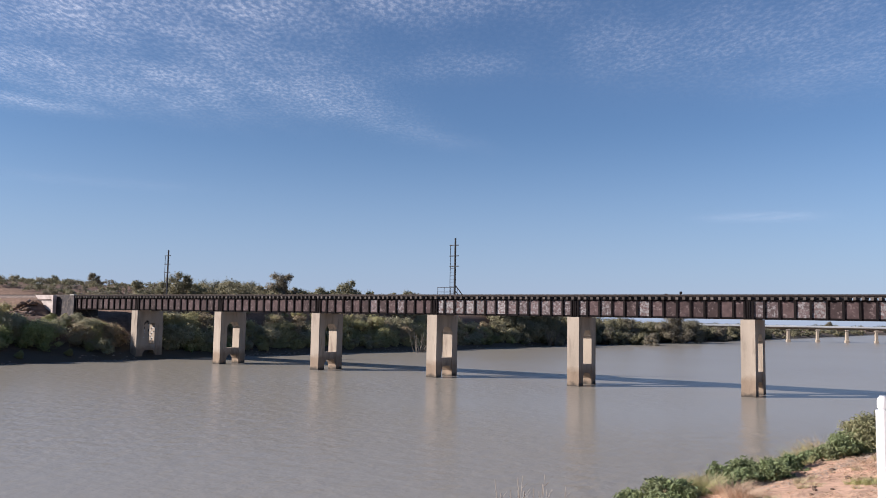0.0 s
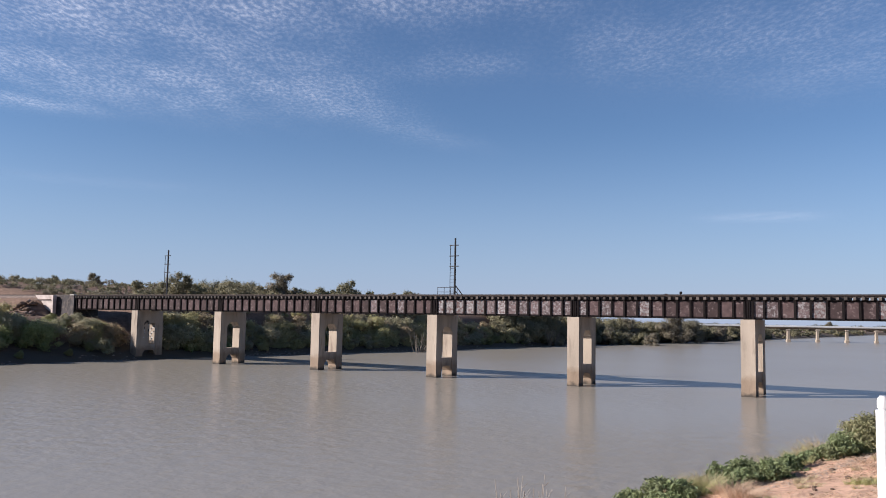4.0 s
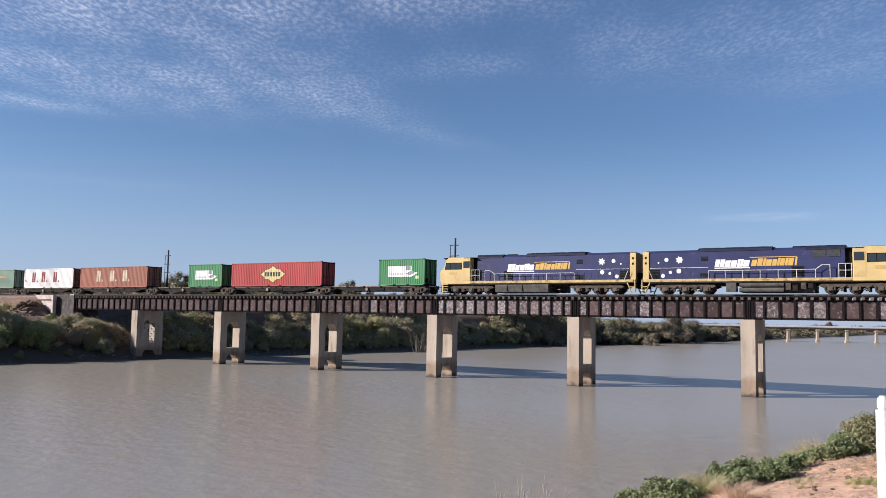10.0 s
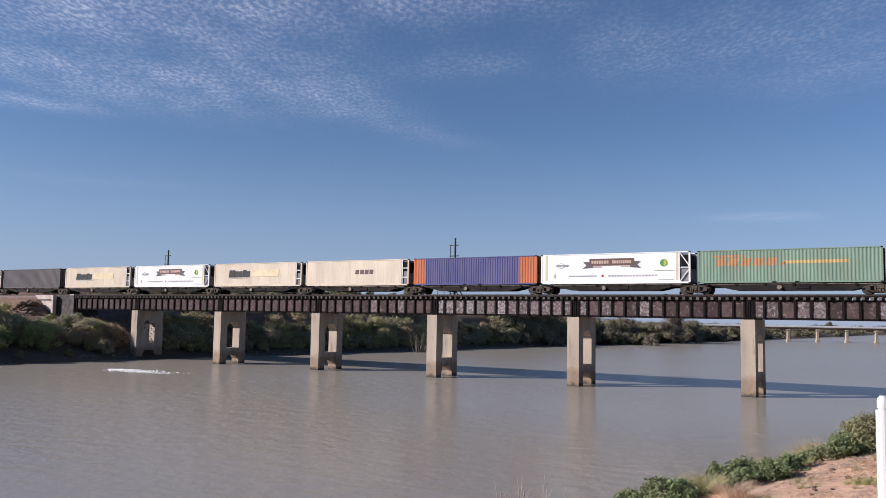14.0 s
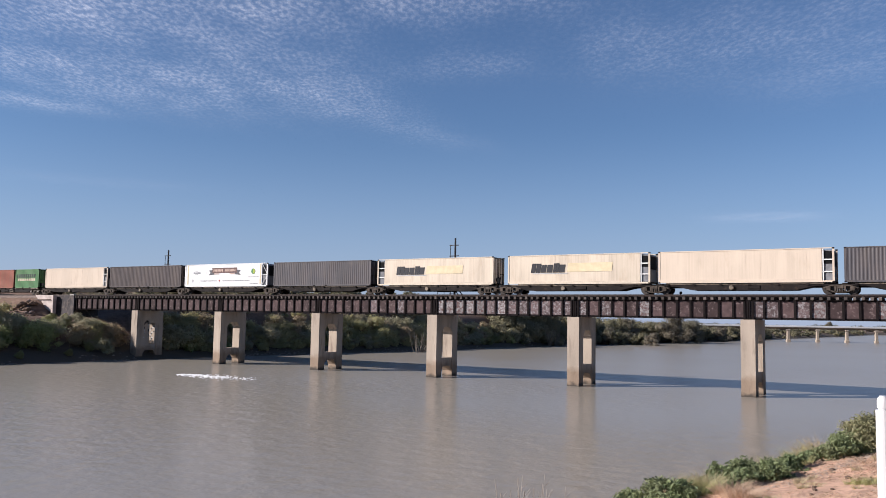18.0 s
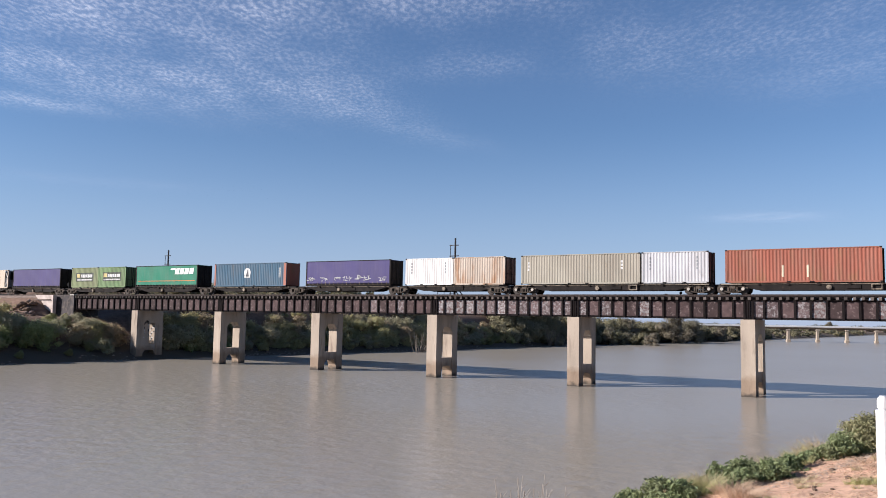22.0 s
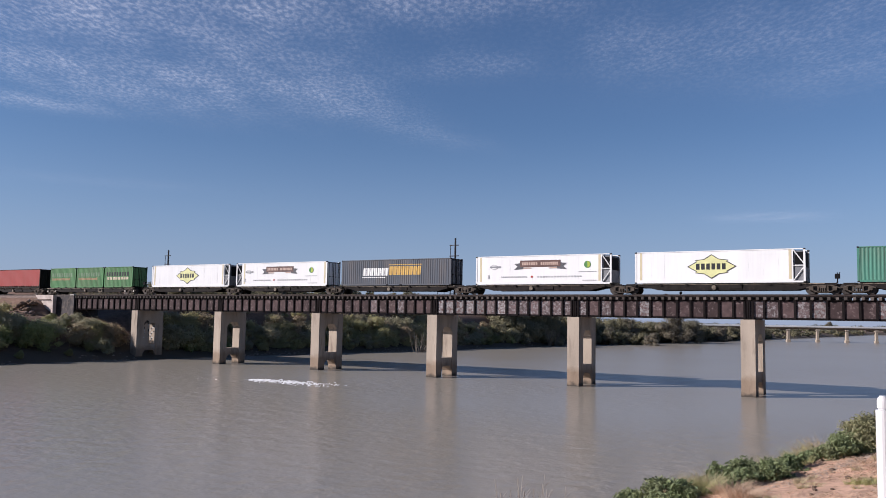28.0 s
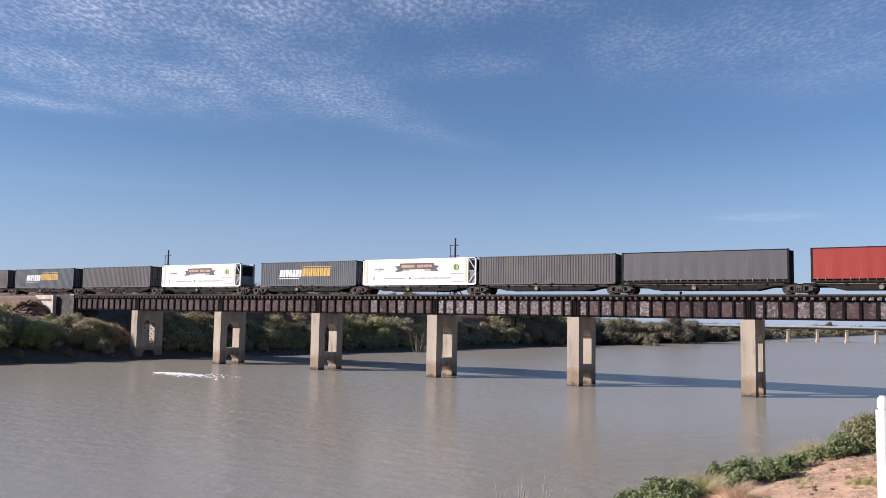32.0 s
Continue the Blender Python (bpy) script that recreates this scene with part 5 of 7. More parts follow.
for rear, length, build, colour, sign, label in LOADS:
    key = (length, build, colour, sign, label)
    if key in made:
        p = copy_thing(made[key], pose(0, 0, 0))
    else:
        m = COLOURS[colour]
        if build == "steel":
            p = steel_box(length, m, label)
        elif build == "steel2":
            p = steel_box(length, m, label, COLOURS["orange"])
        elif build == "steel3":
            p = steel_box(length, m, label)
            for s in (-1, 1):
                part("end_post", boxes((s * length / 2 - (0.42 if s > 0 else -0.02), s * length / 2 - (0.02 if s > 0 else -0.24), -1.2235, -1.15, 0.13, 2.83)), COLOURS["faded_red"], p, "faded red end panel")
            part("end_sheet", boxes((s * length / 2 - 0.035, s * length / 2 + 0.035, -1.1, 1.1, 0.14, 2.78)), COLOURS["rust"], p, "brown-red end sheet")
        elif build == "curtain":
            p = curtain(length, m, label)
        else:
            p = reefer(length, m, label, -1 if build.startswith("back") else 1, BAND if m is COLOURS["reefer_white"] else None, build.endswith("ladder"))
        if sign:
            decorate(p, sign, length)
        made[key] = p
    MOVING.append((p, rear + length / 2, FLOOR, 0))

# ---- train: wagons; each row lists the bogie centres of one articulated set, front to rear ----
SETS = [
    [(-253.0, -267.0, -282.65, -297.0, -313.35, -327.2), (1,)],
    [(-328.6, -344.1, -359.25, -374.3, -389.65, -405.2, -420.85, -436.55, -452.2, -467.6, -483.3), ()],
    [(-484.2, -499.3, -514.95, -530.5, -545.8, -561.4), (1, -1)],
    [(-562.6, -581.4), (1,)],
    [(-582.7, -601.5), ()],
    [(-602.9, -616.1, -630.7, -646.1, -661.0, -675.0), (-1,)],
    [(-676.4, -689.8, -706.1, -721.7, -737.4, -751.4), ()],
    [(-752.4, -770.3, -787.4, -804.9, -821.1, -837.9), (1, -1)],
    [(-840.2, -859.6), ()],
    [(-861.4, -874.9, -890.5, -905.8, -921.1, -937.2), ()],
    [(-938.4, -955.2, -972.2, -989.0, -1006.0), ()],
]
for cuts, stands in SETS:
    k = len(cuts) - 1
    for i in range(k):
        s = tuple(e for e in stands if (e == 1 and i == 0) or (e == -1 and i == k - 1))
        wagon(cuts[i + 1] - (0.55 if i == k - 1 else 0), cuts[i] + (0.55 if i == 0 else 0), i == 0, i == k - 1, s, pale=k == 1)

# ---- locomotives ----
M_LBLUE = mat("locomotive_blue_paint", (0.040, 0.046, 0.128), 0.5, var=0.2, size=0.6, bump=0.04, stain=(0.08, 0.085, 0.17), stain_at=0.66)
M_LYEL = mat("locomotive_yellow_paint", (0.72, 0.535, 0.235), 0.45, var=0.15, size=0.8, bump=0.04, stain=(0.62, 0.40, 0.14), stain_at=0.62)
M_LSILL = mat("grimy_yellow_sill", (0.64, 0.47, 0.21), 0.6, var=0.3, size=1.4, stain=(0.26, 0.17, 0.08), stain_at=0.57)
M_GLASS = bpy.data.materials.new("dark_cab_glass")
M_GLASS.use_nodes = True
M_GLASS.node_tree.nodes["Principled BSDF"].inputs["Base Color"].default_value = (0.02, 0.025, 0.03, 1)
M_GLASS.node_tree.nodes["Principled BSDF"].inputs["Roughness"].default_value = 0.08
M_ROOF = mat("sooty_navy_roof", (0.022, 0.024, 0.05), 0.6, var=0.4, size=2)
M_GREY = mat("locomotive_grey_steel", (0.20, 0.19, 0.18), 0.6, var=0.3)
M_GRILLE = mat("dark_mesh_grille", (0.07, 0.072, 0.075), 0.8, var=0.3, size=4, spec=0.15)
M_HUB_DUSTY = mat("dusty_axle_box", (0.15, 0.125, 0.095), 0.85, var=0.3)
M_LAMP = mat("clear_lamp_lens", (0.75, 0.75, 0.7), 0.15, var=0.05)


M_RAILING = mat("pale_grey_railing", (0.72, 0.70, 0.68), 0.5, var=0.15)
M_TANK = mat("dusty_fuel_tank_paint", (0.125, 0.118, 0.105), 0.8, var=0.35, size=1.2, stain=(0.065, 0.06, 0.055), stain_at=0.56, spec=0.15)
# Darker copy of the yellow paint for end faces turned from the sun.
M_SHADED_END = mat("yellow_paint_shaded_brown", (0.30, 0.19, 0.07), 0.7, var=0.35, size=2)


def locomotive():
    """Rear end at -10.4, cab at +10.4; stands on the rail."""
    p = thing("diesel_locomotive", "dusty blue and yellow diesel freight locomotive with white stars", "locomotive", "locomotives of the freight train")
    part("underframe", boxes((-10.5, 9.6, -1.40, 1.40, 1.10, 1.36)), M_LSILL, p, "grimy yellow underframe edge", bevel=0.03)
    # Dark strip that imitates the shade below the sill.
    part("underframe_shade_rail", boxes((-9.9, 7.0, -1.34, 1.34, 0.98, 1.09)), M_FRAME, p)
    part("centre_frame", boxes((-10.2, 10.2, -0.6, 0.6, 0.75, 1.09)), M_FRAME, p)
    bm = bmesh.new()
    prism(bm, [(-1.0, 1.36), (1.0, 1.36), (1.0, 3.75), (0.7, 3.98), (-0.7, 3.98), (-1.0, 3.75)], "x", -10.4, 6.3)
    part("long_hood", bm, M_LBLUE, p, "blue long hood", bevel=0.02)
    # Solid black block; the recess's shade is put in as colour.
    part("cab_passage", boxes((6.3, 6.9, -0.72, 0.72, 1.36, 3.8)), M_DARK, p, "recess behind the cab, its shade painted black")
    bm = bmesh.new()
    prism(bm, [(-1.02, 3.78), (1.02, 3.78), (1.02, 3.98), (0.75, 4.12), (-0.75, 4.12), (-1.02, 3.98)], "x", -5.6, 0.7)
    part("raised_roof", bm, M_ROOF, p, "sooty dark roof section", bevel=0.02)
    for x0, x1 in ((-5.3, -3.7), (-3.3, -1.7), (-1.3, 0.3)):
        part("roof_fan", boxes((x0, x1, -0.6, 0.6, 4.121, 4.15)), M_DARK, p)
    part("exhaust", boxes((2.2, 3.2, -0.3, 0.3, 3.98, 4.12)), M_DARK, p)
    bm = bmesh.new()
    prism(bm, [(-1.03, 3.72), (1.03, 3.72), (1.03, 3.84), (0.8, 4.08), (-0.8, 4.08), (-1.03, 3.84)], "x", 3.3, 6.32)
    part("radiator_cowl", bm, M_ROOF, p)
    for x in (3.85, 4.97):
        for sy in (-1,):
            part("radiator_grille", boxes((x, x + 1.0, sy * 1.012 - 0.02, sy * 1.012 + 0.02, 3.12, 3.68)), M_GRILLE, p, "dark grey mesh grille")
    for x0, x1, z0, z1 in ((-5.3, -4.7, 2.95, 3.35), (-5.4, -4.6, 1.5, 1.88), (-10.02, -9.05, 1.40, 2.22), (2.2, 3.2, 1.5, 2.35), (5.75, 6.26, 1.5, 2.5)):
        for sy in (-1, 1):
            v = part("vent", boxes((x0, x1, sy * 1.0 - 0.012, sy * 1.0 + 0.012, z0, z1)), M_DARK, p)
            for q in range(3):
                zz = z0 + (z1 - z0) * (q + 0.7) / 3.4
                part("slat", boxes((x0 + 0.04, x1 - 0.04, sy * 1.016 - 0.012, sy * 1.016 + 0.012, zz, zz + 0.03)), M_GRILLE, v)
    for k in range(21):
        x = -8.4 + k * 0.72
        for sy in (-1, 1):
            part("door_seam", boxes((x - 0.012, x + 0.012, sy * 1.0 - 0.006, sy * 1.0 + 0.006, 1.42, 2.1)), M_DARK, p)
    part("rear_wall", boxes((-10.54, -10.43, -1.0, 1.0, 1.37, 3.88)), M_SHADED_END, p, "yellow end wall with shade in its colour", bevel=0.02)
    part("end_housing", boxes((-10.90, -10.55, -0.45, 0.45, 1.0, 2.0)), M_DARK, p, "dark hoses and housing between the ends")
    for sy in (-1, 1):
        post = part("rear_post", boxes((-10.6, -10.05, sy * 1.03 - 0.05, sy * 1.03 + 0.05, 1.37, 3.88)), M_LYEL, p, "yellow corner post")
        for z in (2.75, 3.25):
            part("marker_lamp", boxes((-10.42, -10.24, sy * 1.085 - 0.012, sy * 1.085 + 0.012, z, z + 0.2)), M_DARK, post)
    # cab
    bm = bmesh.new()
    prism(bm, [(6.88, 1.04), (10.4, 1.04), (10.58, 1.5), (10.58, 2.45), (10.14, 2.6), (9.86, 3.62), (9.6, 3.84), (6.88, 3.84)], "y", -1.42, 1.42)
    part("cab", bm, M_LYEL, p, "yellow driver's cab", bevel=0.06)
    visor = bmesh.new()
    prism(visor, [(9.45, 3.86), (10.2, 3.80), (10.2, 3.74), (9.75, 3.60), (9.62, 3.84)], "y", -1.38, 1.38)
    part("front_visor", visor, M_DARK, p, "dark overhanging front visor")
    part("nose_door", boxes((10.585, 10.625, -0.38, 0.38, 1.2, 2.4)), M_LYEL, p)
    part("sun_visor", boxes((6.3, 7.7, -1.44, 1.44, 3.74, 3.8)), M_DARK, p, "dark roof edge")
    part("cab_roof_panel", boxes((7.6, 9.2, -1.0, 1.0, 3.86, 3.92)), M_GREY, p)
    bm = bmesh.new()
    prism(bm, [(10.15, 2.66), (9.92, 3.58), (9.86, 3.56), (10.09, 2.64)], "y", -1.3, -0.06)
    prism(bm, [(10.15, 2.66), (9.92, 3.58), (9.86, 3.56), (10.09, 2.64)], "y", 0.06, 1.3)
    part("windscreen", bm, M_GLASS, p)
    part("front_panel", boxes((10.56, 10.61, -1.3, 1.3, 1.55, 2.4)), M_SHADED_END, p, "yellow nose panel with shade in its colour", bevel=0.01)
    for sy in (-1, 1):
        band = bmesh.new()
        prism(band, [(7.92, 2.58), (10.02, 2.58), (9.84, 3.30), (7.92, 3.30)], "y", sy * 1.424 - 0.006, sy * 1.424 + 0.006)
        part("window_band", band, M_DARK, p, "black window surround")
        for x0, x1, c_ in ((7.98, 8.60, 0.0), (8.66, 9.26, 0.0), (9.32, 9.94, 0.13)):
            bm = bmesh.new()
            prism(bm, [(x0, 2.64), (x1, 2.64), (x1 - c_, 3.24), (x0, 3.24)], "y", sy * 1.432 - 0.01, sy * 1.432 + 0.01)
            part("cab_window", bm, M_GLASS, p)
        d = part("cab_door", boxes((6.94, 7.84, sy * 1.424 - 0.012, sy * 1.424 + 0.012, 1.42, 3.5)), M_LYEL, p)
        part("door_window", boxes((6.98, 7.74, sy * 1.44 - 0.01, sy * 1.44 + 0.01, 2.72, 3.42)), M_GLASS, d)
        part("number_bar", boxes((8.5, 9.4, sy * 1.424 - 0.006, sy * 1.424 + 0.006, 2.0, 2.3)), SIGN["sign_faint_orange"], p)
        for z in (0.28, 0.52, 0.76, 1.0):
            part("step", boxes((9.62, 10.2, sy * 1.28 - 0.15, sy * 1.28 + 0.15, z, z + 0.07)), M_LYEL, p)
        part("step_plate", boxes((9.6, 10.22, sy * 1.16 - 0.03, sy * 1.16 + 0.03, 0.2, 1.04)), M_DARK, p)
        part("step_side", boxes((10.2, 10.3, sy * 1.28 - 0.15, sy * 1.28 + 0.15, 0.15, 1.1)), M_LYEL, p)
        for a, b in (((-9.85, 1.1), (-10.3, 0.12)), ((-10.6, 1.36), (-10.62, 0.2))):
            bm = bmesh.new()
            rod(bm, (a[0], sy * 1.3, a[1]), (b[0], sy * 1.3, b[1]), 0.065, 6)
            part("grab_rail", bm, M_LSILL, p, "grimy yellow slanting grab rail")
        part("rear_step", boxes((-10.58, -10.22, sy * 1.25 - 0.12, sy * 1.25 + 0.12, 0.3, 0.36), (-10.58, -10.12, sy * 1.25 - 0.12, sy * 1.25 + 0.12, 0.65, 0.71)), M_LYEL, p)
        bm = bmesh.new()
        rod(bm, (-9.95, sy * 1.36, 2.2), (-9.6, sy * 1.36, 1.36), 0.03, 5)
        part("end_rail", bm, M_RAILING, p)
        for k in range(7):
            x = -4.6 + k * 1.45
            bm = bmesh.new()
            rod(bm, (x, sy * 1.36, 1.36), (x, sy * 1.36, 2.06), 0.03, 5)
            part("stanchion", bm, M_RAILING, p)
        bm = bmesh.new()
        rod(bm, (-4.6, sy * 1.36, 2.06), (4.1, sy * 1.36, 2.06), 0.03, 5)
        rod(bm, (4.1, sy * 1.36, 2.06), (4.6, sy * 1.36, 2.42), 0.03, 5)
        rod(bm, (4.6, sy * 1.36, 2.42), (5.2, sy * 1.36, 2.42), 0.03, 5)
        rod(bm, (5.2, sy * 1.36, 2.42), (5.2, sy * 1.36, 1.36), 0.03, 5)
        part("hand_rail", bm, M_RAILING, p)
        bm = bmesh.new()
        rod(bm, (5.85, sy * 1.36, 2.5), (6.8, sy * 1.36, 2.5), 0.03, 5)
        for x in (5.85, 6.35, 6.8):
            rod(bm, (x, sy * 1.36, 2.5), (x, sy * 1.36, 1.36), 0.03, 5)
        rod(bm, (5.85, sy * 1.36, 1.95), (6.8, sy * 1.36, 1.95), 0.025, 5)
        part("door_rail", bm, M_RAILING, p)
        bm = bmesh.new()
        rod(bm, (-9.95, sy * 1.04, 2.38), (-4.7, sy * 1.04, 2.38), 0.025, 5)
        part("hood_rail", bm, M_RAILING, p)
        lamp = bmesh.new()
        rod(lamp, (10.5, sy * 0.85, 1.3), (10.56, sy * 0.85, 1.3), 0.13, 12)
        part("headlight", lamp, M_LAMP, p)
    part("nose_equipment", boxes((10.59, 10.72, -0.9, -0.5, 1.15, 1.75), (10.59, 10.72, 0.5, 0.9, 1.15, 1.75)), M_DARK, p, bevel=0.03)
    part("front_plough", boxes((10.0, 10.5, -1.25, 1.25, 0.2, 1.0)), M_DARK, p, bevel=0.04)
    part("rear_buffer_beam", boxes((-10.68, -10.54, -1.1, 1.1, 0.55, 1.1)), M_DARK, p)
    part("coupler", boxes((-10.97, -10.6, -0.15, 0.15, 0.65, 0.98)), M_BOGIE, p)
    part("coupler", boxes((10.3, 10.75, -0.15, 0.15, 0.65, 0.98)), M_BOGIE, p)
    # one side carries air cylinders beside the tank, the other the plain tank wall
    bm = bmesh.new()
    prism(bm, [(-0.9, 1.0), (1.3, 1.0), (1.38, 0.85), (1.3, 0.22), (1.1, 0.14), (-0.9, 0.14)], "x", -1.9, 4.0)
    part("fuel_tank", bm, M_TANK, p, "dusty grey fuel tank", bevel=0.03)
    part("tank_seam", boxes((0.9, 0.96, 1.36, 1.40, 0.25, 0.95), (2.6, 2.66, 1.36, 1.40, 0.25, 0.95)), M_FRAME, p)
    for z in (0.36, 0.80):
        bm = bmesh.new()
        rod(bm, (-2.0, -1.15, z), (1.6, -1.15, z), 0.20, 12)
        part("air_reservoir", bm, M_TANK, p, "long dusty air cylinder")
    part("equipment_box", boxes((-3.1, -2.25, -1.35, -0.7, 0.2, 1.0)), M_TANK, p)
    for k, (x0, z0, z1) in enumerate(((1.75, 0.35, 0.95), (2.3, 0.25, 0.8), (2.95, 0.4, 1.0), (3.5, 0.5, 0.9))):
        part("equipment_box", boxes((x0, x0 + 0.42, -1.3, -0.85, z0, z1)), M_FRAME if k % 2 else M_BOGIE, p, bevel=0.02)
    for c in (-6.75, 7.0):
        bm = bmesh.new()
        for y in (-1.05, 1.05):
            prism(bm, [(c - 2.75, 0.70), (c - 2.4, 0.55), (c - 1.3, 0.60), (c + 1.3, 0.60), (c + 2.4, 0.55), (c + 2.75, 0.70), (c + 2.5, 0.86), (c + 1.0, 0.92), (c - 1.0, 0.92), (c - 2.5, 0.86)], "y", y - 0.07, y + 0.07)
            for dx in (-0.95, 0.95):
                rod(bm, (c + dx - 0.35, y * 1.09, 0.35), (c + dx + 0.3, y * 1.09, 0.72), 0.06, 6)
                box(bm, c + dx - 0.12, c + dx + 0.12, y - 0.1, y + 0.1, 0.25, 0.6)
        box(bm, c - 2.4, c + 2.4, -0.9, 0.9, 0.55, 0.75)
        b = part("bogie", bm, M_BOGIE, p, "dusty brown three-axle bogie")
        for dx in (-1.85, 0.0, 1.85):
            w = part("wheelset", WHEELSET, None, b)
            w.location = (c + dx, 0, 0.03)
            for y in (-1.12, 1.12):
                bm = bmesh.new()
                rod(bm, (c + dx, y - 0.07, 0.46), (c + dx, y + 0.07, 0.46), 0.17, 10)
                box(bm, c + dx - 0.22, c + dx + 0.22, y - 0.05, y + 0.05, 0.3, 0.62)
                part("axle_box", bm, M_HUB_DUSTY, b)
                for e in (-0.36, 0.36):
                    bm = bmesh.new()
                    rod(bm, (c + dx + e, y, 0.34), (c + dx + e, y, 0.64), 0.085, 7)
                    part("spring", bm, M_BOGIE, b)
    # painted shapes; the words run the same way on either side
    for s in (1, -1):
        def plate(name, rows, m, y, label=""):
            for pts in rows:
                bm = bmesh.new()
                prism(bm, [(px if s == 1 else -1.35 - px, pz) for px, pz in pts][::s], "y", -s * y - 0.004, -s * y + 0.004)
                part(name, bm, m, p, label)
        a0, a1, a2 = (-4.15, -1.15, 2.6)
        plate("word_bar", word(a0, a1 - 0.05, 2.40, 3.06, 0.14, 3, 0.1), SIGN["sign_white"], 1.016, "white slanted bars")
        plate("underline", [quad(a0, a1, 2.26, 2.35)], SIGN["sign_white"], 1.016)
        plate("word_bar", word(a1 + 0.08, a2 - 0.25, 2.44, 3.08, 0.14, 5, 0.1), SIGN["sign_gold"], 1.016, "orange slanted bars")
        plate("word_edge", [quad(a1, a2, 3.16, 3.22), quad(a2 - 0.16, a2, 2.45, 3.16, 0.1)], SIGN["sign_gold"], 1.016)
        for x, z, r in ((-9.15, 2.86, 0.08), (-8.42, 3.14, 0.2), (-7.25, 3.1, 0.36), (-8.75, 1.68, 0.19), (-8.07, 1.98, 0.15), (-7.3, 2.1, 0.23)):
            deep = 0.6 if r > 0.3 else 0.86
            pts = [(x + r * (1 if i % 2 == 0 else deep) * math.cos(math.pi * i / 7), z + r * (1 if i % 2 == 0 else deep) * math.sin(math.pi * i / 7)) for i in range(14)]
            bm = bmesh.new()
            prism(bm, pts, "y", -s * 1.016 - 0.004, -s * 1.016 + 0.004)
            part("star", bm, SIGN["sign_white"], p, "white star")
    return p


loco = locomotive()
MOVING.append((loco, -228.75 + 10.42, RAIL, 0))
loco2 = copy_thing(loco, pose(0, 0, 0))
MOVING.append((loco2, -250.61 + 10.40, RAIL, 180))

# ---- plants ----
M_LEAF_DARK = leaf_mat("dull_green_leaves", (0.227, 0.229, 0.099), (0.264, 0.264, 0.118))
M_LEAF_OLIVE = leaf_mat("olive_leaves", (0.312, 0.299, 0.143), (0.353, 0.334, 0.168))
M_LEAF_FAR = leaf_mat("dusty_olive_leaves", (0.174, 0.167, 0.099), (0.219, 0.210, 0.125))
M_LEAF_FAR2 = leaf_mat("dull_bank_leaves", (0.149, 0.144, 0.084), (0.190, 0.182, 0.107))
M_LEAF_GUM = leaf_mat("grey_brown_gum_leaves", (0.149, 0.137, 0.095), (0.190, 0.176, 0.124))
M_LEAF_GREEN = leaf_mat("fresh_green_leaves", (0.215, 0.258, 0.103), (0.255, 0.298, 0.124))
M_LEAF_DRY = leaf_mat("dry_brown_leaves", (0.306, 0.253, 0.157), (0.356, 0.295, 0.186))
M_LEAF_GREY = leaf_mat("grey_gum_leaves", (0.287, 0.273, 0.170), (0.325, 0.309, 0.194))
M_LEAF_WOODS = leaf_mat("hazy_distant_leaves", (0.12, 0.125, 0.09), (0.16, 0.16, 0.115))
M_LEAF_NEAR = leaf_mat("glossy_green_leaves", (0.118, 0.153, 0.065), (0.254, 0.295, 0.142))
M_LEAF_NEAR_DARK = leaf_mat("deep_green_leaves", (0.106, 0.131, 0.062), (0.225, 0.256, 0.125))
M_LEAF_NEAR_GREY = leaf_mat("dusty_grey_olive_leaves", (0.154, 0.160, 0.083), (0.286, 0.281, 0.149))
M_BARK = mat("grey_brown_bark", (0.16, 0.125, 0.095), 0.9, var=0.4, size=4, bump=0.6)
M_TWIG = mat("bleached_twigs", (0.42, 0.38, 0.33), 0.8, var=0.3)
M_BRANCH = mat("grey_dead_branches", (0.27, 0.23, 0.18), 0.85, var=0.3)
M_STRAW = leaf_mat("straw_grass", (0.40, 0.345, 0.20), (0.53, 0.46, 0.285))
M_GRASS = leaf_mat("yellow_green_grass", (0.28, 0.30, 0.12), (0.42, 0.42, 0.20))
M_REDDRY = leaf_mat("reddish_dry_grass", (0.44, 0.33, 0.22), (0.54, 0.43, 0.30))


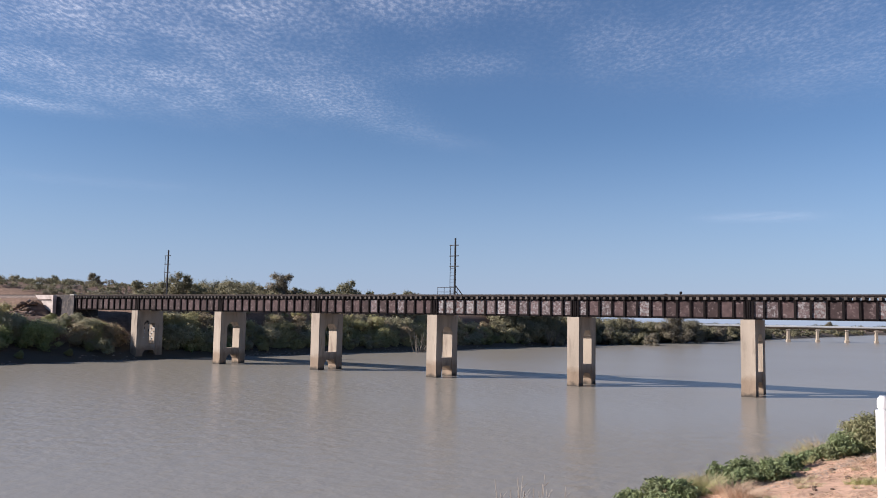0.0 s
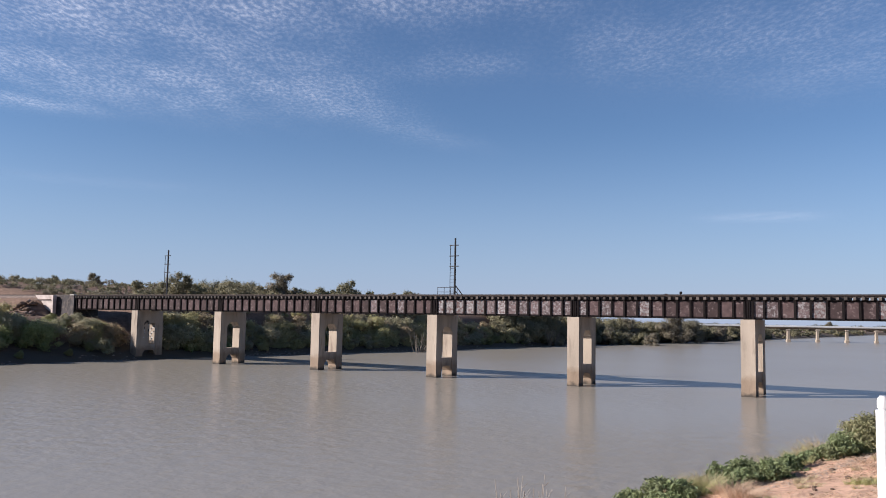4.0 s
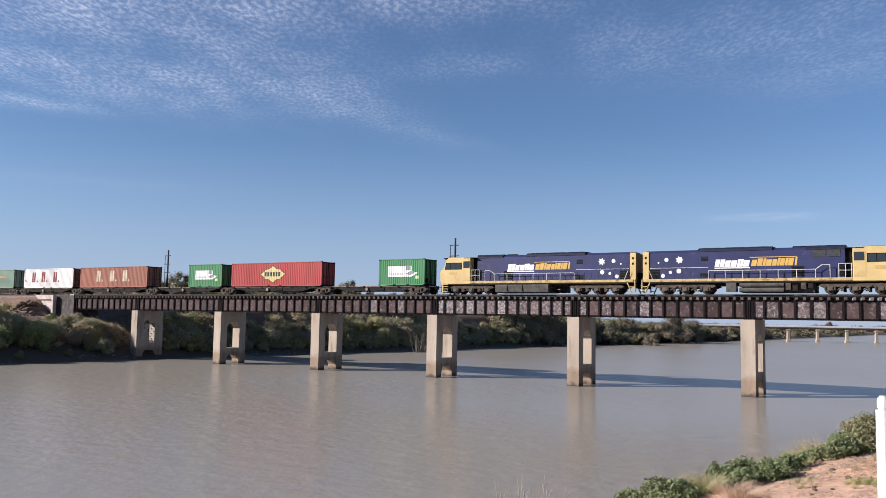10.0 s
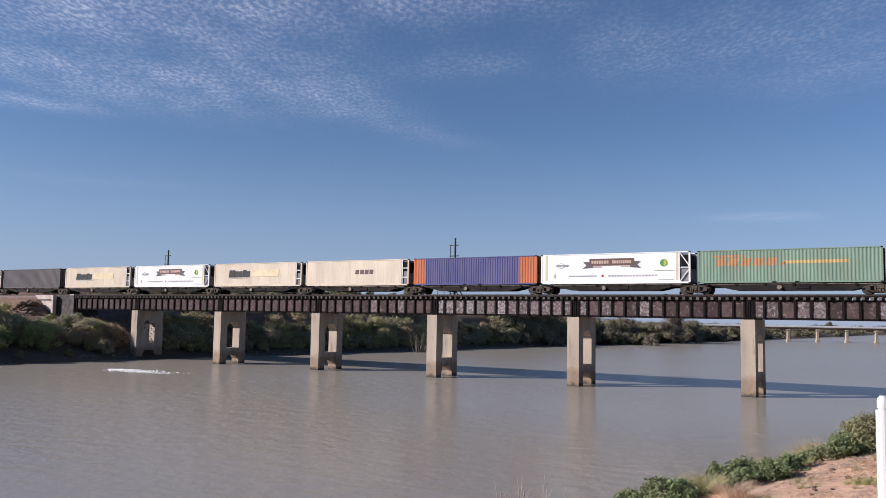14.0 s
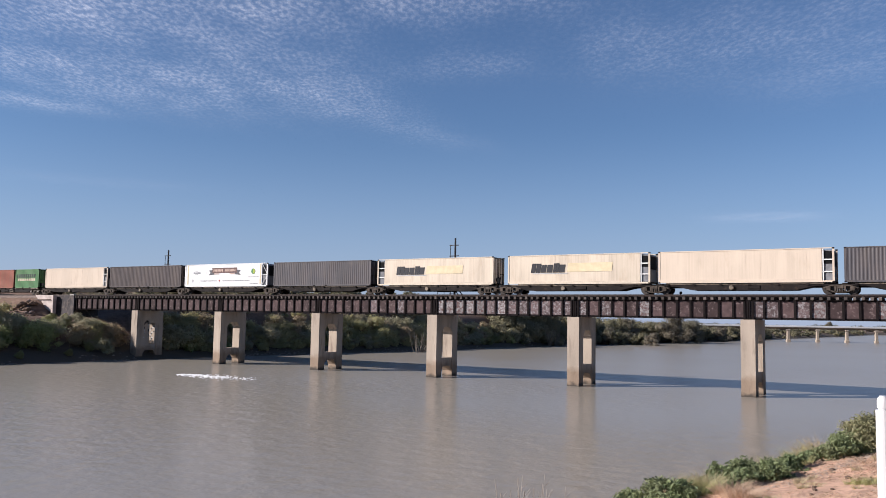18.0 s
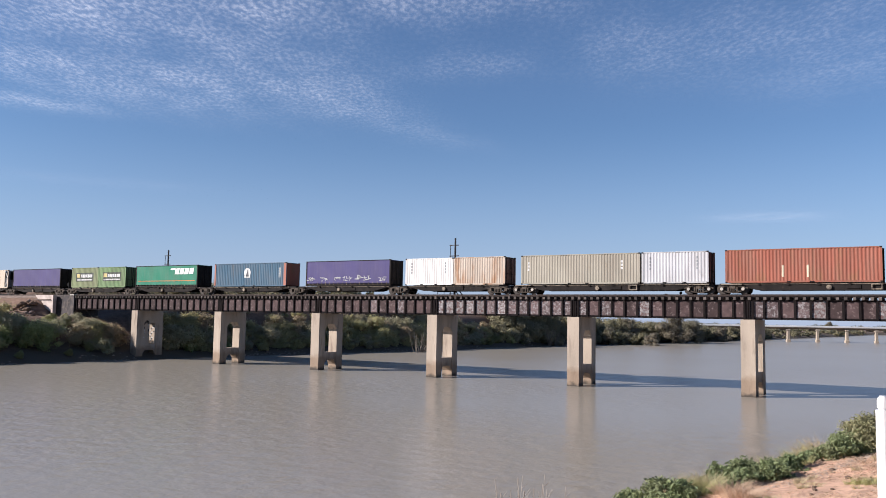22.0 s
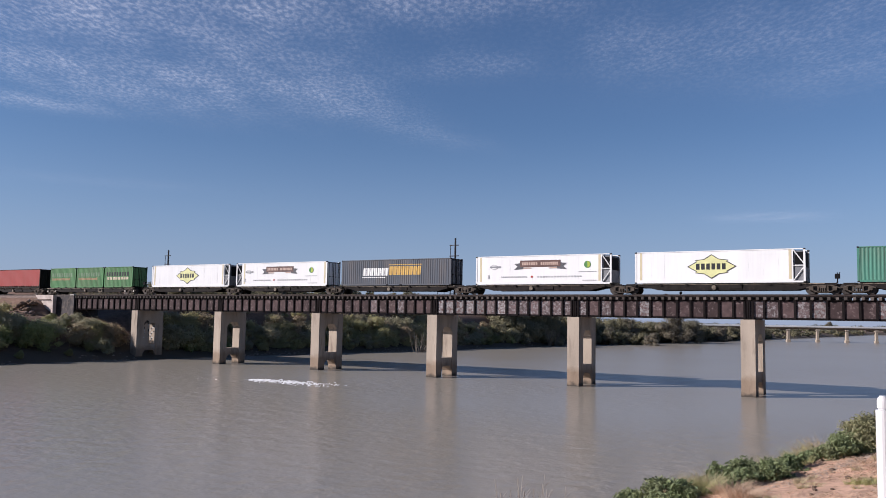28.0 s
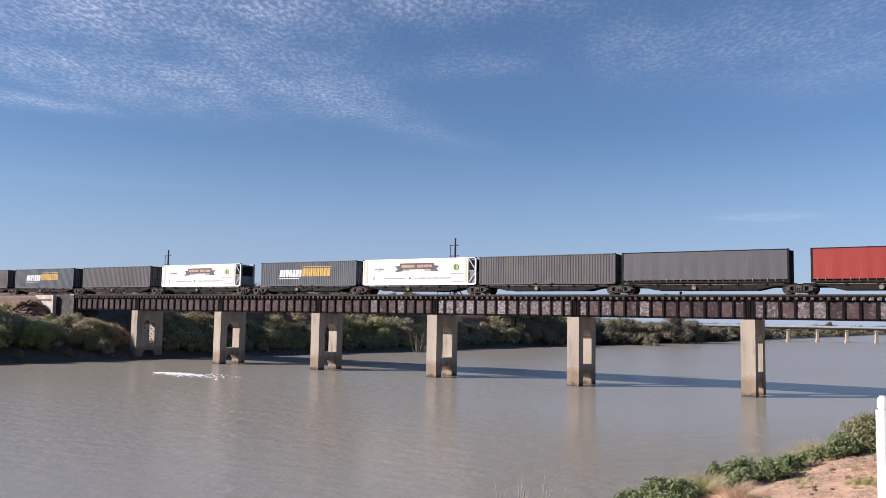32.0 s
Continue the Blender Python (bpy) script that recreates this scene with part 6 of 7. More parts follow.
def leaf_cloud(rng, lobes, per, size, flat=0.75, folded=False):
    """Small leaves gathered in uneven lobes (centre, radius); they face more or less outwards from the lobe. folded: two faces a leaf, for plants close by."""
    g = np.random.default_rng(rng.randrange(1 << 30))
    unit = lambda v: v / np.maximum(1e-6, np.linalg.norm(v, axis=1))[:, None]
    lobes = np.array(lobes, float)
    which = np.repeat(np.arange(len(lobes)), (per * lobes[:, 3] ** 2).astype(int))
    n = len(which)
    centre, r = lobes[which, :3], lobes[which, 3][:, None]
    out = unit(g.normal(size=(n, 3)))
    c = centre + out * np.array((1, 1, flat)) * r * (g.random((n, 1)) ** 0.4) * g.uniform(0.6, 1.5, (n, 1))
    s = size * g.uniform(0.6, 1.4, (n, 1))
    face = unit(out * (0.5 if folded else 0.8) + np.array((0, 0, 0.25)) + g.normal(size=(n, 3)) * (0.55 if folded else 0.28))
    a = unit(np.cross(face, g.normal(size=(n, 3))))
    b = np.cross(face, a)
    if folded:
        k = face * s * 0.25
        verts = np.stack((c - a * s, c + b * s * 0.45 + k, c + a * s, c - b * s * 0.45 + k), 1).reshape(-1, 3)
        i = np.arange(n)[:, None] * 4
        faces = np.concatenate((np.hstack((i, i + 1, i + 2)), np.hstack((i, i + 2, i + 3))))
    else:
        verts = np.stack((c - a * s, c + a * s * 0.6 + b * s * 0.7, c + a * s * 0.6 - b * s * 0.7), 1).reshape(-1, 3)
        faces = np.arange(n)[:, None] * 3 + np.arange(3)
    me = bpy.data.meshes.new("crown")
    me.from_pydata(verts.tolist(), [], faces.tolist())
    return me


def limbs(rng, h, lobes, r0):
    bm = bmesh.new()
    k = min(1.0, h / 3)
    fork = Vector((rng.uniform(-0.2, 0.2) * k, rng.uniform(-0.2, 0.2) * k, h * 0.35))
    rod(bm, (0, 0, -0.6 * k), fork, r0, 7, r0 * 0.7)
    for (x, y, z, r) in lobes[:7]:
        mid = fork.lerp(Vector((x, y, z)), 0.55) + Vector((rng.uniform(-0.2, 0.2) * k, rng.uniform(-0.2, 0.2) * k, 0.15 * k))
        rod(bm, fork, mid, r0 * 0.55, 5, r0 * 0.35)
        rod(bm, mid, (x, y, z), r0 * 0.35, 5, r0 * 0.12)
        for _ in range(2):
            rod(bm, mid, Vector((x, y, z)) + Vector((rng.uniform(-1, 1), rng.uniform(-1, 1), rng.uniform(-0.3, 1))) * r * 0.5, r0 * 0.22, 4, r0 * 0.06)
    return bm


def shrub(seed, h, w, m, name, label, cat, leaf=0.16, per=330, low=0.25, group="", thick=0.05, folded=False, big=1.0):
    rng = random.Random(seed)
    n = rng.randint(24, 32)
    lobes = []
    for i in range(n):
        a = rng.uniform(0, 6.28)
        d = w * 0.5 * rng.uniform(0.15, 0.75)
        z = h * rng.uniform(low, 0.86)
        d *= 1.15 - 0.75 * max(0, z / h - 0.45)
        lobes.append((d * math.cos(a), d * math.sin(a), z, w * rng.uniform(0.07, 0.175) * big))
    p = thing(name, label, cat, group)
    me = leaf_cloud(rng, lobes, per, leaf, 0.75, folded)
    me.materials.append(m)
    part("crown", me, None, p)
    part("trunk", limbs(rng, h, lobes, thick * h ** 0.8), M_BARK, p)
    return p


# far bank: built once, then copied along the shore
PROTO = []
for k in range(10):
    h = (2.6, 3.4, 4.2, 3.0, 5.0, 2.2, 3.8, 4.6, 2.8, 3.2)[k]
    m = (M_LEAF_OLIVE, M_LEAF_OLIVE, M_LEAF_DARK, M_LEAF_GREEN, M_LEAF_OLIVE, M_LEAF_GREY, M_LEAF_GREY, M_LEAF_GREY, M_LEAF_OLIVE, M_LEAF_DRY)[k]
    what = ("dull olive", "olive green", "dark green", "fresh green", "olive", "grey green", "grey-green", "grey gum", "olive yellow", "dry brown")[k]
    PROTO.append((h, shrub(100 + k, h, h * 1.35, m, "river_shrub", f"{what} spreading shrub on the river bank", "shrub", 0.085 + 0.007 * h, 400, 0.12, "shrubs along the far bank", big=1.4)))
TREES = []
for k in range(4):
    h = (7.0, 6.0, 8.0, 5.5)[k]
    TREES.append((h, shrub(200 + k, h, h * 0.95, (M_LEAF_GUM, M_LEAF_FAR2, M_LEAF_GUM, M_LEAF_FAR)[k], "gum_tree", "grey-green spreading gum tree behind the river bank", "tree", 0.14, 340, 0.26, "trees behind the far bank", big=1.1)))
used = set()


def plant(kind, x, y, s=1.0, rng=random):
    h, proto = kind
    m = pose(x, y, height(x, y) - 0.05, 0, 0, rng.uniform(0, 360)) @ Matrix.Diagonal((s, s, s * rng.uniform(0.9, 1.1), 1))
    if proto.name not in used:
        used.add(proto.name)
        proto.matrix_basis = m
        return proto
    c = copy_thing(proto, m)
    c.scale = m.to_scale()
    return c


rng = random.Random(11)
# thick belt beside the water
y = -36.0
while y < 115:
    sh = shore_left(y)
    for k in range(4 if y < 60 else 3):
        d = ((rng.uniform(1.9, 3.4), rng.uniform(3.2, 5.6), rng.uniform(5.4, 8.0), rng.uniform(8.5, 13)) if y > 6 else (rng.uniform(2.4, 4.2), rng.uniform(5.0, 7.5), rng.uniform(7, 10.5), rng.uniform(9.5, 15)))[k]
        x, yy = sh - d, y + rng.uniform(-0.9, 0.9)
        under = -1.0 < yy < 6.5
        if under and x < -10.5:
            continue
        if y < 6 and rng.random() < (0.72, 0.55, 0.5, 0.1)[k]:
            continue
        kind = PROTO[rng.randrange(10)]
        # Leaf colour imitates shade at the bank's foot, sun on the rows above.
        if y < 6 and k == 0:
            kind = PROTO[2]
        elif y > 6 and k > 0:
            kind = PROTO[(0, 1, 4, 5, 6, 7, 8, 9)[rng.randrange(8)]]
        h = kind[0]
        if y > 6:
            want = (rng.uniform(1.1, 1.9), rng.uniform(2.1, 3.3), rng.uniform(2.5, 4.0), rng.uniform(0.9, 1.9))[k]
        else:
            want = (rng.uniform(0.7, 1.3), rng.uniform(2.4, 3.6), rng.uniform(2.4, 3.8), rng.uniform(2.2, 3.6))[k]
        if yy < -1 and k > 1:
            want = min(want, 6.0 + rng.uniform(-0.9, 0.3) - height(x, yy))
        if under:
            want = min(want, 5.6 - height(x, yy)) * 0.75
        if want > 0.5:
            plant(kind, x, yy, want / h, rng)
    y += 1.6 + max(0, y) * 0.012


def shore_stones():
    """Pale stones, dry mud and drift along the water's edge of the far bank."""
    r_ = random.Random(63)
    verts, faces = [], []
    for k in range(1500):
        y = -36 + 190 * r_.random() ** 1.2
        if noise.noise((y * 0.12, 0.4, 8.0)) < -0.12:
            continue
        d = r_.uniform(0.0, 0.9) if k % 4 else r_.uniform(0.5, 2.6)
        x = shore_left(y) - d
        z, s = max(0.0, height(x, y)), r_.uniform(0.06, 0.22)
        i, a = len(verts), r_.uniform(0, 6.28)
        for lift, sc in ((-0.1, 1.0), (s * 0.45, 0.6)):
            verts += [(x + sc * s * r_.uniform(0.7, 1.3) * math.cos(a + q * 1.2566), y + sc * s * r_.uniform(0.9, 1.8) * math.sin(a + q * 1.2566), z + lift) for q in range(5)]
        faces += [(i + q, i + (q + 1) % 5, i + 5 + (q + 1) % 5, i + 5 + q) for q in range(5)] + [tuple(range(i + 5, i + 10))]
    me = bpy.data.meshes.new("shore_stones")
    me.from_pydata(verts, [], faces)
    me.materials.append(leaf_mat("pale_shore_stone", (0.13, 0.105, 0.085), (0.30, 0.25, 0.20)))
    return me


tagged(new("shore_stones", shore_stones()), "pale stones and dry mud along the far water's edge", "stones", kind="stuff")
# scrub on the plateau and along the far reach: one mass
def scrub(seed, spots, size):
    """Low bushes as uneven heaps of leaves; spots are (x, y, height)."""
    r_ = random.Random(seed)
    lobes = []
    for x, y, h in spots:
        g = height(x, y)
        for j in range(r_.randint(4, 7)):
            a, d = r_.uniform(0, 6.28), h * r_.uniform(0.1, 0.75)
            lobes.append((x + d * math.cos(a), y + d * math.sin(a), g + h * r_.uniform(0.25, 0.72), h * r_.uniform(0.22, 0.42)))
    return leaf_cloud(r_, lobes, 130, size * 0.75)


def scrub_object(name, seed, spots, size, m, label):
    me = scrub(seed, spots, size)
    me.materials.append(m)
    return tagged(new(name, me), label, "scrub", kind="stuff")


masses = {0: [], 1: [], 2: []}
for k in range(1500):
    az, r = radians(rng.uniform(-66, -32.5)), 126 + 100 * rng.random() ** 1.3
    x, y = CX + r * math.sin(az), CY + r * math.cos(az)
    if shore_left(y) - x < 14 or y < 9:
        continue
    masses[rng.randrange(3)].append((x, y, rng.uniform(0.7, 1.7)))
scrub_object("plateau_scrub", 51, masses[0], 0.2, M_LEAF_FAR, "olive scrub on the plateau behind the bank")
scrub_object("plateau_scrub", 52, masses[1], 0.2, M_LEAF_GUM, "grey-green scrub on the plateau behind the bank")
scrub_object("plateau_scrub", 53, masses[2], 0.2, M_LEAF_FAR2, "dark green scrub on the plateau behind the bank")
ridge = []
for k in range(110):
    az, r = radians(rng.uniform(-47.5, -32.0)), rng.uniform(164, 184)
    ridge.append((CX + r * math.sin(az), CY + r * math.cos(az), rng.uniform(2.9, 4.0) - 0.09 * (math.degrees(az) + 42)))
scrub_object("plateau_scrub", 56, ridge, 0.22, M_LEAF_FAR, "taller grey-green scrub on the plateau behind the bank")
reach = {0: [], 1: []}
for k in range(330):
    y = 100 + 470 * rng.random() ** (1.4 if k % 2 else 0.8)
    d = rng.uniform(0.5, 22)
    reach[rng.randrange(2)].append((shore_left(y) - d, y, rng.uniform(2.0, 4.5) * (0.7 if y > 250 else 1)))
for k in range(230):
    y = rng.uniform(102, 300)
    d = rng.uniform(0.2, 11)
    reach[rng.randrange(2)].append((shore_left(y) - d, y, (rng.uniform(2.0, 3.6) if d < 4 else rng.uniform(3.4, 6.0)) * (1.05 if y < 220 else 0.75)))
scrub_object("river_scrub", 54, reach[0], 0.3, M_LEAF_FAR, "grey-olive scrub along the far reach of the river")
scrub_object("river_scrub", 55, reach[1], 0.3, M_LEAF_FAR2, "dark green scrub along the far reach of the river")


def by_bearing(px_az, r, kind, s):
    a = radians(px_az)
    plant(kind, CX + r * math.sin(a), CY + r * math.cos(a), s, rng)


# single larger bushes on the slope before the abutment
by_bearing(-57.5, 116, PROTO[3], 1.3)
by_bearing(-55.1, 120, PROTO[9], 1.0)
by_bearing(-53.7, 118, PROTO[5], 0.8)
by_bearing(-60.2, 118, PROTO[4], 0.85)
by_bearing(-42.8, 168, TREES[2], 0.95)
by_bearing(-41.6, 172, TREES[1], 0.8)
by_bearing(-44.2, 170, TREES[3], 0.75)
by_bearing(-49.3, 140, TREES[1], 0.95)
by_bearing(-50.3, 143, TREES[3], 0.8)
by_bearing(-48.3, 143, TREES[3], 0.7)
by_bearing(-54.6, 190, TREES[0], 0.45)
by_bearing(-56.9, 200, TREES[3], 0.45)
for a, r, s, k in ((-40.1, 176, 0.85, 3), (-39.3, 180, 0.7, 1), (-38.4, 178, 1.05, 1), (-37.5, 184, 0.75, 3), (-36.7, 180, 0.85, 3), (-35.4, 182, 0.85, 1), (-34.6, 186, 0.7, 3), (-34.1, 180, 0.9, 3), (-33.0, 184, 0.75, 1), (-32.2, 186, 0.6, 3), (-45.6, 172, 0.7, 3), (-46.7, 170, 0.6, 1), (-52.0, 176, 0.5, 1)):
    by_bearing(a, r, TREES[k], s)
for a, r, s in ((-33.5, 175, 0.8), (-28, 190, 0.9), (-24, 215, 0.8), (-21.5, 235, 0.9), (-19, 250, 0.9), (-17.5, 262, 1.0), (-16.1, 262, 1.62), (-15.2, 270, 1.5), (-14, 300, 0.8), (-13.1, 300, 0.9)):
    by_bearing(a, r, TREES[rng.randrange(4)], s)

for k in range(9):
    by_bearing(-21.4 + 0.5 * k + rng.uniform(-0.15, 0.15), 226 + rng.uniform(-6, 12), TREES[(1, 3, 0)[k % 3]], rng.uniform(0.72, 0.95))
by_bearing(-6.6, 620, TREES[0], 0.95)
by_bearing(-5.0, 630, TREES[3], 0.85)


def bare_bush(px_az, r, h, seed):
    """A bleached dead bush leaning over the water."""
    r_ = random.Random(seed)
    a = radians(px_az)
    x, y = CX + r * math.sin(a), CY + r * math.cos(a)
    p = thing("dead_bush", "bleached dead branching bush at the water's edge", "dead bush", at=pose(x, y, height(x, y) - 0.1))
    for k in range(9):
        bm = bmesh.new()
        q = Vector((r_.uniform(-1.4, 1.4), r_.uniform(-1.4, 1.4), h * r_.uniform(0.6, 1)))
        mid = q * 0.5 + Vector((r_.uniform(-0.3, 0.3), r_.uniform(-0.3, 0.3), 0.2))
        rod(bm, (0, 0, 0), mid, 0.07, 5, 0.05)
        rod(bm, mid, q, 0.05, 5, 0.02)
        for j in range(5):
            s0 = mid.lerp(q, r_.random())
            rod(bm, s0, s0 + Vector((r_.uniform(-0.7, 0.7), r_.uniform(-0.7, 0.7), r_.uniform(-0.2, 0.7))), 0.03, 4, 0.01)
        part("branch", bm, M_BRANCH, p)


bare_bush(-33.3, 150, 5.6, 5)
bare_bush(-33.0, 152, 3.6, 6)
bare_bush(-24.2, 200, 5.5, 7)
bare_bush(-23.8, 203, 4.5, 8)


def far_woods():
    """Low woods on the horizon, one mass of small clumps."""
    rng = random.Random(31)
    lobes = []
    for k in range(900):
        a, r = radians(rng.uniform(-75, 30)), rng.uniform(420, 1500)
        x, y = CX + r * math.sin(a), CY + r * math.cos(a)
        g = height(x, y)
        if g < 1.0:
            continue
        s = rng.uniform(1.6, 3.2)
        for j in range(3):
            lobes.append((x + rng.uniform(-3, 3), y + rng.uniform(-3, 3), g + s * rng.uniform(0.4, 0.9), s * rng.uniform(0.6, 1.0)))
    me = leaf_cloud(rng, lobes, 15, 0.6)
    me.materials.append(M_LEAF_WOODS)
    return me


tagged(new("distant_woods", far_woods()), "low dark green scrub on the far plain", "woods", kind="stuff")

# ---- near bank ----
def rubble_heap(x, y, r, h, seed):
    """A low mound with lumps of earth and broken stone on it."""
    r_ = random.Random(seed)
    p = thing("rubble_heap", "low heap of dark earth and broken stones beside the track", "rubble heap", at=pose(x, y, height(x, y) - 0.1))
    for k in range(36):
        a, d = r_.uniform(0, 6.28), r * r_.random() ** 0.7
        size = r_.uniform(0.14, 0.38) * (1.5 if k < 6 else 1.0)
        bm = bmesh.new()
        bmesh.ops.create_icosphere(bm, subdivisions=2, radius=1.0)
        flat = r_.uniform(0.5, 0.8)
        for v in bm.verts:
            k_ = 1 + 0.42 * noise.noise(v.co * 1.4 + Vector((seed + 3.1 * k, 0, 0))) + 0.2 * noise.noise(v.co * 3.4 + Vector((0, seed + k, 0)))
            v.co = Vector((v.co.x * size * k_ * 1.2, v.co.y * size * k_, v.co.z * size * k_ * flat))
        ob = part("lump", bm, M_CLOD if k % 5 else M_STONE, p)
        ob.matrix_basis = pose(d * math.cos(a), 0.7 * d * math.sin(a), h * (1 - d / r) + height(x + d * math.cos(a), y + 0.7 * d * math.sin(a)) - height(x, y) + 0.1, 0, 0, r_.uniform(0, 360))
    return p


M_STONE = mat("dusty_broken_stone", (0.42, 0.31, 0.25), 0.95, var=0.4, size=2.0, fine=9, bump=0.8)
M_CLOD = mat("brown_clod", (0.25, 0.17, 0.12), 0.95, var=0.45, size=2.5, fine=8, bump=0.8)
rubble_heap(-20.5, -3.2, 2.4, 0.7, 3)
rubble_heap(-25.5, -4.0, 1.7, 0.35, 8)
rubble_heap(-17.6, -4.4, 1.6, 0.3, 5)


def near_point(u, w):
    k = 2.055 / (1.68 + 0.15 * u)
    return CX + k * (RGT[0] * u + FWD[0] * w), CY + k * (RGT[1] * u + FWD[1] * w)


def near_shrub(seed, u, w, h, m, label):
    x, y = near_point(u, w)
    h *= 0.78
    p = shrub(seed, h * 1.05, h * 1.9, m, "bank_shrub", label, "shrub", 0.021, 5200 / h, 0.2, "shrubs on the near bank", 0.012, True)
    p.matrix_basis = pose(x, y, height(x, y) - 0.03, 0, 0, seed * 40)
    return p


for k, (u, w, s) in enumerate(((1.72, 8.6, 0.22), (2.0, 8.7, 0.28), (2.3, 8.8, 0.33), (2.51, 8.7, 0.28), (3.21, 9.8, 0.25), (3.31, 9.75, 0.32), (3.6, 9.95, 0.33), (3.98, 10.0, 0.28), (4.48, 10.6, 0.25), (5.06, 11.4, 0.2),
                               (5.34, 11.5, 0.24), (5.64, 11.7, 0.3), (6.0, 12.2, 0.36), (6.28, 12.4, 0.48), (6.53, 12.5, 0.54), (6.8, 12.6, 0.58), (2.15, 8.3, 0.24), (3.45, 9.55, 0.26))):
    near_shrub(300 + k, u, w, s, M_LEAF_NEAR_GREY if u > 6.1 else (M_LEAF_NEAR, M_LEAF_NEAR, M_LEAF_NEAR_DARK, M_LEAF_NEAR)[k % 4], "grey-olive twiggy shrub on the sandy bank" if u > 6.1 else "small leafy green shrub on the sandy bank")


def tuft(seed, h, n, spread_, m, label, lean=0.6, width=0.0026):
    rng = random.Random(seed)
    verts, faces = [], []
    for _ in range(n):
        a, r = rng.uniform(0, 6.28), rng.uniform(0, spread_)
        b = Vector((r * math.cos(a), r * math.sin(a), 0))
        d = Vector((math.cos(a) * lean * rng.uniform(0.2, 1), math.sin(a) * lean * rng.uniform(0.2, 1), 1)).normalized() * h * rng.uniform(0.5, 1.1)
        s = Vector((-math.sin(a + 1), math.cos(a + 1), 0)) * width
        i = len(verts)
        mid = b + d * 0.55
        tip = b + d + Vector((d.x, d.y, -0.25 * h)) * 0.5
        verts += [b - s, b + s, mid + s * 0.8, mid - s * 0.8, tip]
        faces += [(i, i + 1, i + 2, i + 3), (i + 3, i + 2, i + 4)]
    me = bpy.data.meshes.new("tuft")
    me.from_pydata(verts, [], faces)
    me.materials.append(m)
    p = thing("grass_tuft", label, "grass", "grass tufts on the near bank")
    part("tuft", me, None, p)
    return p


GR = [tuft(1, 0.42, 300, 0.16, M_STRAW, "dry straw-coloured grass tuft on sand"), tuft(2, 0.38, 300, 0.16, M_GRASS, "yellow-green grass tuft on sand"), tuft(3, 0.26, 220, 0.13, M_REDDRY, "reddish dry grass tuft on sand", 1.1)]


def put_tuft(i, u, w, s):
    x, y = near_point(u, w)
    m = pose(x, y, height(x, y) - 0.02, 0, 0, rng.uniform(0, 360))
    c = GR[i] if GR[i].name not in used else copy_thing(GR[i], m)
    used.add(GR[i].name)
    c.matrix_basis = m @ Matrix.Diagonal((s, s, s * 0.85, 1))


for i, u, w, s in ((0, 2.8, 9.2, 0.8), (1, 2.88, 9.06, 0.8), (1, 2.7, 9.3, 0.85), (1, 2.78, 8.95, 0.7), (0, 2.95, 9.25, 0.8), (1, 2.86, 9.4, 0.8), (0, 3.34, 9.9, 0.7), (2, 3.08, 8.6, 1.0), (2, 3.09, 8.97, 1.1), (2, 3.2, 8.7, 0.9), (2, 3.15, 8.85, 1.0), (1, 4.8, 11.1, 0.6), (1, 4.56, 11.2, 0.55), (1, 4.70, 9.4, 0.34), (1, 4.89, 9.48, 0.34), (1, 4.8, 9.35, 0.36), (1, 4.98, 9.42, 0.3), (1, 4.76, 9.5, 0.34), (1, 4.62, 9.45, 0.28),
                   (2, 2.75, 9.9, 0.9), (1, 4.5, 11.3, 0.5), (0, 5.4, 12.2, 0.9), (1, 5.6, 12.4, 0.9), (0, 5.9, 12.9, 1.0), (1, 4.3, 10.8, 0.7), (0, 4.15, 10.6, 0.7), (0, 2.6, 9.3, 0.7), (1, 5.0, 11.7, 0.8)):
    put_tuft(i, u, w, s)
for k in range(64):
    u = 2.0 + 4.8 * rng.random()
    put_tuft(rng.choice((0, 1, 1)), u, 9.0 + 0.93 * (u - 2.3) + rng.uniform(-0.1, 0.45), rng.uniform(0.3, 0.62))
for k in range(150):
    u = rng.uniform(3.0, 7.0)
    d_ = rng.random() ** 1.6
    put_tuft(rng.choice((0, 2, 2, 2)), u, 8.65 + 0.98 * (u - 3) - 1.9 * d_, rng.uniform(0.10, 0.30) * (1.1 - 0.6 * d_))


def twig_bush(u, w, h):
    rng2 = random.Random(77)
    p = thing("bare_twig_bush", "bleached leafless twig bush on the bank edge", "dry bush")
    x, y = near_point(u, w)
    p.matrix_basis = pose(x, y, height(x, y) - 0.05)
    for k in range(14):
        bm = bmesh.new()
        a = rng2.uniform(0, 6.28)
        q = Vector((math.cos(a) * rng2.uniform(0.1, 0.35), math.sin(a) * rng2.uniform(0.1, 0.35), h * rng2.uniform(0.6, 1.0)))
        rod(bm, (0, 0, 0), q, 0.008, 4, 0.003)
        for _ in range(5):
            s0 = q * rng2.uniform(0.45, 0.95)
            rod(bm, s0, s0 + Vector((rng2.uniform(-0.1, 0.1), rng2.uniform(-0.1, 0.1), rng2.uniform(0.04, 0.16))), 0.004, 3, 0.0015)
        part("twig", bm, M_TWIG, p)


for u_, w_, top_ in ((0.80, 7.0, 4.72), (0.62, 7.1, 4.66), (0.98, 7.0, 4.62)):
    gx, gy = near_point(u_, w_)
    twig_bush(u_, w_, max(0.3, top_ - height(gx, gy)))

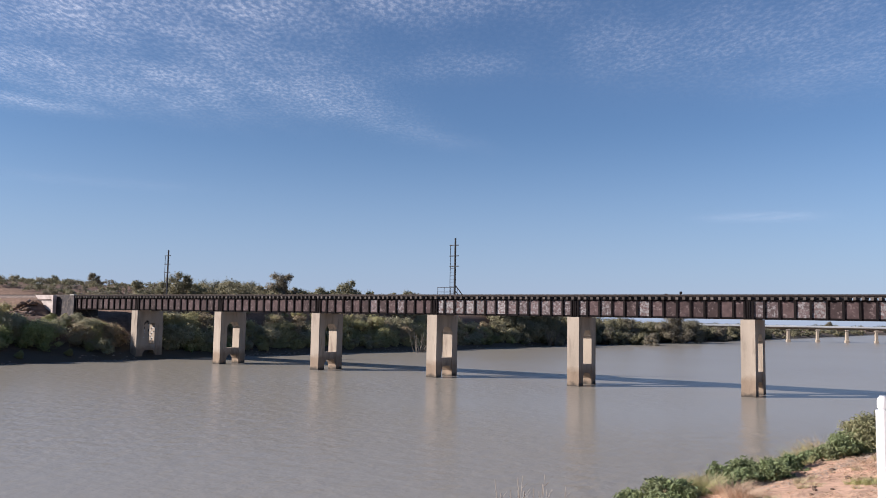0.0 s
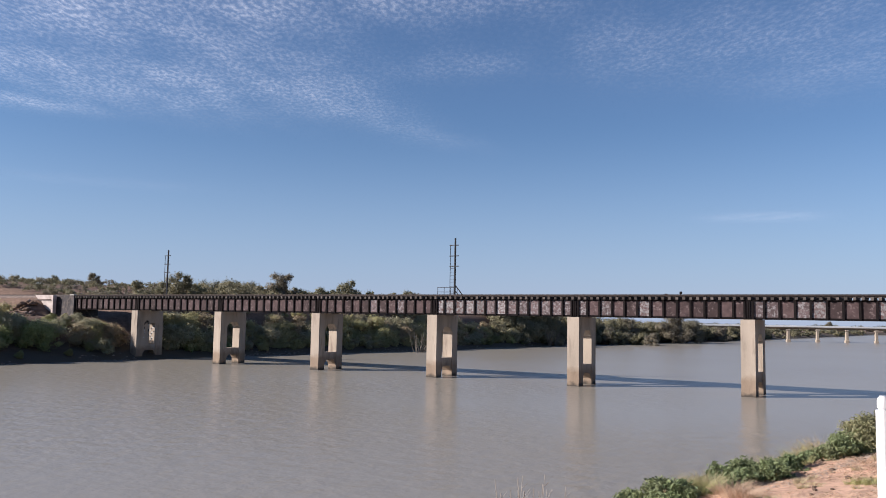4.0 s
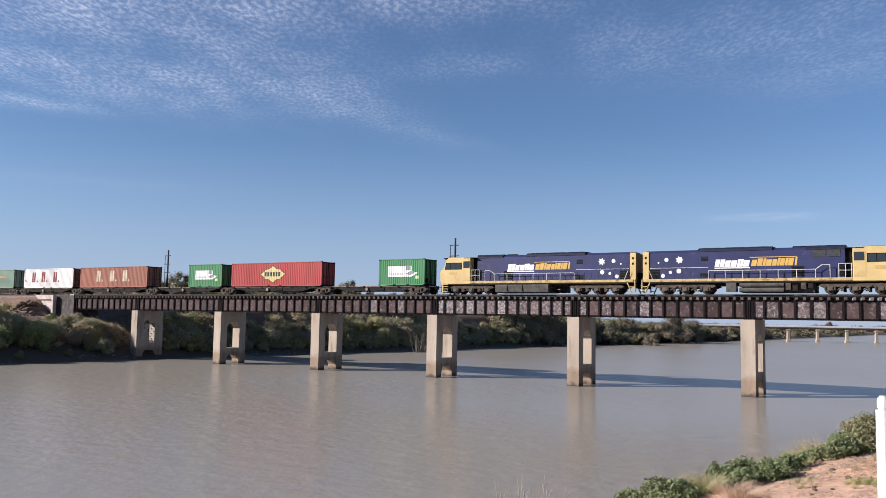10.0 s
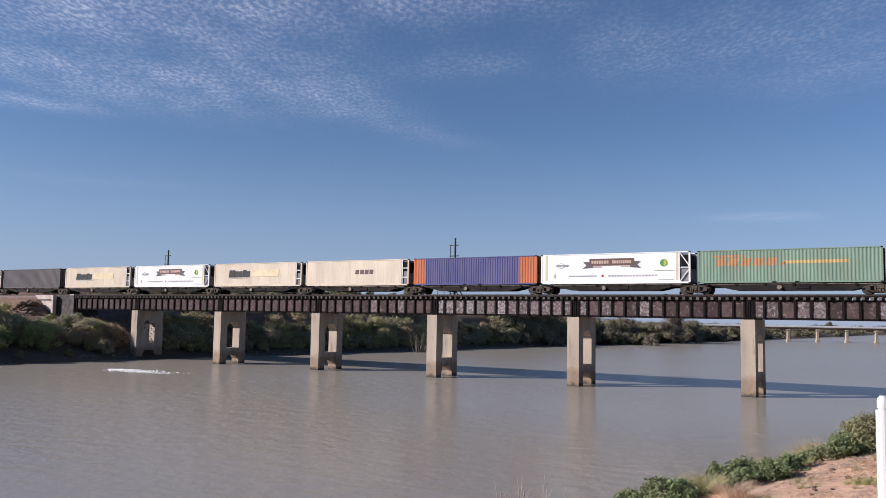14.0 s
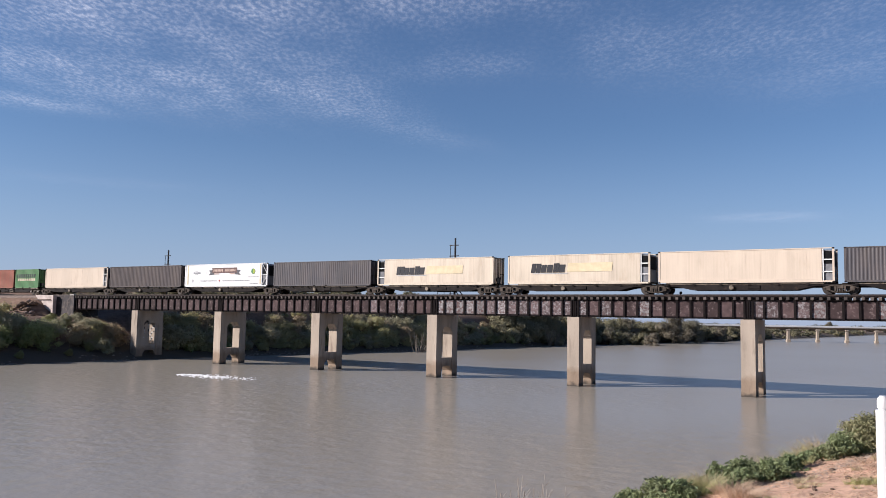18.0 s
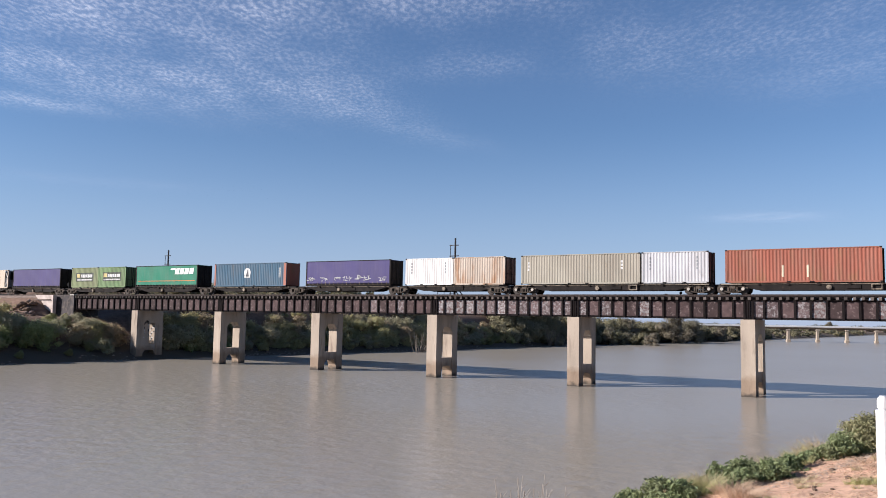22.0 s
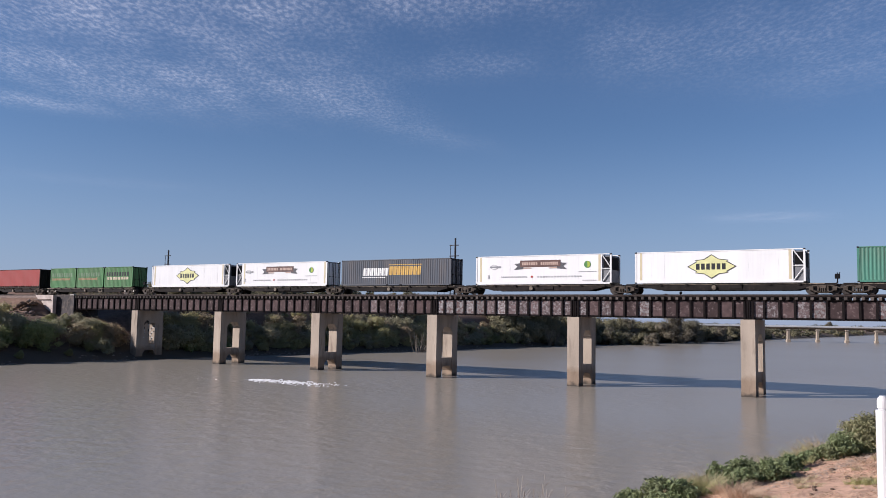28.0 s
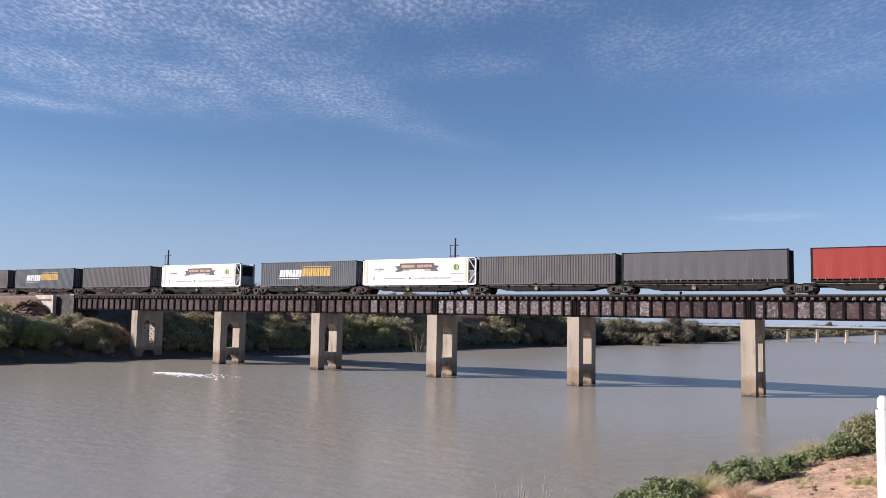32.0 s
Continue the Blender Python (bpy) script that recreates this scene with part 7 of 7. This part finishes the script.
def litter():
    """Flat dry stalks, chips and crumbs lying on the sand."""
    r_ = random.Random(91)
    verts, faces = [], []
    for k in range(11000):
        u = r_.uniform(2.6, 8.5)
        w = 7.4 + 0.98 * (u - 2.6) + r_.uniform(-1.6, 1.5)
        x, y = near_point(u, w)
        if noise.noise((x * 1.1, y * 1.1, 3.3)) < r_.uniform(-0.25, 0.35):
            continue
        z = height(x, y) + 0.008
        a, ln, wd = r_.uniform(0, 6.28), r_.uniform(0.008, 0.035), r_.uniform(0.0015, 0.004)
        c, s = math.cos(a), math.sin(a)
        i = len(verts)
        up = r_.uniform(0, 0.02)
        verts += [(x - c * ln - s * wd, y - s * ln + c * wd, z), (x - c * ln + s * wd, y - s * ln - c * wd, z), (x + c * ln + s * wd, y + s * ln - c * wd, z + up), (x + c * ln - s * wd, y + s * ln + c * wd, z + up + 0.004)]
        faces.append((i, i + 1, i + 2, i + 3))
    me = bpy.data.meshes.new("ground_litter")
    me.from_pydata(verts, [], faces)
    me.materials.append(M_REDDRY)
    return me


tagged(new("ground_litter", litter()), "dry reddish stalks and crumbs scattered on sand", "litter", kind="stuff")


def stones():
    """Small clods along the foot of the shrubs."""
    r_ = random.Random(17)
    for k in range(26):
        u = r_.uniform(3.1, 6.6)
        x, y = near_point(u, 8.9 + 0.95 * (u - 3.1) + r_.uniform(-1.2, 0.15))
        s = r_.uniform(0.012, 0.04)
        bm = bmesh.new()
        bmesh.ops.create_icosphere(bm, subdivisions=1, radius=s)
        for v in bm.verts:
            v.co *= r_.uniform(0.7, 1.2)
            v.co.z *= 0.6
        ob = new("earth_clod", mesh_of(bm, "earth_clod", M_CLOD))
        ob.location = (x, y, height(x, y) + s * 0.2)
        tagged(ob, "small dry brown clod of earth", "clod", "clods on the sandy bank")


stones()


def drift():
    """Bleached grey leaves, chips and pebbles drifted along the foot of the shrubs."""
    r_ = random.Random(44)
    verts, faces = [], []
    for k in range(1500):
        u = r_.uniform(3.0, 6.9)
        x, y = near_point(u, 8.72 + 0.98 * (u - 3.0) + r_.gauss(0, 0.10))
        z = height(x, y) + 0.006
        a, s = r_.uniform(0, 6.28), r_.uniform(0.004, 0.013)
        ring = [(x + s * r_.uniform(0.6, 1.2) * math.cos(a + q * 1.57), y + s * r_.uniform(0.6, 1.2) * math.sin(a + q * 1.57), z) for q in range(4)]
        i = len(verts)
        verts += ring + [(x, y, z + s * r_.uniform(0.3, 0.9))]
        faces += [(i, i + 1, i + 4), (i + 1, i + 2, i + 4), (i + 2, i + 3, i + 4), (i + 3, i, i + 4)]
    me = bpy.data.meshes.new("leaf_drift")
    me.from_pydata(verts, [], faces)
    me.materials.append(leaf_mat("bleached_grey_litter", (0.32, 0.265, 0.21), (0.48, 0.40, 0.325)))
    return me


tagged(new("leaf_drift", drift()), "bleached grey leaves and chips drifted under shrubs", "litter", kind="stuff")
post = thing("white_post", "white painted round post with a domed cap at the bank", "post", at=None)
px_, py_ = CX + RGT[0] * 3.449 + FWD[0] * 6.5, CY + RGT[1] * 3.449 + FWD[1] * 6.5
post.matrix_basis = pose(px_, py_, 4.51)
bm = bmesh.new()
rod(bm, (0, 0, -0.3), (0, 0, 0.975), 0.055, 20)
part("shaft", bm, M_POST, post)
bm = bmesh.new()
rod(bm, (0, 0, 0.975), (0, 0, 0.99), 0.036, 20)
rod(bm, (0, 0, 0.99), (0, 0, 1.045), 0.044, 20)
rod(bm, (0, 0, 1.045), (0, 0, 1.072), 0.044, 20, 0.036)
rod(bm, (0, 0, 1.072), (0, 0, 1.085), 0.030, 20, 0.026)
part("cap", bm, M_POST, post)


# ---- sun glints off the passing train, built as pale chips on the water ----
M_GLINT = mat("white_sun_glint", (0.80, 0.80, 0.79), 0.5, var=0.1, size=3, bump=0.1)
M_GLINT_DULL = mat("dull_sun_glint", (0.42, 0.38, 0.32), 0.5, var=0.15, size=3, bump=0.1)
GLINTS = []


def ripples(seed, half=5.6, count=850, deep=1.0, m=M_GLINT):
    """A narrow band of small pale chips that imitate sun glints on the water."""
    r_ = random.Random(seed)
    verts, faces = [], []
    for k in range(count):
        f = r_.random()
        x = half * (2 * f - 1)
        y = r_.gauss(0, deep * (0.75 + 0.35 * f)) * min(1.0, 4 * f + 0.3)
        if r_.random() < 0.9 * min(1.0, f * 1.15) ** 2.2:
            continue
        ln, dp, h = r_.uniform(0.04, 0.22) * (1.15 - 0.55 * f), r_.uniform(0.015, 0.05), r_.uniform(0.012, 0.04)
        i = len(verts)
        t = r_.uniform(-0.25, 0.25)
        verts += [(x - ln, y - dp - t * ln, 0), (x + ln, y - dp + t * ln, 0), (x + ln * 0.6, y + t * ln * 0.6, h), (x - ln * 0.6, y - t * ln * 0.6, h), (x - ln, y + dp - t * ln, 0), (x + ln, y + dp + t * ln, 0)]
        faces += [(i, i + 1, i + 2, i + 3), (i + 3, i + 2, i + 5, i + 4), (i, i + 3, i + 4), (i + 1, i + 5, i + 2)]
    me = bpy.data.meshes.new("ripple_band")
    me.from_pydata(verts, [], faces)
    me.materials.append(m)
    return me


def ripple_band(mesh, u, y, first, last):
    """u: place along the track at the start; it breaks the surface between x = first and x = last."""
    ob = tagged(new("ripple_band", mesh), "band of pale chips imitating sun glints on the river", "ripples", "ripple bands running beside the train", "stuff")
    GLINTS.append((ob, u, y, (first - u) / SPEED, (last - u) / SPEED))


for k, u in enumerate((-333.65, -397.6, -506.1, -711.7, -760.6, -796.1, -895.6, -929.7)):
    ripple_band(ripples(400 + k), u, -15.2, 15.0, 46.0)
ripple_band(ripples(430, 5.0, 260, 0.5, M_GLINT_DULL), -205.0, -14.3, 22.0, 44.0)
ripple_band(ripples(431, 5.5, 200, 0.5, M_GLINT_DULL), -223.5, -13.8, 24.0, 43.0)
ripple_band(ripples(420, 1.1, 60, 0.25), -188.6, -18.4, 34.0, 43.0)
ripple_band(ripples(421, 0.9, 40, 0.25), -230.2, -17.2, 30.0, 41.5)


# ---- what moves ----
def motions():
    times = (0.0, 4.0, 8.0, 12.0, 16.0, 20.0, 24.0, 28.0, 32.0)
    for ob, u, z, turn in MOVING:
        walk(ob, [(t, pose(u + SPEED * t, TRACK_Y, z, 0, 0, turn)) for t in times])
    for ob, u, y, a, b in GLINTS:
        keys = [(0.0, -0.9), (a - 0.35, -0.5), (a - 0.1, -0.08), (a, 0.004), (b, 0.004), (b + 0.1, -0.08), (b + 0.35, -0.5), (32.0, -0.9)]
        if b > 31.6:
            keys = keys[:4] + [(32.0, 0.004)]
        walk(ob, [(t, pose(u + SPEED * t, y, z, 0, 0, -2)) for t, z in keys])
    walk(clouds, [(t, pose(0.75 * (t - 16), 0.45 * (t - 16), 506)) for t in times])


motions()
